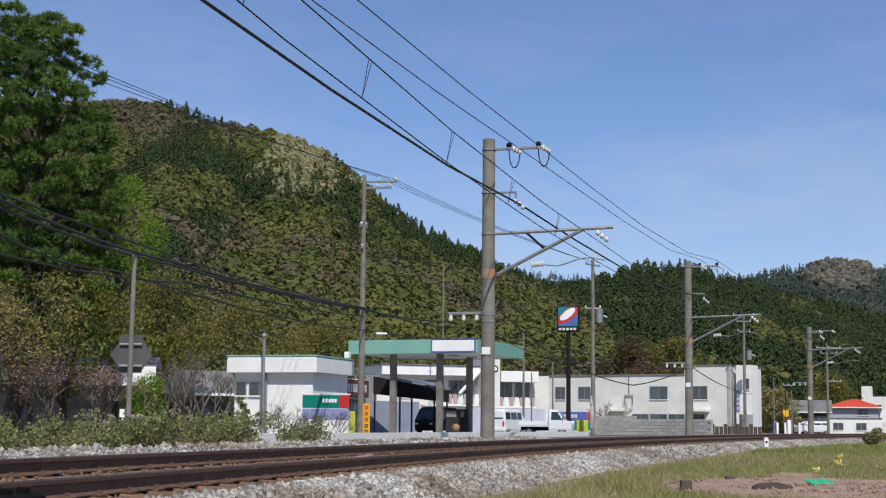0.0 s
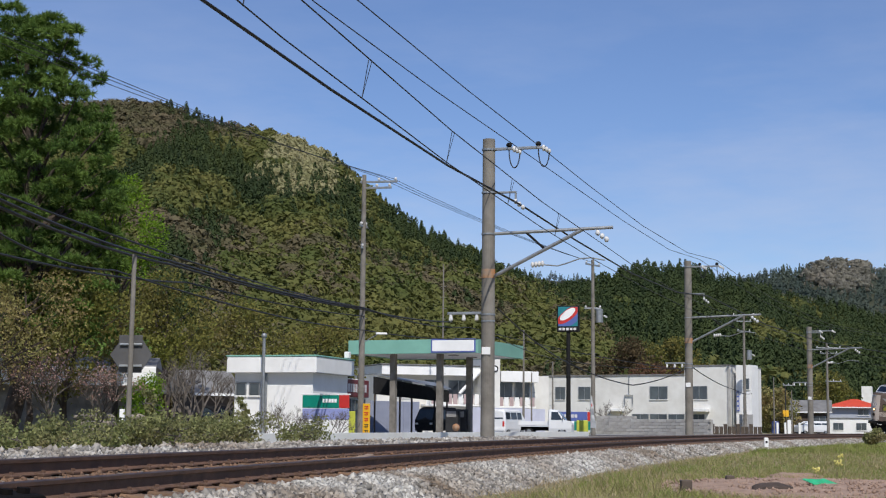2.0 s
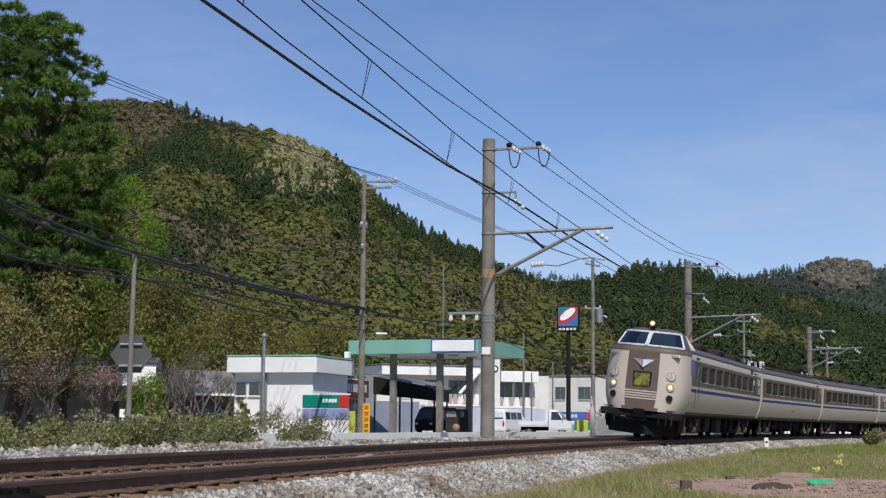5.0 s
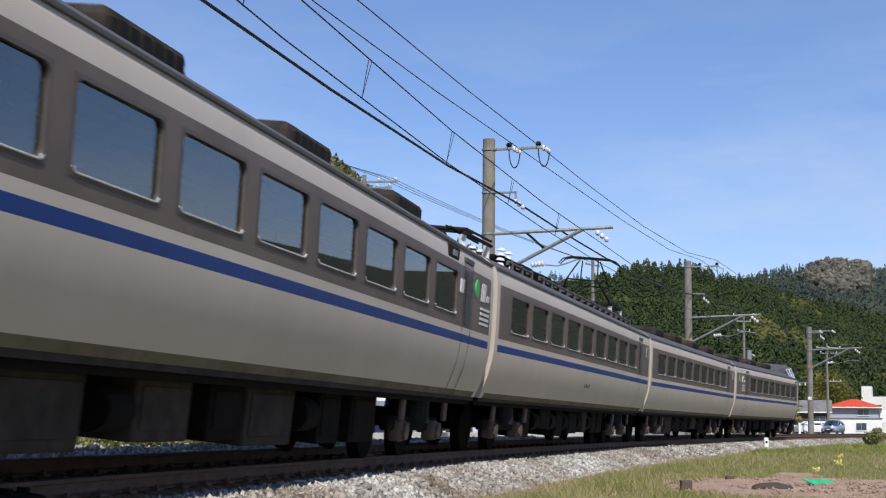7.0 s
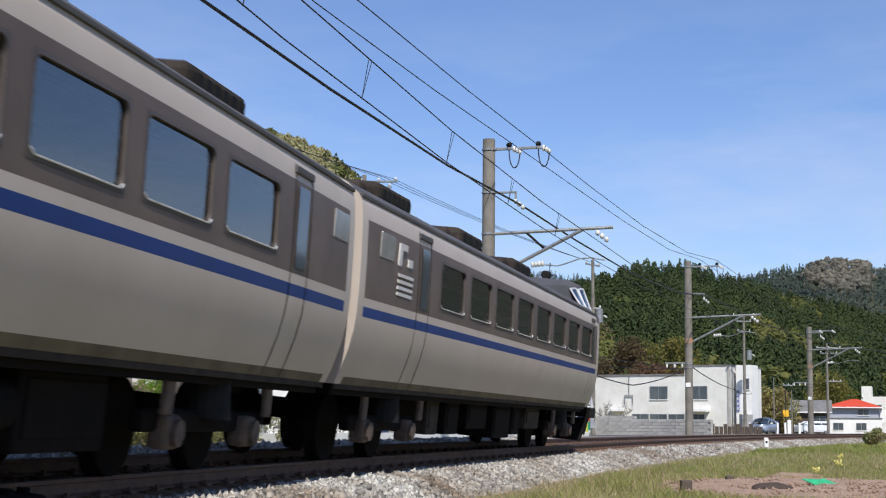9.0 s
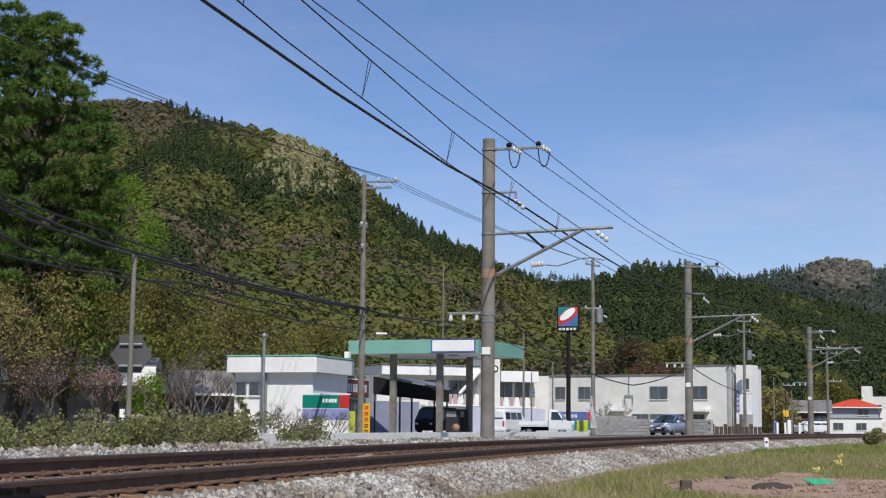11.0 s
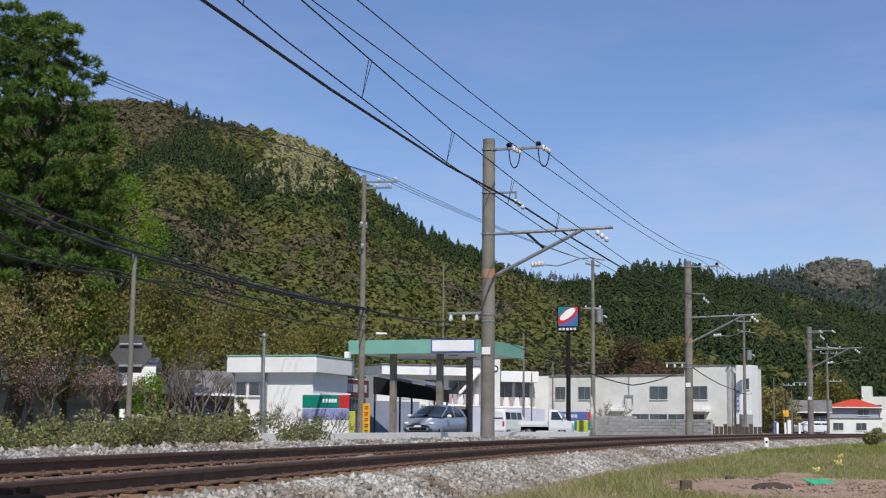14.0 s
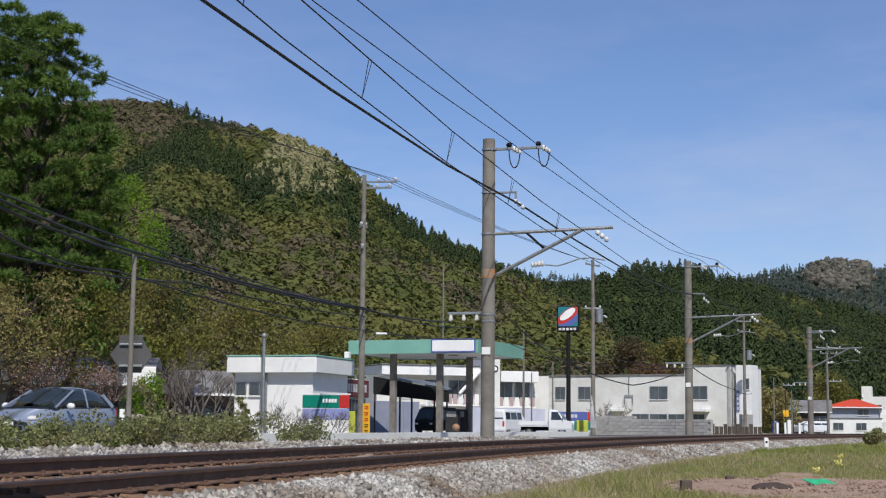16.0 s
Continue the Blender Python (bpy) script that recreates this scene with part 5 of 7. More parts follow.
def board_sign():
    s = empty("roadside_sign", station_frame(-4.30, 70.0, 16.0) @ pose(0, 0, -0.12) @ Matrix.Scale(1.06, 4), "green, red and lavender filling station board on white posts", "sign board")
    slab("green_panel", (0, 0.45, 1.42), (0.10, 2.15, 1.98), M["signgreen"], s)
    slab("red_panel", (0.0, -0.02, 1.42), (0.10, 0.445, 1.98), M["signred"], s)
    slab("blue_panel", (0, -0.02, 0.92), (0.09, 2.15, 1.395), M["signlav"], s, "plain lavender panel")
    slab("frame", (-0.01, -0.08, 1.99), (0.12, 2.22, 2.05), M["white"], s)
    slab("base_panel", (0.02, 0.0, 0.0), (0.08, 2.1, 0.90), M["white"], s, "white lower panel")
    for i in range(5):
        slab("print_mark", (-0.014, 0.55 + i * 0.135, 1.66), (-0.002, 0.655 + i * 0.135, 1.82), M["white"], s, bevel=0)
    b = empty("lime_banner", station_frame(-4.28, 70.2, 18.0) @ Matrix.Scale(1.09, 4), "lime green banner on a stand by the entrance", "banner")
    slab("cloth", (0, -0.28, 0.15), (0.03, 0.28, 1.15), M["lime"], b)
    for k in (0.35, 0.42):
        slab("print_bar", (-0.006, -0.2, k), (-0.002, 0.05, k + 0.03), M["dark"], b, bevel=0)
    part("stand", rodded((0.015, 0, 0), (0.015, 0, 0.2), 0.03), M["steel"], b)
    y = empty("warning_sign", station_frame(-3.53, 71.2, 16.0), "tall yellow road warning sign with red and black lettering", "road sign")
    slab("panel", (-0.02, -0.18, 0.15), (0.03, 0.18, 1.62), M["yellow"], y)
    for i in range(5):
        m = M["signred"] if i < 3 else M["dark"]
        z = 1.42 - i * 0.28
        bm = bmesh.new()
        box(bm, (-0.03, -0.10, z + 0.05), (-0.022, 0.10, z + 0.085))
        box(bm, (-0.03, -0.10, z - 0.06), (-0.022, 0.10, z - 0.03))
        box(bm, (-0.03, -0.02, z - 0.09), (-0.022, 0.02, z + 0.05))
        box(bm, (-0.03, -0.09, z - 0.03), (-0.022, -0.06, z + 0.05))
        part("print_mark", bm, m, y)
    part("post", rodded((0.05, 0, 0), (0.05, 0, 0.5), 0.03), M["steel"], y)


def totem():
    x, y, _ = (8.87, 106.0, 0.99)
    t = empty("totem_sign", station_frame(x, y, 14.0), "tall black pole sign with a white oval on red and teal", "sign pole")
    part("pole", rodded((0, 0, 0), (0, 0, 7.3), 0.17, 0.14, n=14), M["black"], t)
    slab("box", (-0.22, -0.78, 7.25), (0.22, 0.78, 9.08), M["black"], t, bevel=0.04)
    slab("blue_field", (-0.235, -0.70, 7.62), (-0.21, 0.70, 9.0), M["signteal"], t)
    def oval(k, x, dy, dz):
        o2 = bmesh.new()
        pts = []
        for i in range(28):
            a = 2 * math.pi * i / 28
            yy = dy - k * (0.545 * math.cos(a) - 0.117 * math.sin(a))
            zz = dz + k * (0.385 * math.cos(a) + 0.24 * math.sin(a))
            pts.append((x, min(max(yy, -0.69), 0.69), min(max(zz, 7.64), 8.98)))
        o2.faces.new([o2.verts.new(p) for p in pts])
        return o2
    part("violet_stripe", oval(1.75, -0.2385, -0.22, 8.22), M["signblue"], t)
    part("red_field", oval(1.42, -0.242, -0.02, 8.42), M["signred"], t)
    part("oval", oval(0.98, -0.246, 0.02, 8.48), M["white"], t, "tilted white oval")
    for k in range(5):
        slab("print_mark", (-0.236, 0.46 - 0.26 * k, 7.35), (-0.222, 0.64 - 0.26 * k, 7.52), M["logo"], t, bevel=0)


def low_walls():
    def strip(name, label, s0, s1, d, z0, z1, th, m, cat):
        vs, fs = extrude_along([(d - th, 0), (d + th, 0), (d + th, 1), (d - th, 1)], [(lambda q: (Vector((q[0].x, q[0].y, z0)), q[4], Vector((0, 0, z1 - z0))))(rail_at(s)) for s in np.arange(s0, s1, 1.0)])
        n = len(vs)
        fs += [(0, 1, 2, 3), (n - 1, n - 2, n - 3, n - 4)]
        tagged(link(name, vs, fs, m), label, cat, kind="structure")
    strip("low_wall", "low white concrete kerb wall between road and railway", 137.5, 178, -6.3, -0.32, 0.16, 0.12, M["white"], "kerb wall")
    # panel wall behind the pumps
    for a, b, m, lab in (((-5.54, 118.0, -0.17), (-1.77, 122.0, -0.15), M["wallblue"], "grey-blue panel wall behind the forecourt"), ((2.2, 116.0, -0.09), (8.62, 126.0, -0.08), M["wallpale"], "pale lavender panel wall behind the forecourt")):
        A, B = Vector((*a[:2], GZ)), Vector((*b[:2], GZ))
        d = (B - A).normalized()
        w = empty("forecourt_wall", Matrix.Translation(A) @ pose(0, 0, 0, 0, 0, math.degrees(math.atan2(d.y, d.x))), lab, "panel wall", kind="structure")
        L = (B - A).length
        k = max(int(L / 1.6), 1)
        for i in range(k):
            slab("panel", (L * i / k + 0.01, 0, 0), (L * (i + 1) / k - 0.01, 0.08, 2.05 if "pale" in lab else 2.5), m, w, bevel=0.01)


def shed():
    x, y, _ = (-5.05, 112.0, -0.14)
    s = empty("shed", station_frame(x, y, 70.0), "dark open shed with a sloping metal roof", "shed")
    bm = bmesh.new()
    q = [(0, 0, 4.35), (6.2, 0, 3.35), (6.2, 3.2, 3.9), (0, 3.2, 4.6)]
    f = bm.faces.new([bm.verts.new(p) for p in q])
    bmesh.ops.solidify(bm, geom=bm.faces[:], thickness=0.10)
    part("roof", bm, M["tinroof"], s, "pale blue-grey metal roof")
    bm = bmesh.new()
    q = [(0, 0.06, 4.2), (6.0, 0.06, 3.25), (6.0, 0.06, 2.35), (0, 0.06, 2.9)]
    bm.faces.new([bm.verts.new(p) for p in q])
    bmesh.ops.solidify(bm, geom=bm.faces[:], thickness=0.05)
    part("front_panel", bm, M["dark"], s)
    for px in (0.1, 3.0, 5.8):
        part("post", boxed((px, 2.9, 0), (px + 0.12, 3.02, 3.8), 0.01), M["darkwood"], s)
        part("post", boxed((px, 0.1, 0), (px + 0.12, 0.22, 2.9), 0.01), M["darkwood"], s)


def middle_house():
    x, y, _ = (2.4, 132.0, -0.16)
    h = empty("white_house", station_frame(x, y, 70.0), "two-storey white rendered house with balconies and a round-marked tower", "house")
    # long axis runs left to right, its front towards the railway
    slab("wall", (-8.0, 1.4, 0), (8.2, 8, 5.1), M["wall"], h)
    slab("parapet", (-8.0, 0.0, 4.95), (1.0, 8.2, 5.75), M["white"], h, "white parapet band")
    slab("parapet", (3.0, 0.0, 4.5), (6.6, 8.0, 5.45), M["white"], h, "white parapet band")
    slab("roof_cap", (-8.1, -0.1, 5.76), (1.0, 8.2, 5.86), M["greyroof"], h)
    t = slab("tower", (1.0, -0.5, 0), (2.7, 2.2, 6.9), M["wall"], h)
    part("round_mark", rodded((2.2, -0.51, 5.6), (2.2, -0.56, 5.6), 0.3, n=20), M["dark"], t, "dark round mark")
    part("round_mark", rodded((2.2, -0.52, 5.6), (2.2, -0.58, 5.6), 0.18, n=20), M["white"], t)
    b = slab("balcony", (-4.0, 0.1, 2.3), (1.0, 1.4, 2.45), M["white"], h)
    for i in range(10):
        part("slat", boxed((-3.95 + i * 0.5, 0.1, 2.47), (-3.55 + i * 0.5, 0.16, 3.35), 0.01), M["pinkwall"] if i % 3 else M["white"], b)
    b = slab("balcony", (2.8, 0.1, 2.2), (6.4, 1.4, 2.35), M["white"], h)
    for i in range(7):
        part("slat", boxed((2.85 + i * 0.5, 0.1, 2.36), (3.25 + i * 0.5, 0.16, 3.15), 0.01), M["white"] if i % 2 else M["pinkwall"], b)
    for a, b_ in ((-6.5, -4.8), (-3.6, -1.9), (-1.4, 0.4), (3.2, 4.6), (4.9, 6.3)):
        window_unit(h, 1.4, a, b_, 3.0, 4.6, "x", 2, -1)
    for a in (-2.0, 0.2):
        window_unit(h, 1.4, a, a + 1.6, 0.8, 2.0, "x", 2, -1)
    part("drain_pipe", rodded((-0.9, 0.0, 3.4), (0.9, -0.1, 5.3), 0.14, n=10), M["white"], h)


def long_building():
    """Long white two-storey building with a higher end block."""
    ax, ay, _ = (11.04, 164.0, -0.22)
    bx, by, _ = (28.93, 152.5, -0.01)
    ang = math.degrees(math.atan2(by - ay, bx - ax))
    L = math.hypot(bx - ax, by - ay)
    h = empty("white_block", Matrix.Translation((ax, ay, GZ)) @ pose(0, 0, 0, 0, 0, ang), "long white rendered two-storey building with a flat roof", "building")
    s1 = L * 0.775
    slab("wall", (0, 0, 0), (s1, 9, 5.95), M["wall"], h, bevel=0.0)
    slab("roof_edge", (-0.1, -0.1, 5.95), (s1, 9, 6.1), M["greyroof"], h)
    slab("wall", (s1 + 0.003, 0.0, 0), (L, 9.0, 6.85), M["wall"], h, bevel=0.0)
    slab("roof_edge", (s1 - 0.05, -0.08, 6.85), (L + 0.05, 9, 6.98), M["greyroof"], h)
    slab("tower", (L + 0.45, 0.8, 0), (L + 2.1, 2.6, 6.95), M["white"], h, bevel=0.0)
    part("corner_post", boxed((L - 0.12, -0.1, 0), (L + 0.16, 0.14, 6.8), 0.02), M["wallgrey"], h)
    f = L / 329.0
    for p0, p1 in ((985, 1003), (1028, 1050), (1157, 1187), (1228, 1255)):
        window_unit(h, 0, (p0 - 962) * f, (p1 - 962) * f, 3.5, 4.85, "x", 2, -1)
    for p0, p1 in ((1125, 1154), (1157, 1186), (1189, 1216), (1229, 1250)):
        window_unit(h, 0, (p0 - 962) * f, (p1 - 962) * f, 0.9, 2.0, "x", 2, -1)
    for p0, p1 in ((1086, 1112), (1226, 1259)):
        a = slab("door_hood", ((p0 - 962) * f, -1.0, 2.25), ((p1 - 962) * f, -0.003, 2.55), M["white"], h)
    part("pipe_frame", boxed(((1113 - 962) * f, -0.2, 3.9), ((1128 - 962) * f, -0.1, 4.0), 0.02), M["steel"], h)
    for p in (1113, 1127):
        part("pipe", rodded(((p - 962) * f, -0.15, 3.0), ((p - 962) * f, -0.15, 3.95), 0.05), M["steel"], h)
    part("drain_pipe", rodded(((1120 - 962) * f, -0.08, 4.0), ((1120 - 962) * f, -0.08, 5.95), 0.05), M["steel"], h)
    sg = slab("wall_sign", (L + 0.52, 0.70, 2.3), (L + 0.80, 0.79, 4.4), M["signblue"], h, "tall blue vertical sign")
    for k in range(4):
        slab("print_mark", (L + 0.57, 0.68, 2.45 + 0.48 * k), (L + 0.75, 0.698, 2.75 + 0.48 * k), M["logo"], sg, bevel=0)
    window_unit(h, 0.8, L + 1.45, L + 1.85, 4.5, 5.6, "x", 1, -1)
    slab("annex", (L + 1.3, -0.6, 0), (L + 2.2, 0.79, 2.0), M["wallgrey"], h)


def block_walls():
    a, b = Vector((*(13.04, 128.0, -0.19)[:2], GZ)), Vector((*(21.29, 120.0, -0.07)[:2], GZ))
    d = (b - a).normalized()
    L = (b - a).length
    w = empty("retaining_wall", Matrix.Translation(a) @ pose(0, 0, 0, 0, 0, math.degrees(math.atan2(d.y, d.x))), "grey concrete block wall with level courses", "wall", kind="structure")
    slab("core", (0, 0.06, 0), (L, 0.35, 1.25), M["wallgrey"], w)
    first = None
    for r in range(6):
        x = -0.45 * (r % 2)
        while x < L:
            p, q = max(x, 0), min(x + 0.9, L)
            top = 1.62 - 0.022 * p
            if q - p > 0.3 and r * 0.26 + 0.25 < top:
                m = Matrix.Translation((p, 0, r * 0.26)) @ Matrix.Diagonal(((q - p) / 0.9, 1, 1, 1))
                if first is None:
                    first = part("block", boxed((0.012, 0, 0.012), (0.888, 0.3, 0.248), 0.015), M["wallgrey"], w)
                    first.matrix_basis = m
                else:
                    shared("block", first.data, w, m)
            x += 0.9
    f = empty("dark_fence", Matrix.Translation((*(21.65, 122.0, -0.08)[:2], GZ)) @ pose(0, 0, 0, 0, 0, -20), "low dark plank fence beside the building", "fence")
    for i in range(12):
        part("plank", boxed((i * 0.34, 0, 0), (i * 0.34 + 0.3, 0.05, 0.75 + 0.2 * (i % 3 == 0)), 0.01), M["darkwood"], f)
    c = empty("second_sign", Matrix.Translation((*(8.67, 116.0, -0.04)[:2], GZ)) @ pose(0, 0, 0, 0, 0, -16), "blue, red and green board behind the parked truck", "sign board")
    slab("blue_panel", (0, 0, 1.05), (2.5, 0.1, 1.75), M["signblue"], c)
    slab("red_panel", (2.52, 0, 1.05), (3.1, 0.1, 1.75), M["signred"], c)
    slab("green_panel", (0, 0, 0.35), (3.1, 0.1, 1.03), M["signgreen"], c)
    for i in range(5):
        slab("print_mark", (0.45 + i * 0.27, -0.012, 1.3), (0.66 + i * 0.27, -0.002, 1.55), M["logo"], c, bevel=0)
    for k in (0.1, 2.9):
        part("post", boxed((k, 0.02, 0), (k + 0.08, 0.08, 0.4)), M["steel"], c)
    b = empty("lime_stand", Matrix.Translation((*(10.19, 110.0, 0.0)[:2], GZ)) @ pose(0, 0, 0, 0, 0, -14), "lime green cloth stand at the roadside", "banner")
    slab("cloth", (-0.42, 0, 0.1), (0.42, 0.3, 1.1), M["lime"], b, bevel=0.08)
    part("foot", boxed((-0.3, 0.05, 0), (0.3, 0.25, 0.12), 0.02), M["steel"], b)


FLAG = []


def flag_banner():
    g = empty("flag_banner", Matrix.Translation((*(10.21, 104.0, 0.03)[:2], GZ)), "white advertising flag on a slim pole", "flag")
    part("pole", rodded((0, 0, 0), (0, 0, 2.85), 0.02, n=6), M["steel"], g)
    for k in range(5):
        bm = bmesh.new()
        z = 2.75 - 0.44 * k
        w = 0.42
        v = [bm.verts.new(p) for p in ((0.0, 0, z), (w * (0.25 + 0.15 * k), 0.06 * math.sin(k), z), (w * (0.40 + 0.15 * k), 0.06 * math.sin(k + 1), z - 0.44), (0.0, 0, z - 0.44))]
        bm.faces.new(v)
        bmesh.ops.solidify(bm, geom=bm.faces[:], thickness=0.01)
        FLAG.append(part("cloth", bm, M["white"], g))
        if k in (1, 3):
            slab("print_mark", (0.06, -0.03, z - 0.3), (0.13, -0.02, z - 0.1), M["signred"], g, bevel=0)
    return g


# ---- village beyond ----
def gable_house(name, label, x, y, deg, w, d, h, rh, wall, roof, over=0.5, lower=None):
    o = empty(name, Matrix.Translation((x, y, GZ)) @ pose(0, 0, 0, 0, 0, deg), label, "house")
    slab("wall", (-w / 2, 0, 0), (w / 2, d, h), wall, o, bevel=0.0)
    bm = bmesh.new()
    a, b = w / 2 + over, d + over
    if lower:
        pts = [(-a, -over, h), (a, -over, h), (a, b, h), (-a, b, h), (-a * 0.12, d * 0.5, h + rh), (a * 0.12, d * 0.5, h + rh)]
        fs = [(0, 1, 5, 4), (1, 2, 5), (2, 3, 4, 5), (3, 0, 4), (3, 2, 1, 0)]
    else:
        pts = [(-a, -over, h), (a, -over, h), (a, b, h), (-a, b, h), (-a, d * 0.5, h + rh), (a, d * 0.5, h + rh)]
        fs = [(0, 1, 5, 4), (1, 2, 5), (2, 3, 4, 5), (3, 0, 4), (3, 2, 1, 0)]
    vs = [bm.verts.new(p) for p in pts]
    for f in fs:
        bm.faces.new([vs[i] for i in f])
    part("roof", bm, roof, o)
    part("eaves", boxed((-a, -over - 0.05, h - 0.15), (a, -over + 0.05, h), 0.01), M["white"], o)
    return o


def village():
    x, y, _ = (55.68, 205.0, -0.01)
    r = gable_house("red_roofed_house", "two-storey white house with a bright red hipped roof", x, y, -18, 6.6, 6.0, 3.6, 1.1, M["wallgreyblue"], M["redroof"], 0.6, True)
    slab("ground_floor", (-3.7, -0.9, 0), (3.7, -0.003, 2.0), M["white"], r)
    slab("lean_roof", (-3.8, -1.0, 2.0), (3.8, -0.003, 2.15), M["greyroof"], r)
    for a in (-2.6, 0.4):
        window_unit(r, -0.9, a, a + 1.3, 0.5, 1.45, "x", 2, -1)
    window_unit(r, 0, 0.6, 2.0, 2.5, 3.3, "x", 2, -1)
    part("side_stair", boxed((3.4, 0.2, 1.5), (5.0, 1.5, 3.2), 0.05), M["white"], r)
    x, y, _ = (45.88, 190.0, -0.03)
    g = gable_house("timber_house", "dark timber house with a grey tiled roof", x, y, -14, 5.0, 6.0, 2.75, 1.5, M["darkwood"], M["greyroof"], 0.5)
    slab("shop_front", (-2.2, -0.12, 0.2), (0.2, -0.003, 1.3), M["dark"], g)
    window_unit(g, 0, 0.7, 2.2, 1.2, 2.2, "x", 2, -1)
    x, y, _ = (42.28, 186.0, -0.04)
    gable_house("timber_house", "small dark timber shed with a grey roof", x, y, -10, 2.2, 4.0, 1.9, 0.8, M["darkwood"], M["greyroof"], 0.3)
    x, y, _ = (74.97, 260.0, -0.07)
    f = empty("far_block", Matrix.Translation((x, y, GZ)) @ pose(0, 0, 0, 0, 0, -20), "pale flat-roofed block beyond the red roof", "building")
    slab("wall", (-2.8, 0, 0), (9, 8, 6.2), M["wall"], f)
    slab("stair_head", (-2.8, 0.3, 6.2), (-1.2, 4, 8.0), M["wall"], f)
    for a in (-1.0, 1.5, 4.0):
        for z in (0.8, 3.4):
            window_unit(f, 0, a, a + 1.5, z, z + 1.4, "x", 2, -1)
    # white posts, a yellow board, a blue sheet and a parked car by the crossing
    for (x, y, _), b in (((38.74, 175.0, -0.09), 0), ((39.65, 175.0, -0.08), 0), ((40.11, 175.0, -0.08), 1), ((41.28, 175.0, -0.07), 0)):
        o = tagged(part("marker_post", boxed((-0.12 - 0.1 * b, -0.1, 0), (0.12 + 0.1 * b, 0.1, 1.3 + 0.3 * b), 0.03), M["white"]), "white roadside marker post by the crossing", "post", "white posts by the crossing")
        o.matrix_basis = Matrix.Translation((x, y, GZ))
    x, y, _ = (40.4, 178.0, -0.09)
    b = empty("yellow_board", Matrix.Translation((x, y, GZ)), "yellow board on a dark post", "sign")
    part("post", rodded((0, 0, 0), (0, 0, 5.8), 0.07), M["dark"], b)
    part("panel", boxed((-0.35, -0.06, 2.0), (0.35, 0.0, 2.75), 0.02), M["yellow"], b)
    x, y, _ = (40.37, 183.0, -0.11)
    o = tagged(part("blue_sheet", boxed((-0.5, 0, 0.6), (0.4, 0.4, 2.1), 0.12), M["signblue"]), "blue plastic sheet over stacked goods", "sheet")
    o.matrix_basis = Matrix.Translation((x, y, GZ - 0.6))
    # rough stones below the house
    pr = random.Random(77)
    for k in range(48):
        q = (-12.13, 54.0, 0.55)
        bm = bmesh.new()
        blob(bm, (0, 0, 0), pr.uniform(0.10, 0.22), 2, (1.2, 0.9, 0.75))
        for v in bm.verts:
            v.co *= 1 + 0.3 * noise.noise(v.co * 3 + Vector((k, 0, 0)))
        o = tagged(part("boulder", bm, M["bankstone"]), "rough grey-brown boulder in a bank below the house", "boulder", "boulders of the bank")
        o.matrix_basis = Matrix.Translation((q[0] + pr.uniform(-1.2, 1.3), q[1] + (k % 4) * 0.4, GZ + 0.08 + (k % 4) * 0.24)) @ pose(0, 0, 0, pr.uniform(-20, 20), pr.uniform(-20, 20), pr.uniform(0, 360))
    # house behind the trees beside the road
    x, y, _ = (-14.34, 62.0, 0.57)
    h = gable_house("tiled_house", "white-walled house with grey tiled roof behind bushes", x - 1.5, y + 1, 8, 6.4, 5.0, 2.95, 0.5, M["bankstone"], M["greyroof"], 0.7)
    slab("white_band", (-3.9, -0.82, 2.15), (3.9, -0.756, 2.93), M["white"], h, "white band under the eaves")
    x, y, _ = (-13.45, 90.0, 0.71)
    h = gable_house("tiled_house", "old house with a dark sloping roof among bare trees", x, y, 38, 2.4, 3.0, 2.4, 1.4, M["darkwood"], M["greyroof"], 0.6)


# ---- utility poles ----
def utility_pole(x, y, h, label, arms=(), boxes=(), r=0.17, lamp=False):
    o = empty("utility_pole", Matrix.Translation((x, y, GZ)), label, "utility pole", "poles along the road")
    part("pole", rodded((0, 0, 0), (0, 0, h), r, r * 0.62, n=14), M["concrete"], o)
    for z, a, b, deg in arms:
        m = pose(0, 0, z, 0, 0, deg)
        bm = boxed((a, -0.05, -0.05), (b, 0.05, 0.05), 0.01, m=m)
        arm = part("crossarm", bm, M["steel"], o)
        for k in np.linspace(a + 0.1, b - 0.1, 3):
            ib = bmesh.new()
            blob(ib, m @ Vector((float(k), 0, 0.13)), 0.085, 1)
            rod(ib, m @ Vector((float(k), 0, 0)), m @ Vector((float(k), 0, 0.14)), 0.03, n=6)
            part("insulator", ib, M["insul"], arm)
    for z, dx in boxes:
        tb = rodded((dx, 0, z), (dx, 0, z + 0.85), 0.26, n=14)
        t = part("transformer", tb, M["steel"], o, "grey pole transformer")
        part("lid", rodded((dx, 0, z + 0.85), (dx, 0, z + 0.93), 0.28, n=14), M["steel"], t)
        for k in (-0.12, 0.12):
            part("bushing", rodded((dx + 0.3, k, z + 0.5), (dx + 0.55, k, z + 0.35), 0.05, n=8), M["insul"], t)
    for z in np.arange(2.2, h - 1, 0.9):
        part("step_bolt", rodded((-0.25, 0, z), (0.25, 0, z), 0.012, n=5), M["steel"], o)
    if lamp:
        lb = rodded((0, 0, 4.6), (0.9, -0.2, 5.1), 0.025, n=6)
        la = part("lamp_arm", lb, M["steel"], o)
        part("lamp_head", boxed((0.7, -0.3, 5.02), (1.25, -0.1, 5.12), 0.03, m=None), M["white"], la)
    return o


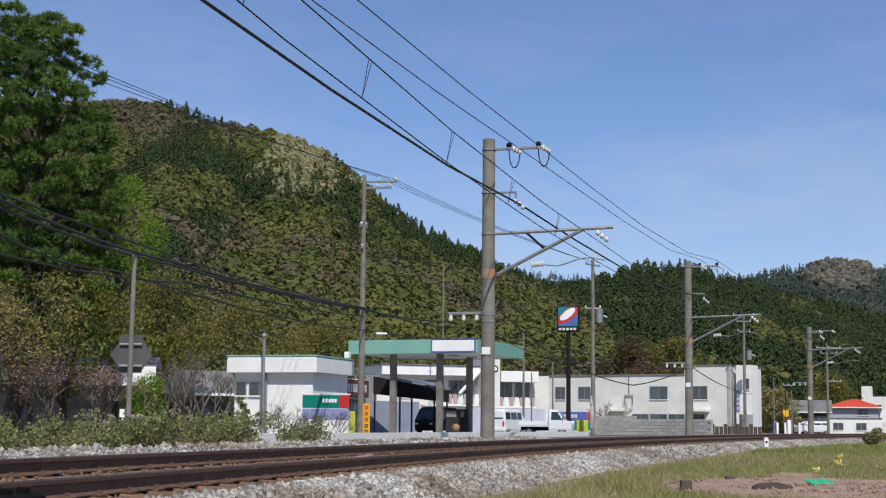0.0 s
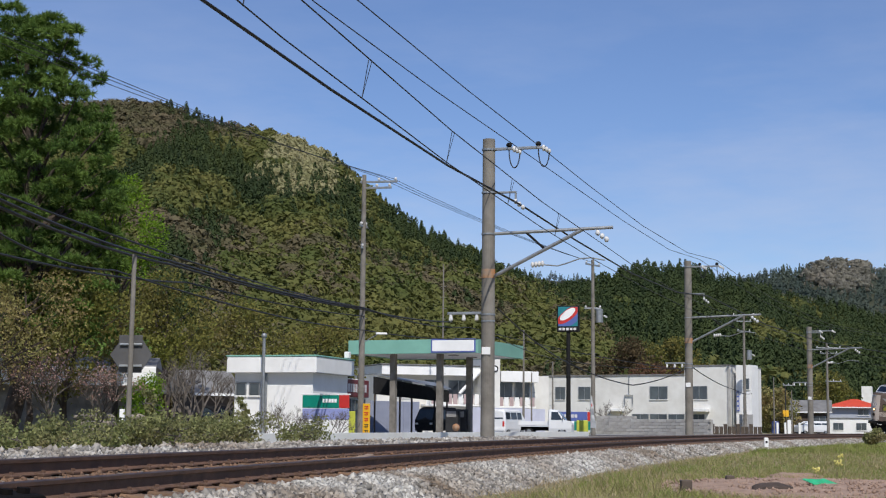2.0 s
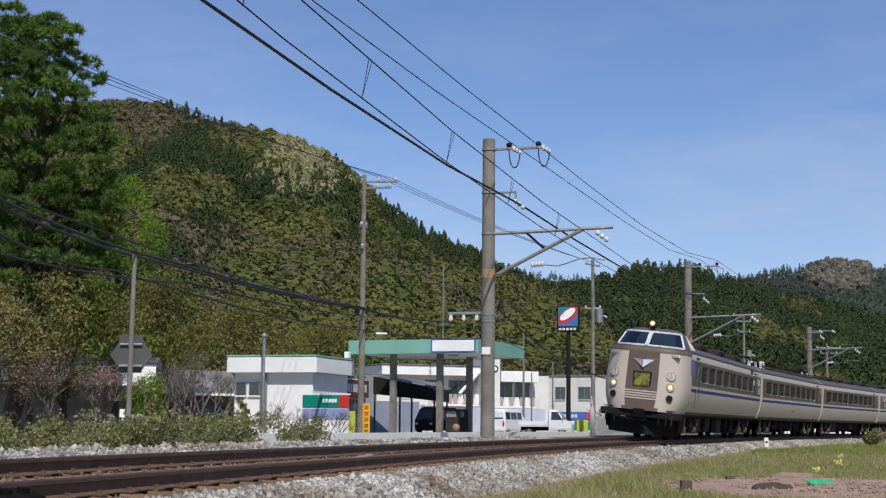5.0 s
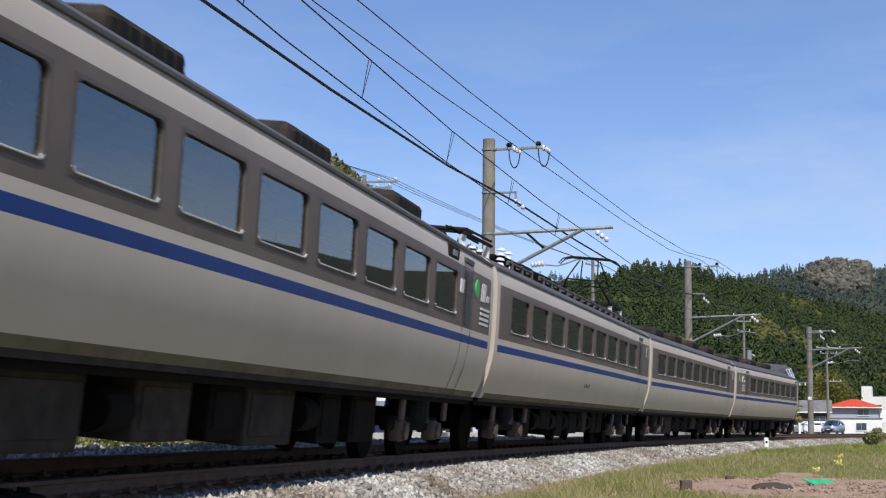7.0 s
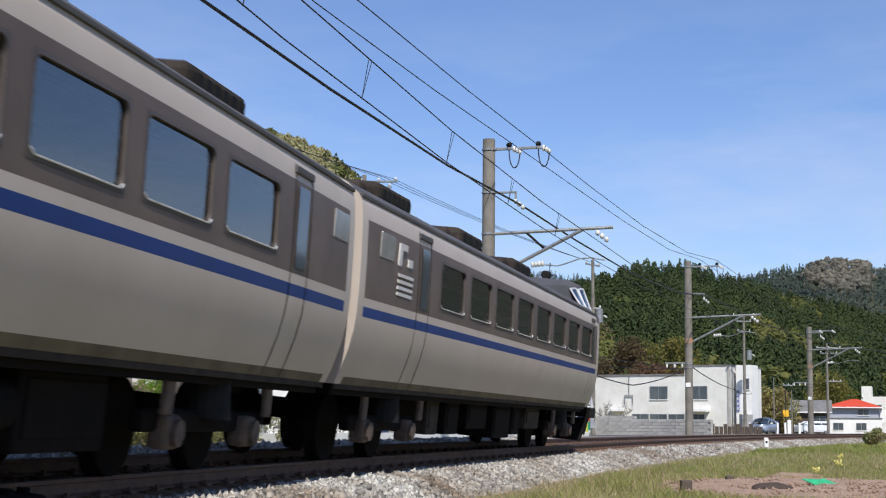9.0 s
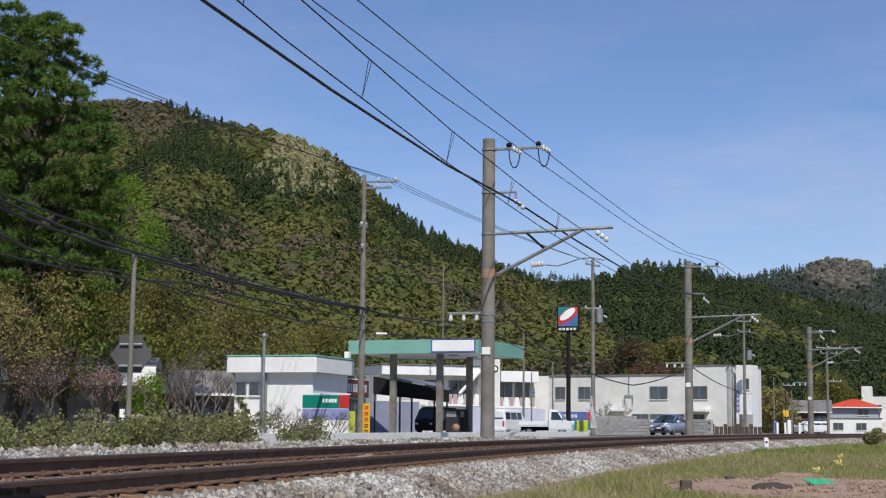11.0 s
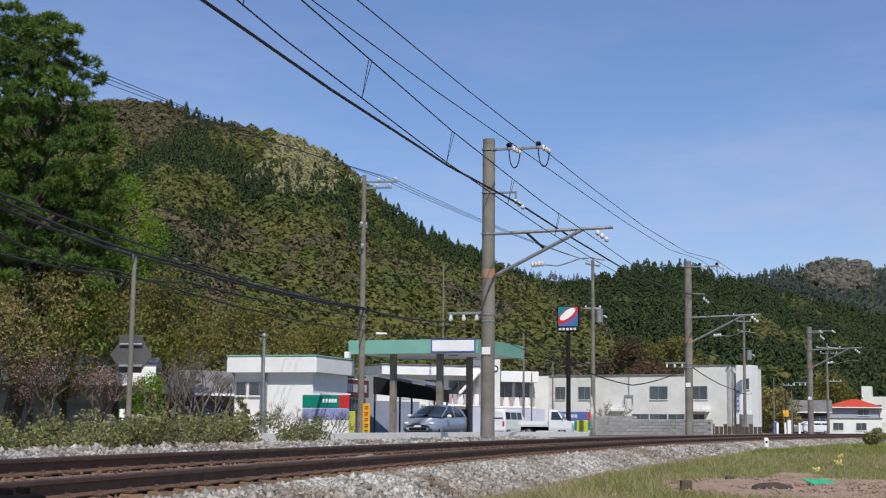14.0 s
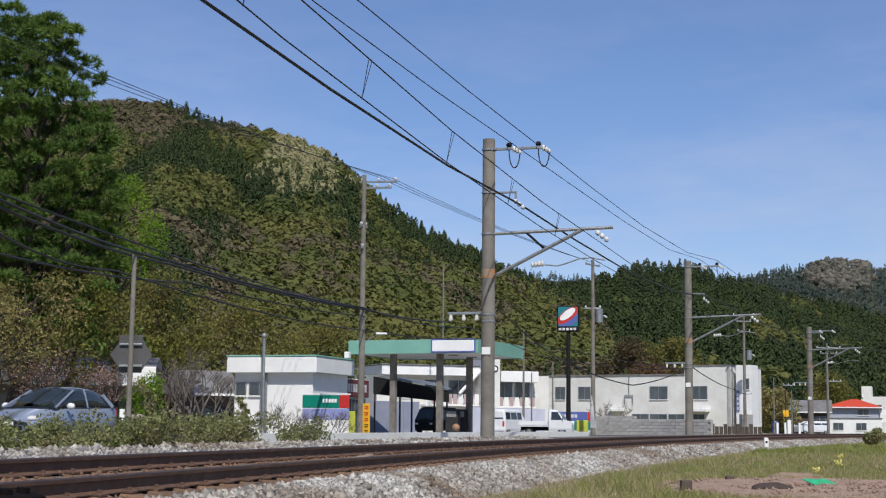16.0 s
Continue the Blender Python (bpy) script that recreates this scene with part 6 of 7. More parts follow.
def build_poles():
    for px, Z, top, label, kw in (
            (645, 74, 310, "tall slim concrete utility pole by the filling station", dict(arms=((12.6, -0.2, 1.7, -12), (12.3, -0.1, 1.4, -12), (9.3, -0.35, 0.35, 80), (10.4, -0.3, 0.3, 60)), lamp=True)),
            (1049, 107, 460, "concrete utility pole with a grey transformer", dict(arms=((12.1, -1.0, 1.0, 55), (9.0, -0.6, 0.6, 0)), boxes=((8.0, 0.45),))),
            (1316, 150, 555, "concrete utility pole with a grey transformer", dict(arms=((11.8, -1.1, 1.1, 0), (11.2, -0.8, 0.8, 10), (10.2, -1.0, 1.0, 40)), boxes=((7.4, 0.5),))),
            (1463, 172, 608, "distant concrete utility pole with crossarms", dict(arms=((9.8, -1.2, 1.6, 0), (9.2, -0.8, 1.2, 0), (6.0, -0.2, 1.6, 0)))),
            (785, 125, 468, "slim antenna pole behind the canopy", dict(r=0.09)),
            (279, 85, 528, "short concrete utility pole among the trees", dict(arms=((6.6, -0.6, 0.5, 0),), r=0.16)),
            (927, 118, 585, "slim pole beside the white house", dict(r=0.1)),
            (941, 112, 660, "slim lamp pole beside the forecourt", dict(r=0.07)),
            (978, 116, 640, "slim pole beside the forecourt", dict(r=0.08)),
            (1369, 170, 668, "slim dark pole beyond the buildings", dict(r=0.09)),
            (1401, 175, 690, "pole with signal fittings by the crossing", dict(arms=((5.6, -1.0, 0.3, 0),), r=0.08))):
        x, y, z = WPOLE[px]
        utility_pole(x, y, z - GZ, label, **kw)
    # traffic sign seen from behind
    x, y, _ = (-8.26, 40.0, 0.25)
    s = empty("road_sign", Matrix.Translation((x, y, GZ)), "grey back of a road sign on a tall post", "road sign")
    part("post", rodded((0, 0, 0), (0.03, 0, 5.1), 0.075, 0.06, n=10), M["concrete"], s)
    bm = bmesh.new()
    pts = [(0.56, 0.0), (0.30, 0.40), (-0.28, 0.40), (-0.56, 0.0), (-0.28, -0.40), (0.30, -0.40)]
    fc = bm.faces.new([bm.verts.new((a, 0.12, 2.42 + b)) for a, b in pts])
    ex = bmesh.ops.extrude_face_region(bm, geom=[fc])
    bmesh.ops.translate(bm, vec=(0, 0.02, 0), verts=[g for g in ex["geom"] if isinstance(g, bmesh.types.BMVert)])
    part("plate", bm, M["signback"], s, "plain grey back of the plate")
    part("plate", boxed((-0.34, 0.17, 1.95), (0.28, 0.19, 2.95), 0.005), M["signback"], s, "plain grey back of a second plate")
    part("bracket", boxed((-0.3, 0.05, 2.67), (0.3, 0.10, 2.73), 0.01), M["steel"], s)
    part("bracket", boxed((-0.3, 0.05, 2.10), (0.3, 0.10, 2.16), 0.01), M["steel"], s)
    d = tagged(part("delineator", boxed((-0.06, -0.04, 0), (0.06, 0.04, 0.95), 0.02), M["white"]), "white roadside delineator post with a dark cap", "post")
    d.matrix_basis = Matrix.Translation((*(-7.58, 36.0, 0.24)[:2], GZ))


def build_cables():
    # three thin wires on the pole tops, from beside the field to the hills
    for k, _ in enumerate(WA):
        wire([WA[k], WB[k], WC[k]], 0.013, "power_line", "thin black power line on the tall poles", sag=0.25)
    for k in range(len(WL) - 1):
        wire(WL[k], 0.042 if k in (1, 2) else 0.028, "telephone_cable", "thick black sagging telephone cable", sag=WS[k])


def materials_more():
    M["housepane"] = mat("house_window_glass", (0.10, 0.12, 0.13), (0.06, 0.07, 0.08), 0.06, 0.6)
    M["signlav"] = mat("lavender_panel", (0.27, 0.30, 0.55), (0.24, 0.27, 0.50), 0.5, 2.0)
    M["signteal"] = mat("teal_panel", (0.02, 0.20, 0.22), (0.02, 0.17, 0.20), 0.4, 2.0)
    M["signback"] = mat("grey_sign_back", (0.085, 0.082, 0.08), (0.065, 0.062, 0.06), 0.6, 2.0)
    M["wallblue"] = mat("grey_blue_panel", (0.30, 0.32, 0.40), (0.25, 0.27, 0.34), 0.7, 0.8)
    M["wallpale"] = mat("lavender_white_panel", (0.66, 0.66, 0.74), (0.58, 0.58, 0.66), 0.7, 0.8)
    M["wallgreyblue"] = mat("grey_blue_siding", (0.38, 0.40, 0.44), (0.33, 0.35, 0.39), 0.7, 0.8)
    M["tinroof"] = mat("pale_tin_roof", (0.34, 0.37, 0.42), (0.26, 0.28, 0.32), 0.45, 1.5)
    # Budding wood of the far hill, paled in its colour to imitate haze.
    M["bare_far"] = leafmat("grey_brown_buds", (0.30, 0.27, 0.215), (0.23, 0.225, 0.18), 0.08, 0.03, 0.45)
    M["bankstone"] = mat("brown_grey_boulder", (0.33, 0.285, 0.23), (0.20, 0.165, 0.13), 0.9, 2.0, 0.5)
    M["pinkwall"] = mat("pinkish_board", (0.45, 0.34, 0.33), (0.38, 0.28, 0.27), 0.8, 2.0)


materials_more()
# ends of the wires and heads of the poles
WA, WB, WC = [(-13.9, 40.0, 11.75), (-13.9, 40.0, 11.55), (-13.9, 40.0, 11.30)], [(-3.37, 74.0, 12.67), (-2.95, 74.0, 12.62), (-2.53, 74.0, 12.56)], [(10.33, 107.0, 12.15), (10.58, 107.0, 12.07), (10.82, 107.0, 12.0)]
WL = [[(-9.38, 30.0, 5.11), (-3.84, 74.0, 6.11), (1.68, 95.0, 6.54), (22.66, 140.0, 5.7)], [(-9.38, 30.0, 5.03), (-8.39, 46.0, 5.33), (-3.84, 74.0, 6.08)], [(-9.37, 30.0, 4.86), (-8.38, 46.0, 5.23), (-3.84, 74.0, 6.02), (0.59, 92.0, 6.68)], [(-9.35, 30.0, 4.4), (-8.79, 40.0, 4.43), (-3.82, 74.0, 5.0), (3.65, 100.0, 6.2), (10.22, 120.0, 5.53), (21.85, 135.0, 5.66)], [(-9.32, 30.0, 3.83), (-8.19, 48.0, 4.86), (-3.83, 74.0, 5.69)], [(1.82, 50.0, 4.29), (5.38, 66.0, 3.22), (9.34, 74.0, 2.43), (12.94, 79.0, 3.54)], [(13.08, 79.0, 3.54), (21.28, 110.0, 3.16), (30.69, 150.0, 3.79)], [(13.08, 79.0, 3.39), (18.97, 100.0, 2.53), (25.36, 110.0, 1.89)]]
WS = [0.3, 0.15, 0.15, 0.25, 0.15, 0.15, 0.15, 0.15]
WPOLE = {645: (-3.94, 74.0, 12.72), 1049: (10.7, 107.0, 12.24), 1316: (30.02, 150.0, 11.75), 1463: (43.85, 172.0, 10.08), 785: (0.06, 125.0, 13.74), 279: (-16.11, 85.0, 7.4), 927: (6.38, 118.0, 7.84), 941: (6.65, 112.0, 4.33), 978: (8.5, 116.0, 5.35), 1369: (37.29, 170.0, 6.1), 1401: (40.45, 175.0, 4.85)}


# ---- plants ----
def leaf_tris(C, size, rng, stretch=1.0, normals=None):
    """Small triangles at the points C."""
    n = len(C)
    a = rng.normal(size=(n, 3)) if normals is None else normals + rng.normal(scale=0.5, size=(n, 3))
    a /= np.linalg.norm(a, axis=1)[:, None] + 1e-9
    b = np.cross(a, rng.normal(size=(n, 3)))
    b /= np.linalg.norm(b, axis=1)[:, None] + 1e-9
    c = np.cross(a, b)
    s = (size * rng.uniform(0.6, 1.3, n))[:, None]
    V = np.stack([C + b * s * stretch, C - b * s * stretch * 0.6 + c * s * 0.7, C - b * s * stretch * 0.6 - c * s * 0.7], 1)
    return V.reshape(-1, 3)


def grow_wood(bm, base, top, r, limbs, rng, bend=0.25):
    """Tapered, bent trunk with limbs reaching to the given points."""
    base, top = Vector(base), Vector(top)
    pts = [base.lerp(top, i / 6) + Vector((rng.uniform(-bend, bend), rng.uniform(-bend, bend), 0)) * (0 if i in (0,) else 1) for i in range(7)]
    for i in range(6):
        rod(bm, pts[i], pts[i + 1], r * (1 - i / 7.5), r * (1 - (i + 1) / 7.5), n=8)
    for q in limbs:
        q = Vector(q)
        f = min(max((q.z - base.z) / max(top.z - base.z, 0.1) - 0.18, 0.12), 0.92)
        k = min(int(f * 6), 5)
        st = pts[k].lerp(pts[k + 1], f * 6 - k)
        mid = st.lerp(q, 0.5) + Vector((rng.uniform(-0.2, 0.2), rng.uniform(-0.2, 0.2), -0.1))
        rr = r * (1 - f) * 0.45 + 0.015
        rod(bm, st, mid, rr, rr * 0.7, n=6)
        rod(bm, mid, q, rr * 0.7, rr * 0.25, n=5)


def tree(name, label, x, y, h, lumps, leaf, size, count, r=0.15, category="tree", seed=1, hollow=0.55, z0=None, wood="bark"):
    """lumps: (dx, dy, z, radius) clumps of the crown."""
    rng = np.random.default_rng(seed)
    pr = random.Random(seed)
    g = GZ if z0 is None else z0
    o = empty(name, Matrix.Translation((x, y, g)), label, category)
    bm = bmesh.new()
    grow_wood(bm, (0, 0, 0), (0.1, 0, h * 0.93), r, [(l[0], l[1], l[2]) for l in lumps], pr)
    part("trunk", bm, M[wood], o)
    C = []
    tot = sum(l[3] ** 2 for l in lumps)
    for l in lumps:
        n = int(count * l[3] ** 2 / tot)
        d = rng.normal(size=(n, 3))
        d /= np.linalg.norm(d, axis=1)[:, None]
        rad = l[3] * (hollow + (1 - hollow) * rng.uniform(0, 1, n) ** 0.5) * (1 + 0.25 * np.sin(d[:, 0] * 6 + l[0] * 5) * np.sin(d[:, 1] * 7 + d[:, 2] * 5))
        C.append(d * rad[:, None] * np.array([1, 1, 0.8]) + np.array(l[:3]))
    C = np.concatenate(C)
    V = leaf_tris(C, np.full(len(C), size), rng)
    cr = mesh_np("crown", V, np.arange(len(V)).reshape(-1, 3), M[leaf])
    cr.parent = o
    return o


def lumps_for(rng, w, z0, z1, n, r):
    out = []
    for _ in range(n):
        f = rng.uniform(0, 1)
        k = math.sin(math.pi * (0.15 + 0.75 * f)) * w
        a = rng.uniform(0, 6.283)
        q = math.sqrt(rng.uniform(0, 1)) * k
        out.append((q * math.cos(a), q * math.sin(a), z0 + (z1 - z0) * f, r * rng.uniform(0.7, 1.25)))
    return out


def pine():
    rng = np.random.default_rng(5)
    pr = random.Random(5)
    x, y = -15.7, 56.0
    o = empty("pine_tree", Matrix.Translation((x, y, GZ)) @ Matrix.Scale(1.25, 4), "tall dark green pine with tufted needles and a bare trunk", "pine tree")
    clumps = []
    z = 3.0
    while z < 12.6:
        w = float(np.interp(z, [3.0, 4.5, 8.0, 9.6, 11.0, 12.0, 12.6], [2.7, 3.1, 3.1, 2.7, 2.1, 1.5, 0.8])) * pr.uniform(0.86, 1.1)
        a0 = pr.uniform(0, 6.283)
        for k in range(int(6 + 4.6 * w)):
            a = a0 + 2.4 * k + pr.uniform(-0.3, 0.3)
            q = w * math.sqrt((k + 0.8) / (6 + 4.6 * w))
            clumps.append((q * math.cos(a) + 0.15 * math.sin(z), q * math.sin(a), z + 0.10 * q + pr.uniform(-0.16, 0.16), pr.uniform(0.36, 0.62)))
        z += pr.uniform(0.52, 0.78)
    bm = bmesh.new()
    grow_wood(bm, (-0.3, 0, 0), (0.1, 0, 12.0), 0.30, [c[:3] for c in clumps[::4]], pr, 0.35)
    part("trunk", bm, M["bark"], o)
    V = []
    for cx, cy, cz, r in clumps:
        for _ in range(16):
            d = rng.normal(size=3)
            d /= np.linalg.norm(d)
            d[2] = abs(d[2]) * 0.55 - 0.1
            c = np.array([cx, cy, cz]) + d * r * rng.uniform(0.4, 1.0)
            n = 42
            e = rng.normal(size=(n, 3)) + np.array([d[0] * 0.5, d[1] * 0.5, 0.75])
            e /= np.linalg.norm(e, axis=1)[:, None]
            sd = np.cross(e, rng.normal(size=(n, 3)))
            sd /= np.linalg.norm(sd, axis=1)[:, None] + 1e-9
            ln = rng.uniform(0.15, 0.27, (n, 1))
            w = 0.020
            V.append(np.stack([c + e * ln, c + sd * w, c - sd * w], 1).reshape(-1, 3))
    V = np.concatenate(V)
    cr = mesh_np("crown", V, np.arange(len(V)).reshape(-1, 3), M["needle"])
    cr.parent = o


def bare_tree(name, label, x, y, h, spread, seed, leaf=None, depth=5, z0=None, r0=None, category="bare tree"):
    """Leafless branching tree; leaf adds a sparse scatter of buds."""
    pr = random.Random(seed)
    o = empty(name, Matrix.Translation((x, y, GZ if z0 is None else z0)), label, category)
    V, F, tips = [], [], []
    def seg(a, b, ra, rb):
        d = (b - a).normalized()
        s1 = d.orthogonal().normalized()
        s2 = d.cross(s1)
        k = len(V)
        for p, r in ((a, ra), (b, rb)):
            for i in range(4):
                t = i * math.pi / 2
                V.append(p + s1 * r * math.cos(t) + s2 * r * math.sin(t))
        for i in range(4):
            j = (i + 1) % 4
            F.append((k + i, k + j, k + 4 + j, k + 4 + i))
    def branch(p, d, ln, r, lev):
        q = p + d * ln
        seg(p, q, r, r * 0.7)
        tips.append(q)
        if lev == 0:
            return
        for _ in range(pr.choice((2, 3, 3))):
            e = (d + Vector((pr.uniform(-1, 1), pr.uniform(-1, 1), pr.uniform(-0.35, 0.6))) * spread).normalized()
            branch(p.lerp(q, pr.uniform(0.6, 1.0)), e, ln * pr.uniform(0.6, 0.85), r * 0.62, lev - 1)
    stems = pr.choice((2, 3))
    for _ in range(stems):
        branch(Vector((pr.uniform(-0.15, 0.15), pr.uniform(-0.15, 0.15), 0)), Vector((pr.uniform(-0.4, 0.4), pr.uniform(-0.4, 0.4), 1)).normalized(), h * 0.34, r0 or h * 0.018, depth)
    me = link("branch_crown", V, F, M["twig"], o)
    if leaf:
        rng = np.random.default_rng(seed)
        C = np.array([tuple(t) for t in tips])
        C = np.concatenate([C + rng.normal(scale=0.10, size=C.shape) for _ in range(leaf[1])])
        Vv = leaf_tris(C, np.full(len(C), leaf[2]), rng)
        cr = mesh_np("bud_cover", Vv, np.arange(len(Vv)).reshape(-1, 3), M[leaf[0]])
        cr.parent = o
    return o


def roadside_plants():
    pr = random.Random(9)
    pine()
    # tree with fresh leaves behind the pine, and the trees round the house
    def T(name, label, p, w, z0, z1, n, r, leaf, size, count, seed, h=None, tr=0.14):
        tree(name, label, p[0], p[1], h or z1 * 0.95, lumps_for(random.Random(seed), w, z0, z1, n, r), leaf, size, count, tr, "tree", seed)
    T("broadleaf_tree", "tall tree with bright fresh green leaves", (-13.0, 60.0, 0.58), 1.45, 6.6, 10.4, 26, 0.62, "bright", 0.06, 9000, 21)
    T("broadleaf_tree", "tree with dark olive leaves beside the pine", (-13.79, 56.0, 0.54), 2.6, 2.0, 6.0, 26, 0.9, "olive", 0.08, 8000, 22)
    T("broadleaf_tree", "spreading tree with reddish-olive young leaves", (-14.53, 53.0, 0.52), 2.3, 3.2, 5.7, 34, 0.60, "redolive", 0.055, 4200, 23)
    T("broadleaf_tree", "spreading tree with reddish-olive young leaves", (-15.22, 51.0, 0.51), 2.2, 1.0, 5.4, 26, 0.7, "redolive", 0.055, 3400, 24)
    T("broadleaf_tree", "yellow-green spring tree behind the roadside", (-15.37, 84.0, 0.67), 2.6, 4.0, 9.0, 26, 1.1, "olive", 0.10, 7500, 25)
    T("broadleaf_tree", "yellow-green spring tree behind the roadside", (-13.22, 104.0, 0.78), 3.6, 2.5, 8.5, 30, 1.3, "olive", 0.12, 8000, 26)
    T("broadleaf_tree", "small bright green bush tree beside the house", (-11.87, 60.0, 0.58), 1.0, 0.3, 2.2, 14, 0.5, "bright", 0.05, 5000, 27, tr=0.06)
    T("broadleaf_tree", "yellow-green spring tree behind the kiosk", (-9.73, 118.0, 0.88), 4.0, 2.0, 8.0, 30, 1.4, "olive", 0.13, 8000, 28)
    T("broadleaf_tree", "dark green tree behind the house", (-17.63, 75.0, 0.6), 3.0, 1.5, 7.5, 26, 1.1, "needle", 0.11, 8000, 29)
    T("broadleaf_tree", "dark tree behind the pine", (-19.58, 70.0, 0.56), 3.6, 1.5, 10, 26, 1.3, "needle", 0.12, 8000, 30)
    T("broadleaf_tree", "round brown budding tree behind the white block", (24.63, 200.0, 1.59), 4.6, 3.0, 11.2, 30, 1.7, "budbrown", 0.2, 7500, 31)
    T("broadleaf_tree", "round yellow-green tree behind the white block", (30.82, 205.0, 1.67), 4.8, 3.0, 12.0, 30, 1.8, "olive", 0.2, 7500, 32)
    T("broadleaf_tree", "low reddish budding trees behind the white block", (26.52, 188.0, 1.55), 5.0, 3.0, 8.0, 24, 1.4, "redbud", 0.2, 6000, 33)
    T("broadleaf_tree", "yellow-green tree beyond the crossing", (61.57, 240.0, 2.11), 3.6, 2.0, 8.5, 24, 1.5, "olive", 0.2, 6000, 34)
    T("broadleaf_tree", "bushy olive tree beside the white block", (40.22, 185.0, 1.65), 3.2, 0.5, 5.0, 22, 1.2, "redolive", 0.16, 6000, 35)
    T("broadleaf_tree", "bushy olive tree beside the crossing", (40.88, 200.0, 1.73), 3.0, 0.5, 6.0, 22, 1.2, "olive", 0.16, 5000, 36)
    for k, (p, h, sd) in enumerate((((-11.7, 72.0, 0.64), 4.6, 41), ((-13.46, 78.0, 0.65), 4.2, 42), ((-11.81, 80.0, 0.68), 4.0, 43), ((14.93, 132.0, -0.05), 3.6, 44), ((-13.44, 53.0, 0.53), 3.4, 45), ((-12.39, 54.0, 0.55), 3.0, 46))):
        bare_tree("bare_tree", "leafless grey-brown branching tree" if k < 4 else "low tree with pinkish blossom", p[0], p[1], h, 0.75, sd, None if k < 4 else ("blossom", 3, 0.035), 5)
    # bare scrub in front of the kiosk
    for k in range(7):
        p = ((-5.15, 46.0, -0.07), (-4.62, 45.0, -0.06), (-4.3, 47.0, -0.07), (-3.78, 46.0, -0.06), (-3.41, 48.0, -0.08), (-2.95, 47.0, -0.06), (-4.85, 50.0, -0.11))[k]
        bare_tree("bare_shrub", "leafless thorny shrub by the roadside", p[0], p[1], 1.5 - 0.1 * (k % 3), 0.8, 60 + k, None, 4, -0.3, 0.018, "shrub")
    # leafy shrubs along the track
    for k in range(30):
        s = 124.0 + k * 0.5 + pr.uniform(-0.3, 0.3)
        d = pr.uniform(-6.2, -3.7)
        q = by_rail(s, d)
        h = pr.uniform(0.45, 0.85)
        ls = [(pr.uniform(-0.5, 0.5), pr.uniform(-0.5, 0.5), pr.uniform(0.15, h), pr.uniform(0.18, 0.34)) for _ in range(9)]
        o = tree("shrub", "leafy green-brown shrub at the edge of the ballast", q.x, q.y, h, ls, "shrub", 0.034, 1250, 0.02, "shrub", 100 + k, 0.3, -0.32, "twig")
        tagged(o, group="shrubs along the track")
    T("shrub", "dark rounded bush in the field beside the line", (21.25, 75.0, -0.44), 0.8, 0.1, 0.55, 10, 0.3, "shrub", 0.06, 2200, 71, tr=0.03)
    # upright leafy sprouts among them
    for p in ((-5.46, 42.0, 0.47), (-6.18, 32.0, 0.4)):
        ls = [(pr.uniform(-0.12, 0.12), pr.uniform(-0.12, 0.12), 0.2 + 0.14 * i, 0.13) for i in range(9)]
        tree("shrub", "upright dark leafy sprout among the shrubs", p[0], p[1], 1.4, ls, "shrub", 0.05, 700, 0.015, "shrub", int(p[0] * 10) + 900, 0.2, -0.3, "twig")


def grasses():
    rng = np.random.default_rng(8)
    def blades(name, label, n, y0, y1, mname, h0, h1, w, dmin, dmax, far=False, lean=0.5, patch=None):
        V = []
        got = 0
        while got < n:
            y = y0 + (y1 - y0) * rng.uniform() ** 1.4
            x = y * rng.uniform(-0.32, 0.32)
            d = lateral(x, y)
            if not dmin < d < dmax:
                continue
            v = noise.noise((x * 0.5, y * 0.25, 3.0))
            if patch is not None and (v > 0.12) == patch:
                continue
            if (x - 6.6) ** 2 / 9.5 + (y - 24.5) ** 2 / 23 < rng.uniform(0.75, 1.0):
                continue
            z = ground_z(x, y) - 0.02
            if 0 < d < 2.9:
                z = max(z, -0.25 - (d - 1.55) * 0.367 - d * math.sin(CANT))
            for _ in range(rng.integers(3, 7)):
                px, py = x + rng.normal(scale=0.05), y + rng.normal(scale=0.05)
                h = rng.uniform(h0, h1) * (1 + 0.6 * v)
                a = rng.uniform(0, 6.283)
                l = rng.normal(scale=lean, size=2) * h
                ww = w * rng.uniform(0.7, 1.3) * (1 + y * 0.012)
                V.append(((px - math.cos(a) * ww, py - math.sin(a) * ww, z), (px + math.cos(a) * ww, py + math.sin(a) * ww, z), (px + l[0], py + l[1], z + h)))
                got += 1
        V = np.array(V).reshape(-1, 3)
        tagged(mesh_np(name, V, np.arange(len(V)).reshape(-1, 3), M[mname]), label, "grass", kind="stuff")
    blades("grass", "green spring grass on the field", 42000, 13, 75, "grass", 0.06, 0.19, 0.006, 2.75, 25)
    blades("grass", "green grass farther along the line", 14000, 60, 125, "grass", 0.08, 0.22, 0.010, 2.7, 22)
    blades("dry_grass", "straw-coloured dry grass at the foot of the ballast", 24000, 13, 70, "drygrass", 0.06, 0.22, 0.005, 2.2, 9, lean=0.7)
    blades("dry_grass", "dry stalks beside the road", 9000, 22, 60, "drygrass", 0.10, 0.35, 0.005, -7.5, -3.0, lean=0.6)


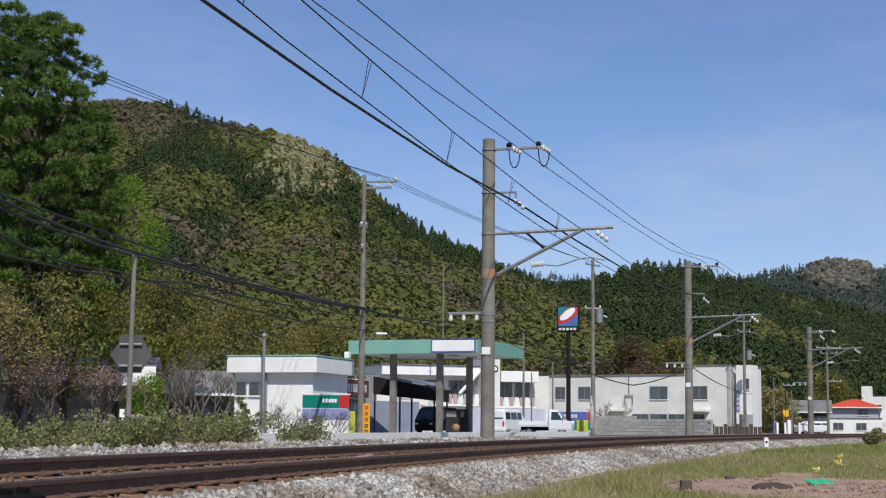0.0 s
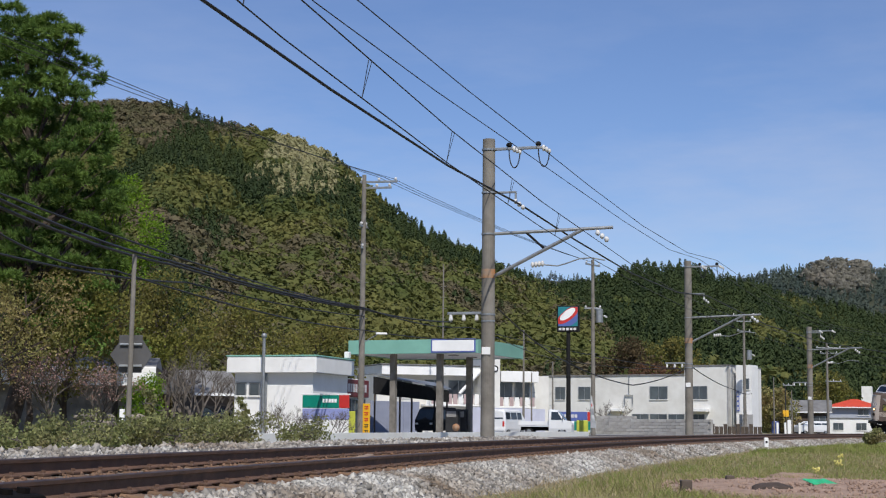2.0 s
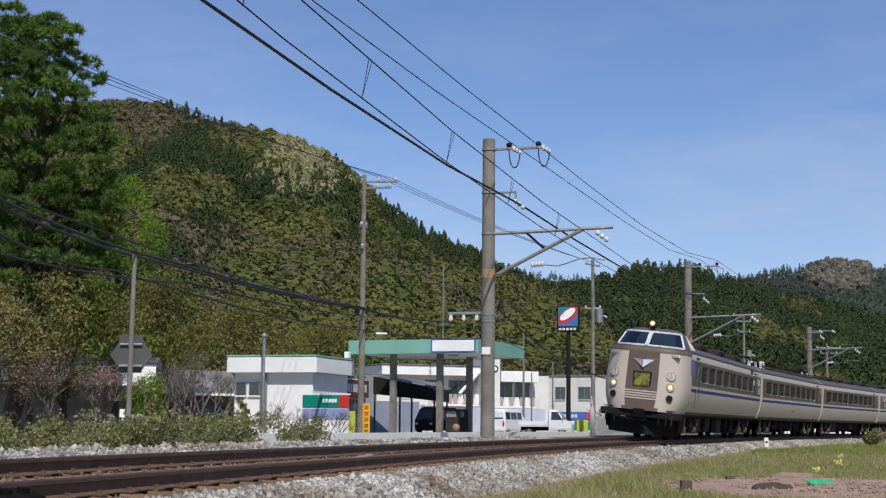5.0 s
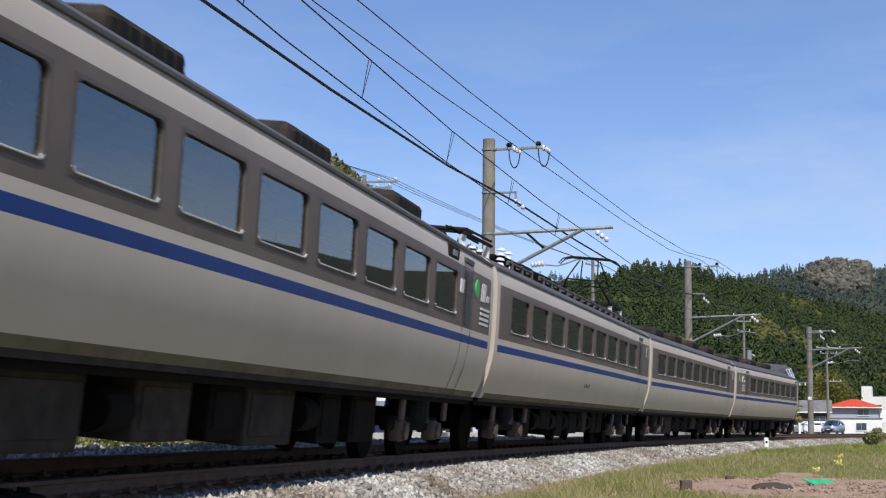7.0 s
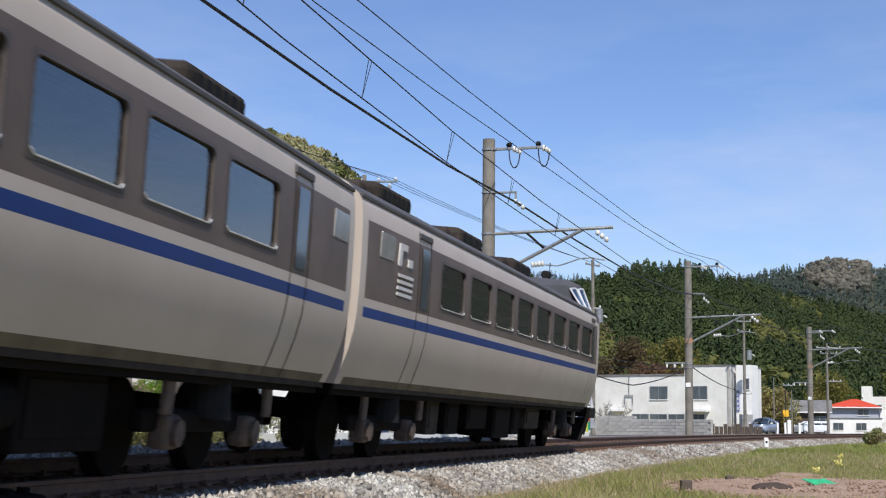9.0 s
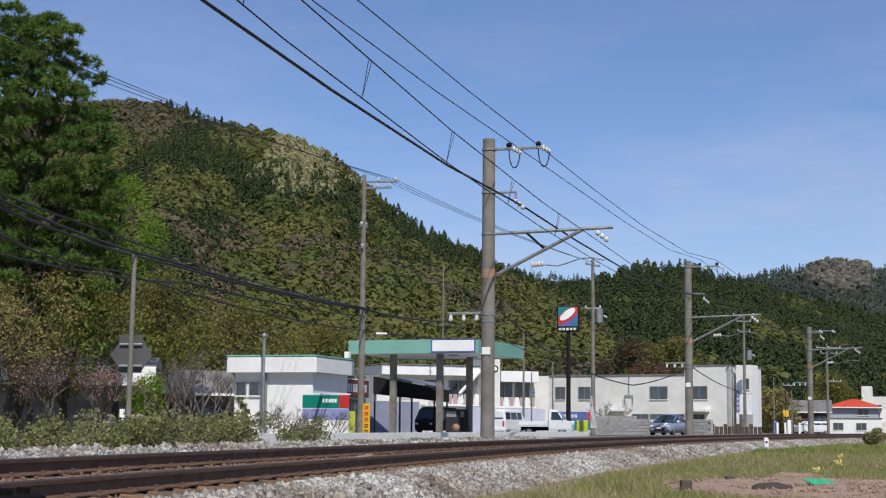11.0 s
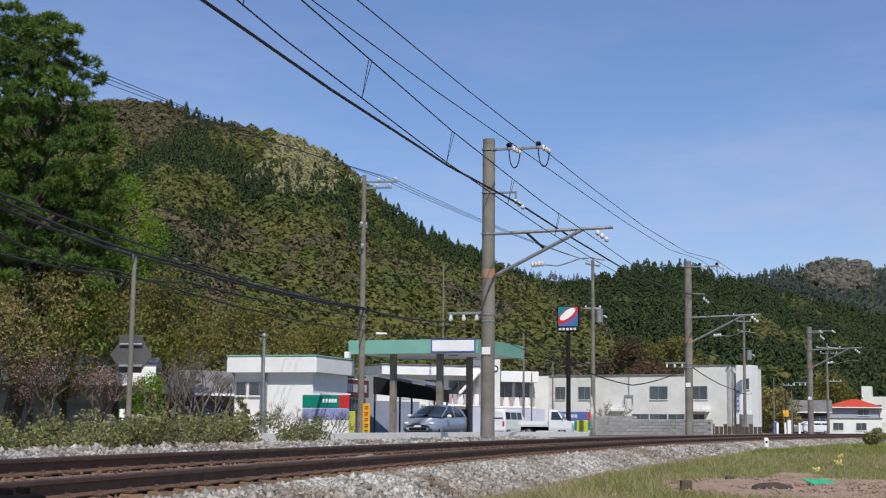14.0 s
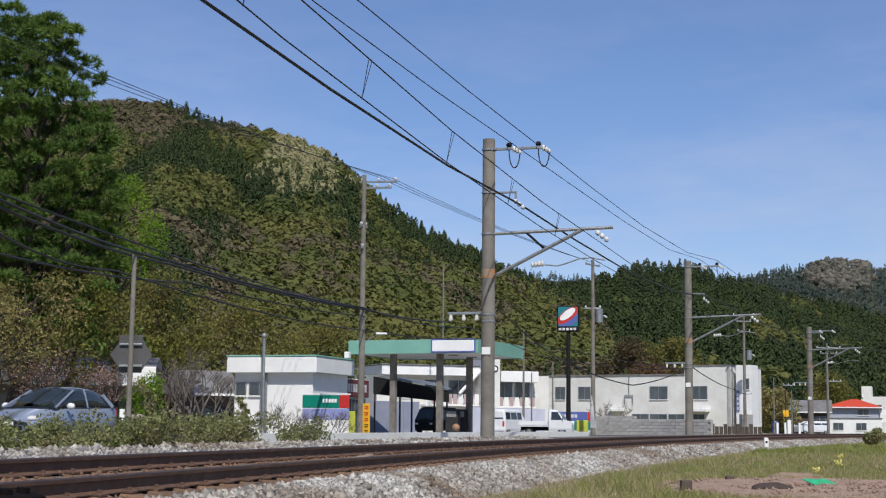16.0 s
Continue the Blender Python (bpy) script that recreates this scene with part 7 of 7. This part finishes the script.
def field_things():
    rng = np.random.default_rng(14)
    # bare soil patch with clods
    n, vs = 40, []
    for j in range(n):
        for i in range(n):
            x, y = 6.6 + (i / (n - 1) - 0.5) * 7.2, 24.5 + (j / (n - 1) - 0.5) * 11
            e = ((x - 6.6) / 3.3) ** 2 + ((y - 24.5) / 5.2) ** 2
            k = max(0.0, 1 - e)
            vs.append((x, y, ground_z(x, y) - 0.07 + 0.13 * min(1, k * 3) + 0.09 * k * (0.5 + noise.noise((x * 1.3, y * 0.9, 1))) + 0.03 * noise.noise((x * 5, y * 5, 2)) * min(1, k * 3)))
    fs = [(j * n + i, j * n + i + 1, (j + 1) * n + i + 1, (j + 1) * n + i) for j in range(n - 1) for i in range(n - 1)]
    tagged(link("soil_patch", vs, fs, M["soil"], smooth=True), "bare brown turned soil with low clods", "soil", kind="structure")
    base = np.array([(1, 0, 0), (-1, 0, 0), (0, 1, 0), (0, -1, 0), (0, 0, 1), (0, 0, -1)], float)
    tri = np.array([(0, 2, 4), (2, 1, 4), (1, 3, 4), (3, 0, 4), (2, 0, 5), (1, 2, 5), (3, 1, 5), (0, 3, 5)])
    V, F = [], []
    for k in range(1500):
        a, q = rng.uniform(0, 6.283), math.sqrt(rng.uniform(0, 0.95))
        x, y = 6.6 + 3.1 * q * math.cos(a), 24.5 + 5.0 * q * math.sin(a)
        s = rng.uniform(0.015, 0.045)
        V.append(base * rng.uniform(0.5, 1.2, (6, 1)) * s + np.array([x, y, ground_z(x, y) + 0.06 + 0.05 * (1 - q * q)]))
        F.append(tri + 6 * k)
    tagged(mesh_np("soil_clods", np.concatenate(V), np.concatenate(F), M["soil"]), "loose brown clods of soil", "soil clods", kind="stuff")
    def mound(p, r, h, label, name, m):
        bm = bmesh.new()
        blob(bm, (0, 0, 0), 1.0, 3)
        for v in bm.verts:
            v.co += v.co.normalized() * 0.25 * noise.noise(v.co * 2.2 + Vector((p[0], 0, 0)))
            v.co = Vector((v.co.x * r, v.co.y * r, v.co.z * h))
        o = tagged(part(name, bm, m, smooth=True), label, "soil heap")
        o.matrix_basis = Matrix.Translation((p[0], p[1], ground_z(p[0], p[1]) + 0.04))
    mound((5.12, 23.5, -0.59), 0.34, 0.13, "small heap of dark soil", "soil_heap", M["darksoil"])
    mound((7.24, 31.0, -0.56), 0.55, 0.10, "small heap of brown soil", "soil_heap", M["soil"])
    # green sheet
    x, y, _ = (6.21, 25.0, -0.59)
    bm = bmesh.new()
    g = bmesh.ops.create_grid(bm, x_segments=8, y_segments=4, size=0.5)
    for v in bm.verts:
        v.co = Vector((v.co.x * 0.40, v.co.y * 0.75, 0.015 + 0.05 * v.co.y + 0.03 * noise.noise(v.co * 4)))
    bmesh.ops.solidify(bm, geom=bm.faces[:], thickness=0.01)
    o = tagged(part("green_sheet", bm, M["tarp"]), "crumpled bright green plastic sheet on the soil", "sheet")
    o.matrix_basis = Matrix.Translation((x, y, ground_z(x, y) + 0.13))
    for p, r, z in (((8.13, 33.0, -0.56), 0.07, 0.12), ((10.44, 40.0, -0.62), 0.10, 0.12), ((10.49, 40.0, -0.47), 0.07, 0.30)):
        pr = random.Random(int(p[0] * 100))
        bm = bmesh.new()
        for _ in range(12):
            c = Vector((pr.uniform(-r, r), pr.uniform(-r, r), z + pr.uniform(-r, r) * 0.6))
            blob(bm, c, r * 0.33, 1)
        rod(bm, (0, 0, 0), (0, 0, z), 0.006, n=5)
        o = tagged(part("yellow_flower", bm, M["flower"]), "small clump of pale yellow flowers in the grass", "flower")
        o.matrix_basis = Matrix.Translation((p[0], p[1], ground_z(p[0], p[1])))
    # stumps
    for p, w, h in (((3.78, 23.5, -0.62), 0.085, 0.22), ((5.12, 27.0, -0.57), 0.075, 0.18)):
        o = tagged(part("stake", boxed((-w, -w, -0.05), (w, w, h), 0.02), M["darkwood"]), "short dark weathered stake in the grass", "stake", "stakes in the grass")
        o.matrix_basis = Matrix.Translation((p[0], p[1], ground_z(p[0], p[1])))
    x, y, _ = (15.18, 71.0, -0.57)
    k = empty("marker_stone", Matrix.Translation((x, y, -0.66)), "small white lineside marker post with a dark number mark", "marker post")
    part("post", boxed((-0.10, -0.08, 0), (0.10, 0.08, 0.62), 0.025), M["white"], k)
    part("print_mark", boxed((-0.05, -0.086, 0.36), (0.05, -0.081, 0.46)), M["dark"], k)
    # plank lying between the rails and a joint box by the near rail
    p, hd, side, up, nn = rail_at(128.5)
    f = side.cross(up)
    m = Matrix((f, side, up)).transposed().to_4x4()
    o = tagged(part("plank", boxed((-1.6, -0.06, -0.15), (1.6, 0.06, -0.10), 0.01), M["paleplank"]), "weathered pale plank lying between the rails", "plank")
    o.matrix_basis = Matrix.Translation(p) @ m @ pose(0, 0, 0.0, 0, 0, 8)
    p, hd, side, up, nn = rail_at(116.3)
    bm = bmesh.new()
    box(bm, (-0.35, 0.66, -0.17), (0.35, 0.95, -0.04), 0.03)
    for a in (-0.25, 0.0, 0.25):
        rod(bm, (a, 0.8, -0.05), (a, 0.8, 0.0), 0.05, n=8)
    o = tagged(part("track_box", bm, M["under"]), "dark grimy track fitting beside the near rail", "track fitting")
    o.matrix_basis = Matrix.Translation(p) @ m


M["redolive"] = leafmat("reddish_young_leaves", (0.24, 0.25, 0.075), (0.30, 0.21, 0.10), 0.35, 0.5)
M["budbrown"] = leafmat("brown_buds", (0.12, 0.085, 0.045), (0.095, 0.07, 0.035), 0.3, 0.3)
M["redbud"] = leafmat("reddish_buds", (0.155, 0.080, 0.045), (0.12, 0.07, 0.04), 0.3, 0.3)
M["darksoil"] = mat("damp_soil", (0.075, 0.052, 0.04), (0.05, 0.036, 0.028), 0.95, 6.0, 0.8)
M["paleplank"] = mat("weathered_plank", (0.32, 0.24, 0.17), (0.24, 0.17, 0.12), 0.85, 5.0, 0.2)
M["flower"] = mat("pale_yellow_petals", (0.75, 0.66, 0.20), (0.65, 0.55, 0.12), 0.6, 9.0)


# ---- vehicles ----
def loft(name, sections, material, parent, label="", smooth=True):
    """sections: (x, [(y, z), ...]) half outlines from the bottom to the top middle, mirrored."""
    vs, fs = [], []
    n = None
    for x, half in sections:
        ring = [(x, y, z) for y, z in half] + [(x, -y, z) for y, z in reversed(half)]
        n = len(ring)
        vs += ring
    for i in range(len(sections) - 1):
        for j in range(n):
            k = (j + 1) % n
            fs.append((i * n + j, i * n + k, (i + 1) * n + k, (i + 1) * n + j))
    fs.append(tuple(range(n)))
    fs.append(tuple(reversed(range(len(vs) - n, len(vs)))))
    o = link(name, vs, fs, material, parent, label, smooth)
    return o


def wheels(o, xs, half, r=0.30):
    for x in xs:
        for sg in (-1, 1):
            w = part("wheel", rodded((x, sg * (half - 0.2), r), (x, sg * half, r), r, n=22), M["black"], o)
            part("rim", rodded((x, sg * (half - 0.02), r), (x, sg * (half + 0.012), r), r * 0.62, n=18), M["steel"], w)


def hatchback():
    """Silver-blue hatchback, x forward, z from the road."""
    o = empty("hatchback_car", Matrix(), "silver-blue five-door hatchback driving along the road", "car")
    def sec(x, w, z0, zb, zt, tuck=0.06):
        return (x, [(w - 0.16, z0), (w - 0.03, z0 + 0.10), (w, (z0 + zb) / 2), (w - tuck, zb), (w - tuck - 0.10, zt), (0.0, zt + 0.02)])
    loft("body", [sec(2.18, 0.62, 0.34, 0.55, 0.58), sec(2.10, 0.74, 0.24, 0.62, 0.68), sec(1.8, 0.83, 0.2, 0.72, 0.79), sec(1.2, 0.86, 0.2, 0.84, 0.93), sec(0.7, 0.87, 0.2, 0.92, 0.98),
                  sec(-0.5, 0.87, 0.2, 0.94, 0.97), sec(-1.5, 0.86, 0.2, 0.96, 1.0), sec(-2.0, 0.82, 0.24, 0.98, 1.04), sec(-2.15, 0.70, 0.34, 0.9, 0.98)], M["silver"], o)
    line = ((1.30, 0.93, 0.945, 0.70), (0.95, 0.95, 1.10, 0.68), (0.55, 0.96, 1.28, 0.65), (0.15, 0.97, 1.42, 0.62), (-0.4, 0.97, 1.475, 0.61), (-1.0, 0.98, 1.44, 0.60), (-1.55, 1.0, 1.32, 0.57), (-1.95, 1.02, 1.17, 0.54), (-2.12, 1.0, 1.03, 0.52))
    loft("window_band", [(x, [(0.79, z0), (0.79 - (0.79 - w) * 0.55, z0 + (z1 - z0) * 0.6), (w, z1), (w * 0.7, z1 + 0.03), (0, z1 + 0.045)]) for x, z0, z1, w in line], M["carglass"], o, "dark tinted window band")
    loft("roof", [(x, [(w - 0.02, z1 - 0.045), (w + 0.012, z1 - 0.01), (w * 0.72, z1 + 0.045), (0, z1 + 0.06)]) for x, z0, z1, w in ((0.12, 0, 1.415, 0.62), (-0.4, 0, 1.475, 0.61), (-1.0, 0, 1.44, 0.60), (-1.5, 0, 1.335, 0.575), (-1.72, 0, 1.26, 0.56))], M["silver"], o)
    for sg in (-1, 1):
        for a, c, r in (((1.22, sg * 0.78, 0.95), (0.12, sg * 0.635, 1.42), 0.035), ((-0.42, sg * 0.80, 0.97), (-0.45, sg * 0.63, 1.47), 0.028), ((-1.75, sg * 0.79, 1.0), (-1.5, sg * 0.60, 1.33), 0.07), ((-2.1, sg * 0.62, 1.02), (-1.72, sg * 0.58, 1.26), 0.05)):
            part("pillar", rodded(a, c, r, n=6), M["silver"], o)
        mb = bmesh.new()
        blob(mb, (0.78, sg * 0.98, 1.0), 0.12, 2, (0.6, 1, 0.75))
        part("mirror", mb, M["carwhite"], o, "pale door mirror", True)
        hb = bmesh.new()
        blob(hb, (2.0, sg * 0.60, 0.66), 0.16, 2, (1.1, 0.9, 0.55))
        part("headlamp", hb, M["insul"], o, "clear headlamp", True)
        part("tail_lamp", boxed((-2.14, sg * 0.70 - 0.1, 0.75), (-2.0, sg * 0.70 + 0.06, 1.0), 0.03), M["signred"], o)
    part("grille", boxed((2.08, -0.42, 0.36), (2.20, 0.42, 0.48), 0.02), M["black"], o)
    part("number_plate", boxed((2.19, -0.17, 0.49), (2.205, 0.17, 0.58)), M["white"], o, "plain white plate")
    wheels(o, (1.35, -1.25), 0.83)
    return o


def box_van(name, label, m, paint, length=3.4, width=1.46, height=1.85, nosew=0.55, cat="van"):
    o = empty(name, m, label, cat)
    hl, hw = length / 2, width / 2
    def sec(x, zt, w):
        return (x, [(w - 0.05, 0.24), (w, 0.45), (w, 1.0), (w - 0.08, zt - 0.08), (w - 0.2, zt), (0, zt + 0.02)])
    loft("body", [sec(hl, 0.85, hw - 0.1), sec(hl - 0.06, 0.98, hw), sec(hl - nosew, height - 0.1, hw), sec(hl - nosew - 0.25, height, hw), sec(-hl + 0.1, height, hw), sec(-hl, height - 0.15, hw - 0.06)], M[paint], o, smooth=False)
    link("windscreen", [(hl - 0.08, hw - 0.16, 1.02), (hl - 0.08, -hw + 0.16, 1.02), (hl - nosew + 0.05, -hw + 0.2, height - 0.12), (hl - nosew + 0.05, hw - 0.2, height - 0.12)], [(0, 1, 2, 3)], M["carglass"], o)
    for sg in (-1, 1):
        for a, b in ((hl - nosew - 0.75, hl - nosew - 0.05), (-0.2 * length, hl - nosew - 0.85), (-hl + 0.2, -0.2 * length - 0.1)):
            link("side_window", [(a, sg * (hw + 0.004), 1.08), (b, sg * (hw + 0.004), 1.08), (b, sg * (hw - 0.06), height - 0.2), (a, sg * (hw - 0.06), height - 0.2)], [(0, 1, 2, 3)], M["carglass"], o)
        part("lamp", boxed((hl - 0.06, sg * (hw - 0.2) - 0.12, 0.68), (hl + 0.02, sg * (hw - 0.2) + 0.12, 0.82), 0.03), M["insul"], o)
        part("tail_lamp", boxed((-hl - 0.02, sg * (hw - 0.12) - 0.07, 0.6), (-hl + 0.03, sg * (hw - 0.12) + 0.07, 0.95), 0.02), M["signred"], o)
    link("rear_window", [(-hl - 0.006, -hw + 0.15, 1.1), (-hl - 0.006, hw - 0.15, 1.1), (-hl + 0.02, hw - 0.2, height - 0.22), (-hl + 0.02, -hw + 0.2, height - 0.22)], [(0, 1, 2, 3)], M["carglass"], o)
    part("bumper", boxed((-hl - 0.05, -hw + 0.03, 0.3), (-hl + 0.02, hw - 0.03, 0.5), 0.03), M[paint], o)
    wheels(o, (hl - 0.55, -hl + 0.6), hw - 0.02, 0.27)
    return o


def light_truck(m):
    o = empty("light_truck", m, "small white flatbed truck parked by the forecourt", "truck")
    hw = 0.72
    def sec(x, zt, w):
        return (x, [(w - 0.05, 0.28), (w, 0.5), (w, 1.0), (w - 0.06, zt - 0.07), (w - 0.16, zt), (0, zt + 0.02)])
    loft("cab", [sec(1.75, 0.72, hw - 0.1), sec(1.70, 0.88, hw), sec(1.25, 1.05, hw), sec(0.78, 1.68, hw), sec(0.30, 1.74, hw), sec(0.22, 1.70, hw)], M["carwhite"], o, smooth=False)
    link("windscreen", [(1.28, hw - 0.14, 1.08), (1.28, -hw + 0.14, 1.08), (0.82, -hw + 0.18, 1.64), (0.82, hw - 0.18, 1.64)], [(0, 1, 2, 3)], M["carglass"], o)
    for sg in (-1, 1):
        link("side_window", [(1.12, sg * (hw + 0.005), 1.06), (0.36, sg * (hw + 0.005), 1.06), (0.40, sg * (hw - 0.05), 1.58), (0.80, sg * (hw - 0.05), 1.58)], [(0, 1, 2, 3)], M["carglass"], o)
        part("lamp", boxed((1.68, sg * 0.55 - 0.12, 0.62), (1.76, sg * 0.55 + 0.12, 0.76), 0.03), M["insul"], o)
        part("side_board", boxed((-1.75, sg * hw - 0.03, 0.68), (0.15, sg * hw + 0.03, 0.96), 0.01), M["carwhite"], o)
        part("mirror", boxed((1.15, sg * (hw + 0.12) - 0.06, 1.1), (1.2, sg * (hw + 0.12) + 0.06, 1.32), 0.02), M["dark"], o)
    part("tail_board", boxed((-1.8, -hw, 0.68), (-1.75, hw, 0.96), 0.01), M["carwhite"], o)
    part("bed", boxed((-1.75, -hw, 0.6), (0.2, hw, 0.68), 0.01), M["carwhite"], o)
    part("chassis", boxed((-1.7, -0.4, 0.35), (1.2, 0.4, 0.6), 0.03), M["under"], o)
    part("guard_frame", boxed((0.14, -hw + 0.05, 0.96), (0.19, hw - 0.05, 1.72), 0.01), M["carwhite"], o)
    wheels(o, (1.1, -1.1), 0.7, 0.27)
    return o


M["carglass"] = mat("car_window_glass", (0.035, 0.045, 0.055), (0.02, 0.028, 0.035), 0.05, 0.7)
CAR = []
BEE = []


def parked():
    x, y, _ = (4.41, 104.0, -0.02)
    box_van("kei_van", "small white van parked at the forecourt, seen from behind", Matrix.Translation((x, y, GZ)) @ pose(0, 0, 0, 0, 0, 62), "carwhite", 3.3, 1.46, 1.75)
    x, y, _ = (7.02, 101.0, 0.02)
    light_truck(Matrix.Translation((x, y, GZ)) @ pose(0, 0, 0, 0, 0, -12))
    x, y, _ = (-0.38, 112.0, -0.1)
    box_van("black_van", "black van parked under the canopy", Matrix.Translation((x, y, GZ)) @ pose(0, 0, 0, 0, 0, -120), "black", 3.6, 1.6, 1.95)
    x, y, _ = (43.93, 180.0, -0.07)
    box_van("parked_car", "pale parked car by the crossing", Matrix.Translation((x, y, GZ)) @ pose(0, 0, 0, 0, 0, -160), "carwhite", 4.0, 1.6, 1.5, 1.0, "car")
    x, y, _ = (-11.88, 82.0, 0.54)
    box_van("parked_car", "dark car parked beside the kiosk", Matrix.Translation((x, y, GZ)) @ pose(0, 0, 0, 0, 0, -100), "black", 3.9, 1.6, 1.55, 0.9, "car")


def insect():
    o = empty("flying_insect", pose(0, -3, 0.4), "small dark flying insect with blurred wings", "insect")
    b = bmesh.new()
    blob(b, (0, 0, 0), 0.0045, 2, (1.5, 0.9, 0.9))
    blob(b, (0.0075, 0, 0.001), 0.003, 2)
    part("body", b, M["black"], o, "", True)
    for sg in (-1, 1):
        bm = bmesh.new()
        bm.faces.new([bm.verts.new(p) for p in ((0.002, 0, 0.003), (0.005, sg * 0.009, 0.006), (-0.001, sg * 0.011, 0.006), (-0.004, sg * 0.003, 0.003))])
        bmesh.ops.solidify(bm, geom=bm.faces[:], thickness=0.0003)
        part("wing", bm, M["dark"], o)
    return o


# ---- motion ----
def train_s(t):
    """Place of the first coupling along the line."""
    return float(np.interp(t, [0, 2.3, 3.0, 3.5, 4.0, 6.3, 7.0, 7.5, 8.0, 8.5, 9.0, 16.0], [298.5, 244.5, 228.3, 216.5, 204.4, 147.8, 130.9, 118.5, 106.3, 94.1, 81.7, -89.0]))


def motions():
    ahead = [-10.25, 10.25, 30.75, 51.25]
    for i, c in enumerate(TRAIN):
        rows = []
        for k in range(0, 33):
            t = k * 0.5
            s = train_s(t) + ahead[i]
            s = max(s, 12.0 + ahead[i])
            a, b = rail_at(s - 7.0), rail_at(s + 7.0)
            f = (a[0] - b[0]).normalized()
            if i == 3:
                f = -f
            mid = (a[0] + b[0]) / 2
            up = rail_at(s)[3]
            left = up.cross(f).normalized()
            up = f.cross(left)
            m = Matrix((f, left, up)).transposed().to_4x4()
            rows.append((t, Matrix.Translation(mid) @ m))
        walk(c, rows)
    # the hatchback comes along the road towards the camera
    def road_x(y):
        return float(np.interp(y, [20, 43, 50.6, 59.3, 67.8, 73.8, 88.7, 95, 101.5, 112, 150, 300], [-17.5, -11.0, -8.6, -5.87, -2.75, -0.45, 5.6, 8.2, 11, 15.4, 34, 112]))
    rows = []
    for k in range(0, 33):
        t = k * 0.5
        y = float(np.interp(t, [0, 11.3, 12, 12.5, 13, 14, 14.5, 15, 15.5, 16], [259, 112, 101.5, 95, 88.6, 74.2, 66.9, 59.2, 50.8, 43]))
        dx = road_x(y + 5) - road_x(y - 5)
        rows.append((t, Matrix.Translation((road_x(y), y, GZ + 0.02)) @ pose(0, 0, 0, 0, 0, math.degrees(math.atan2(-10, -dx)))))
    walk(CAR[0], rows)
    # the flag's pieces swing in the wind
    for k, o in enumerate(FLAG):
        walk(o, [(i * 0.5, pose(0, 0, 0, 0, 0, -20 + (8 + 5 * k) * math.sin(i * 1.35 - 0.5 * k) + 9 * math.sin(i * 0.6))) for i in range(33)])
    # the insect crosses close to the lens
    def near(a, b, d):
        return VIEW @ Vector((a * d, b * d, -d))
    q = [(0, near(-0.6, 0.9, 1.7)), (11.8, near(-0.12, 0.40, 1.7)), (12.0, near(0.122, 0.135, 1.7)), (12.1, near(0.2215, 0.051, 1.7)), (12.3, near(0.44, -0.10, 1.7)), (16, near(1.2, -0.1, 2.4))]
    walk(BEE[0], [(t, Matrix.Translation(p) @ pose(0, 0, 0, 25, 20, 30)) for t, p in q])


build_ground()
build_hills()
build_line()
TRAIN.extend(build_train())
build_canopy()
build_kiosk()
board_sign()
totem()
low_walls()
shed()
middle_house()
long_building()
flag_banner()
village()
build_poles()
build_cables()
parked()
CAR.append(hatchback())
CAR[0].scale = (1.05, 1.05, 1.05)
BEE.append(insect())
roadside_plants()
field_things()
grasses()
scatter_stones()
block_walls()
build_track()
motions()
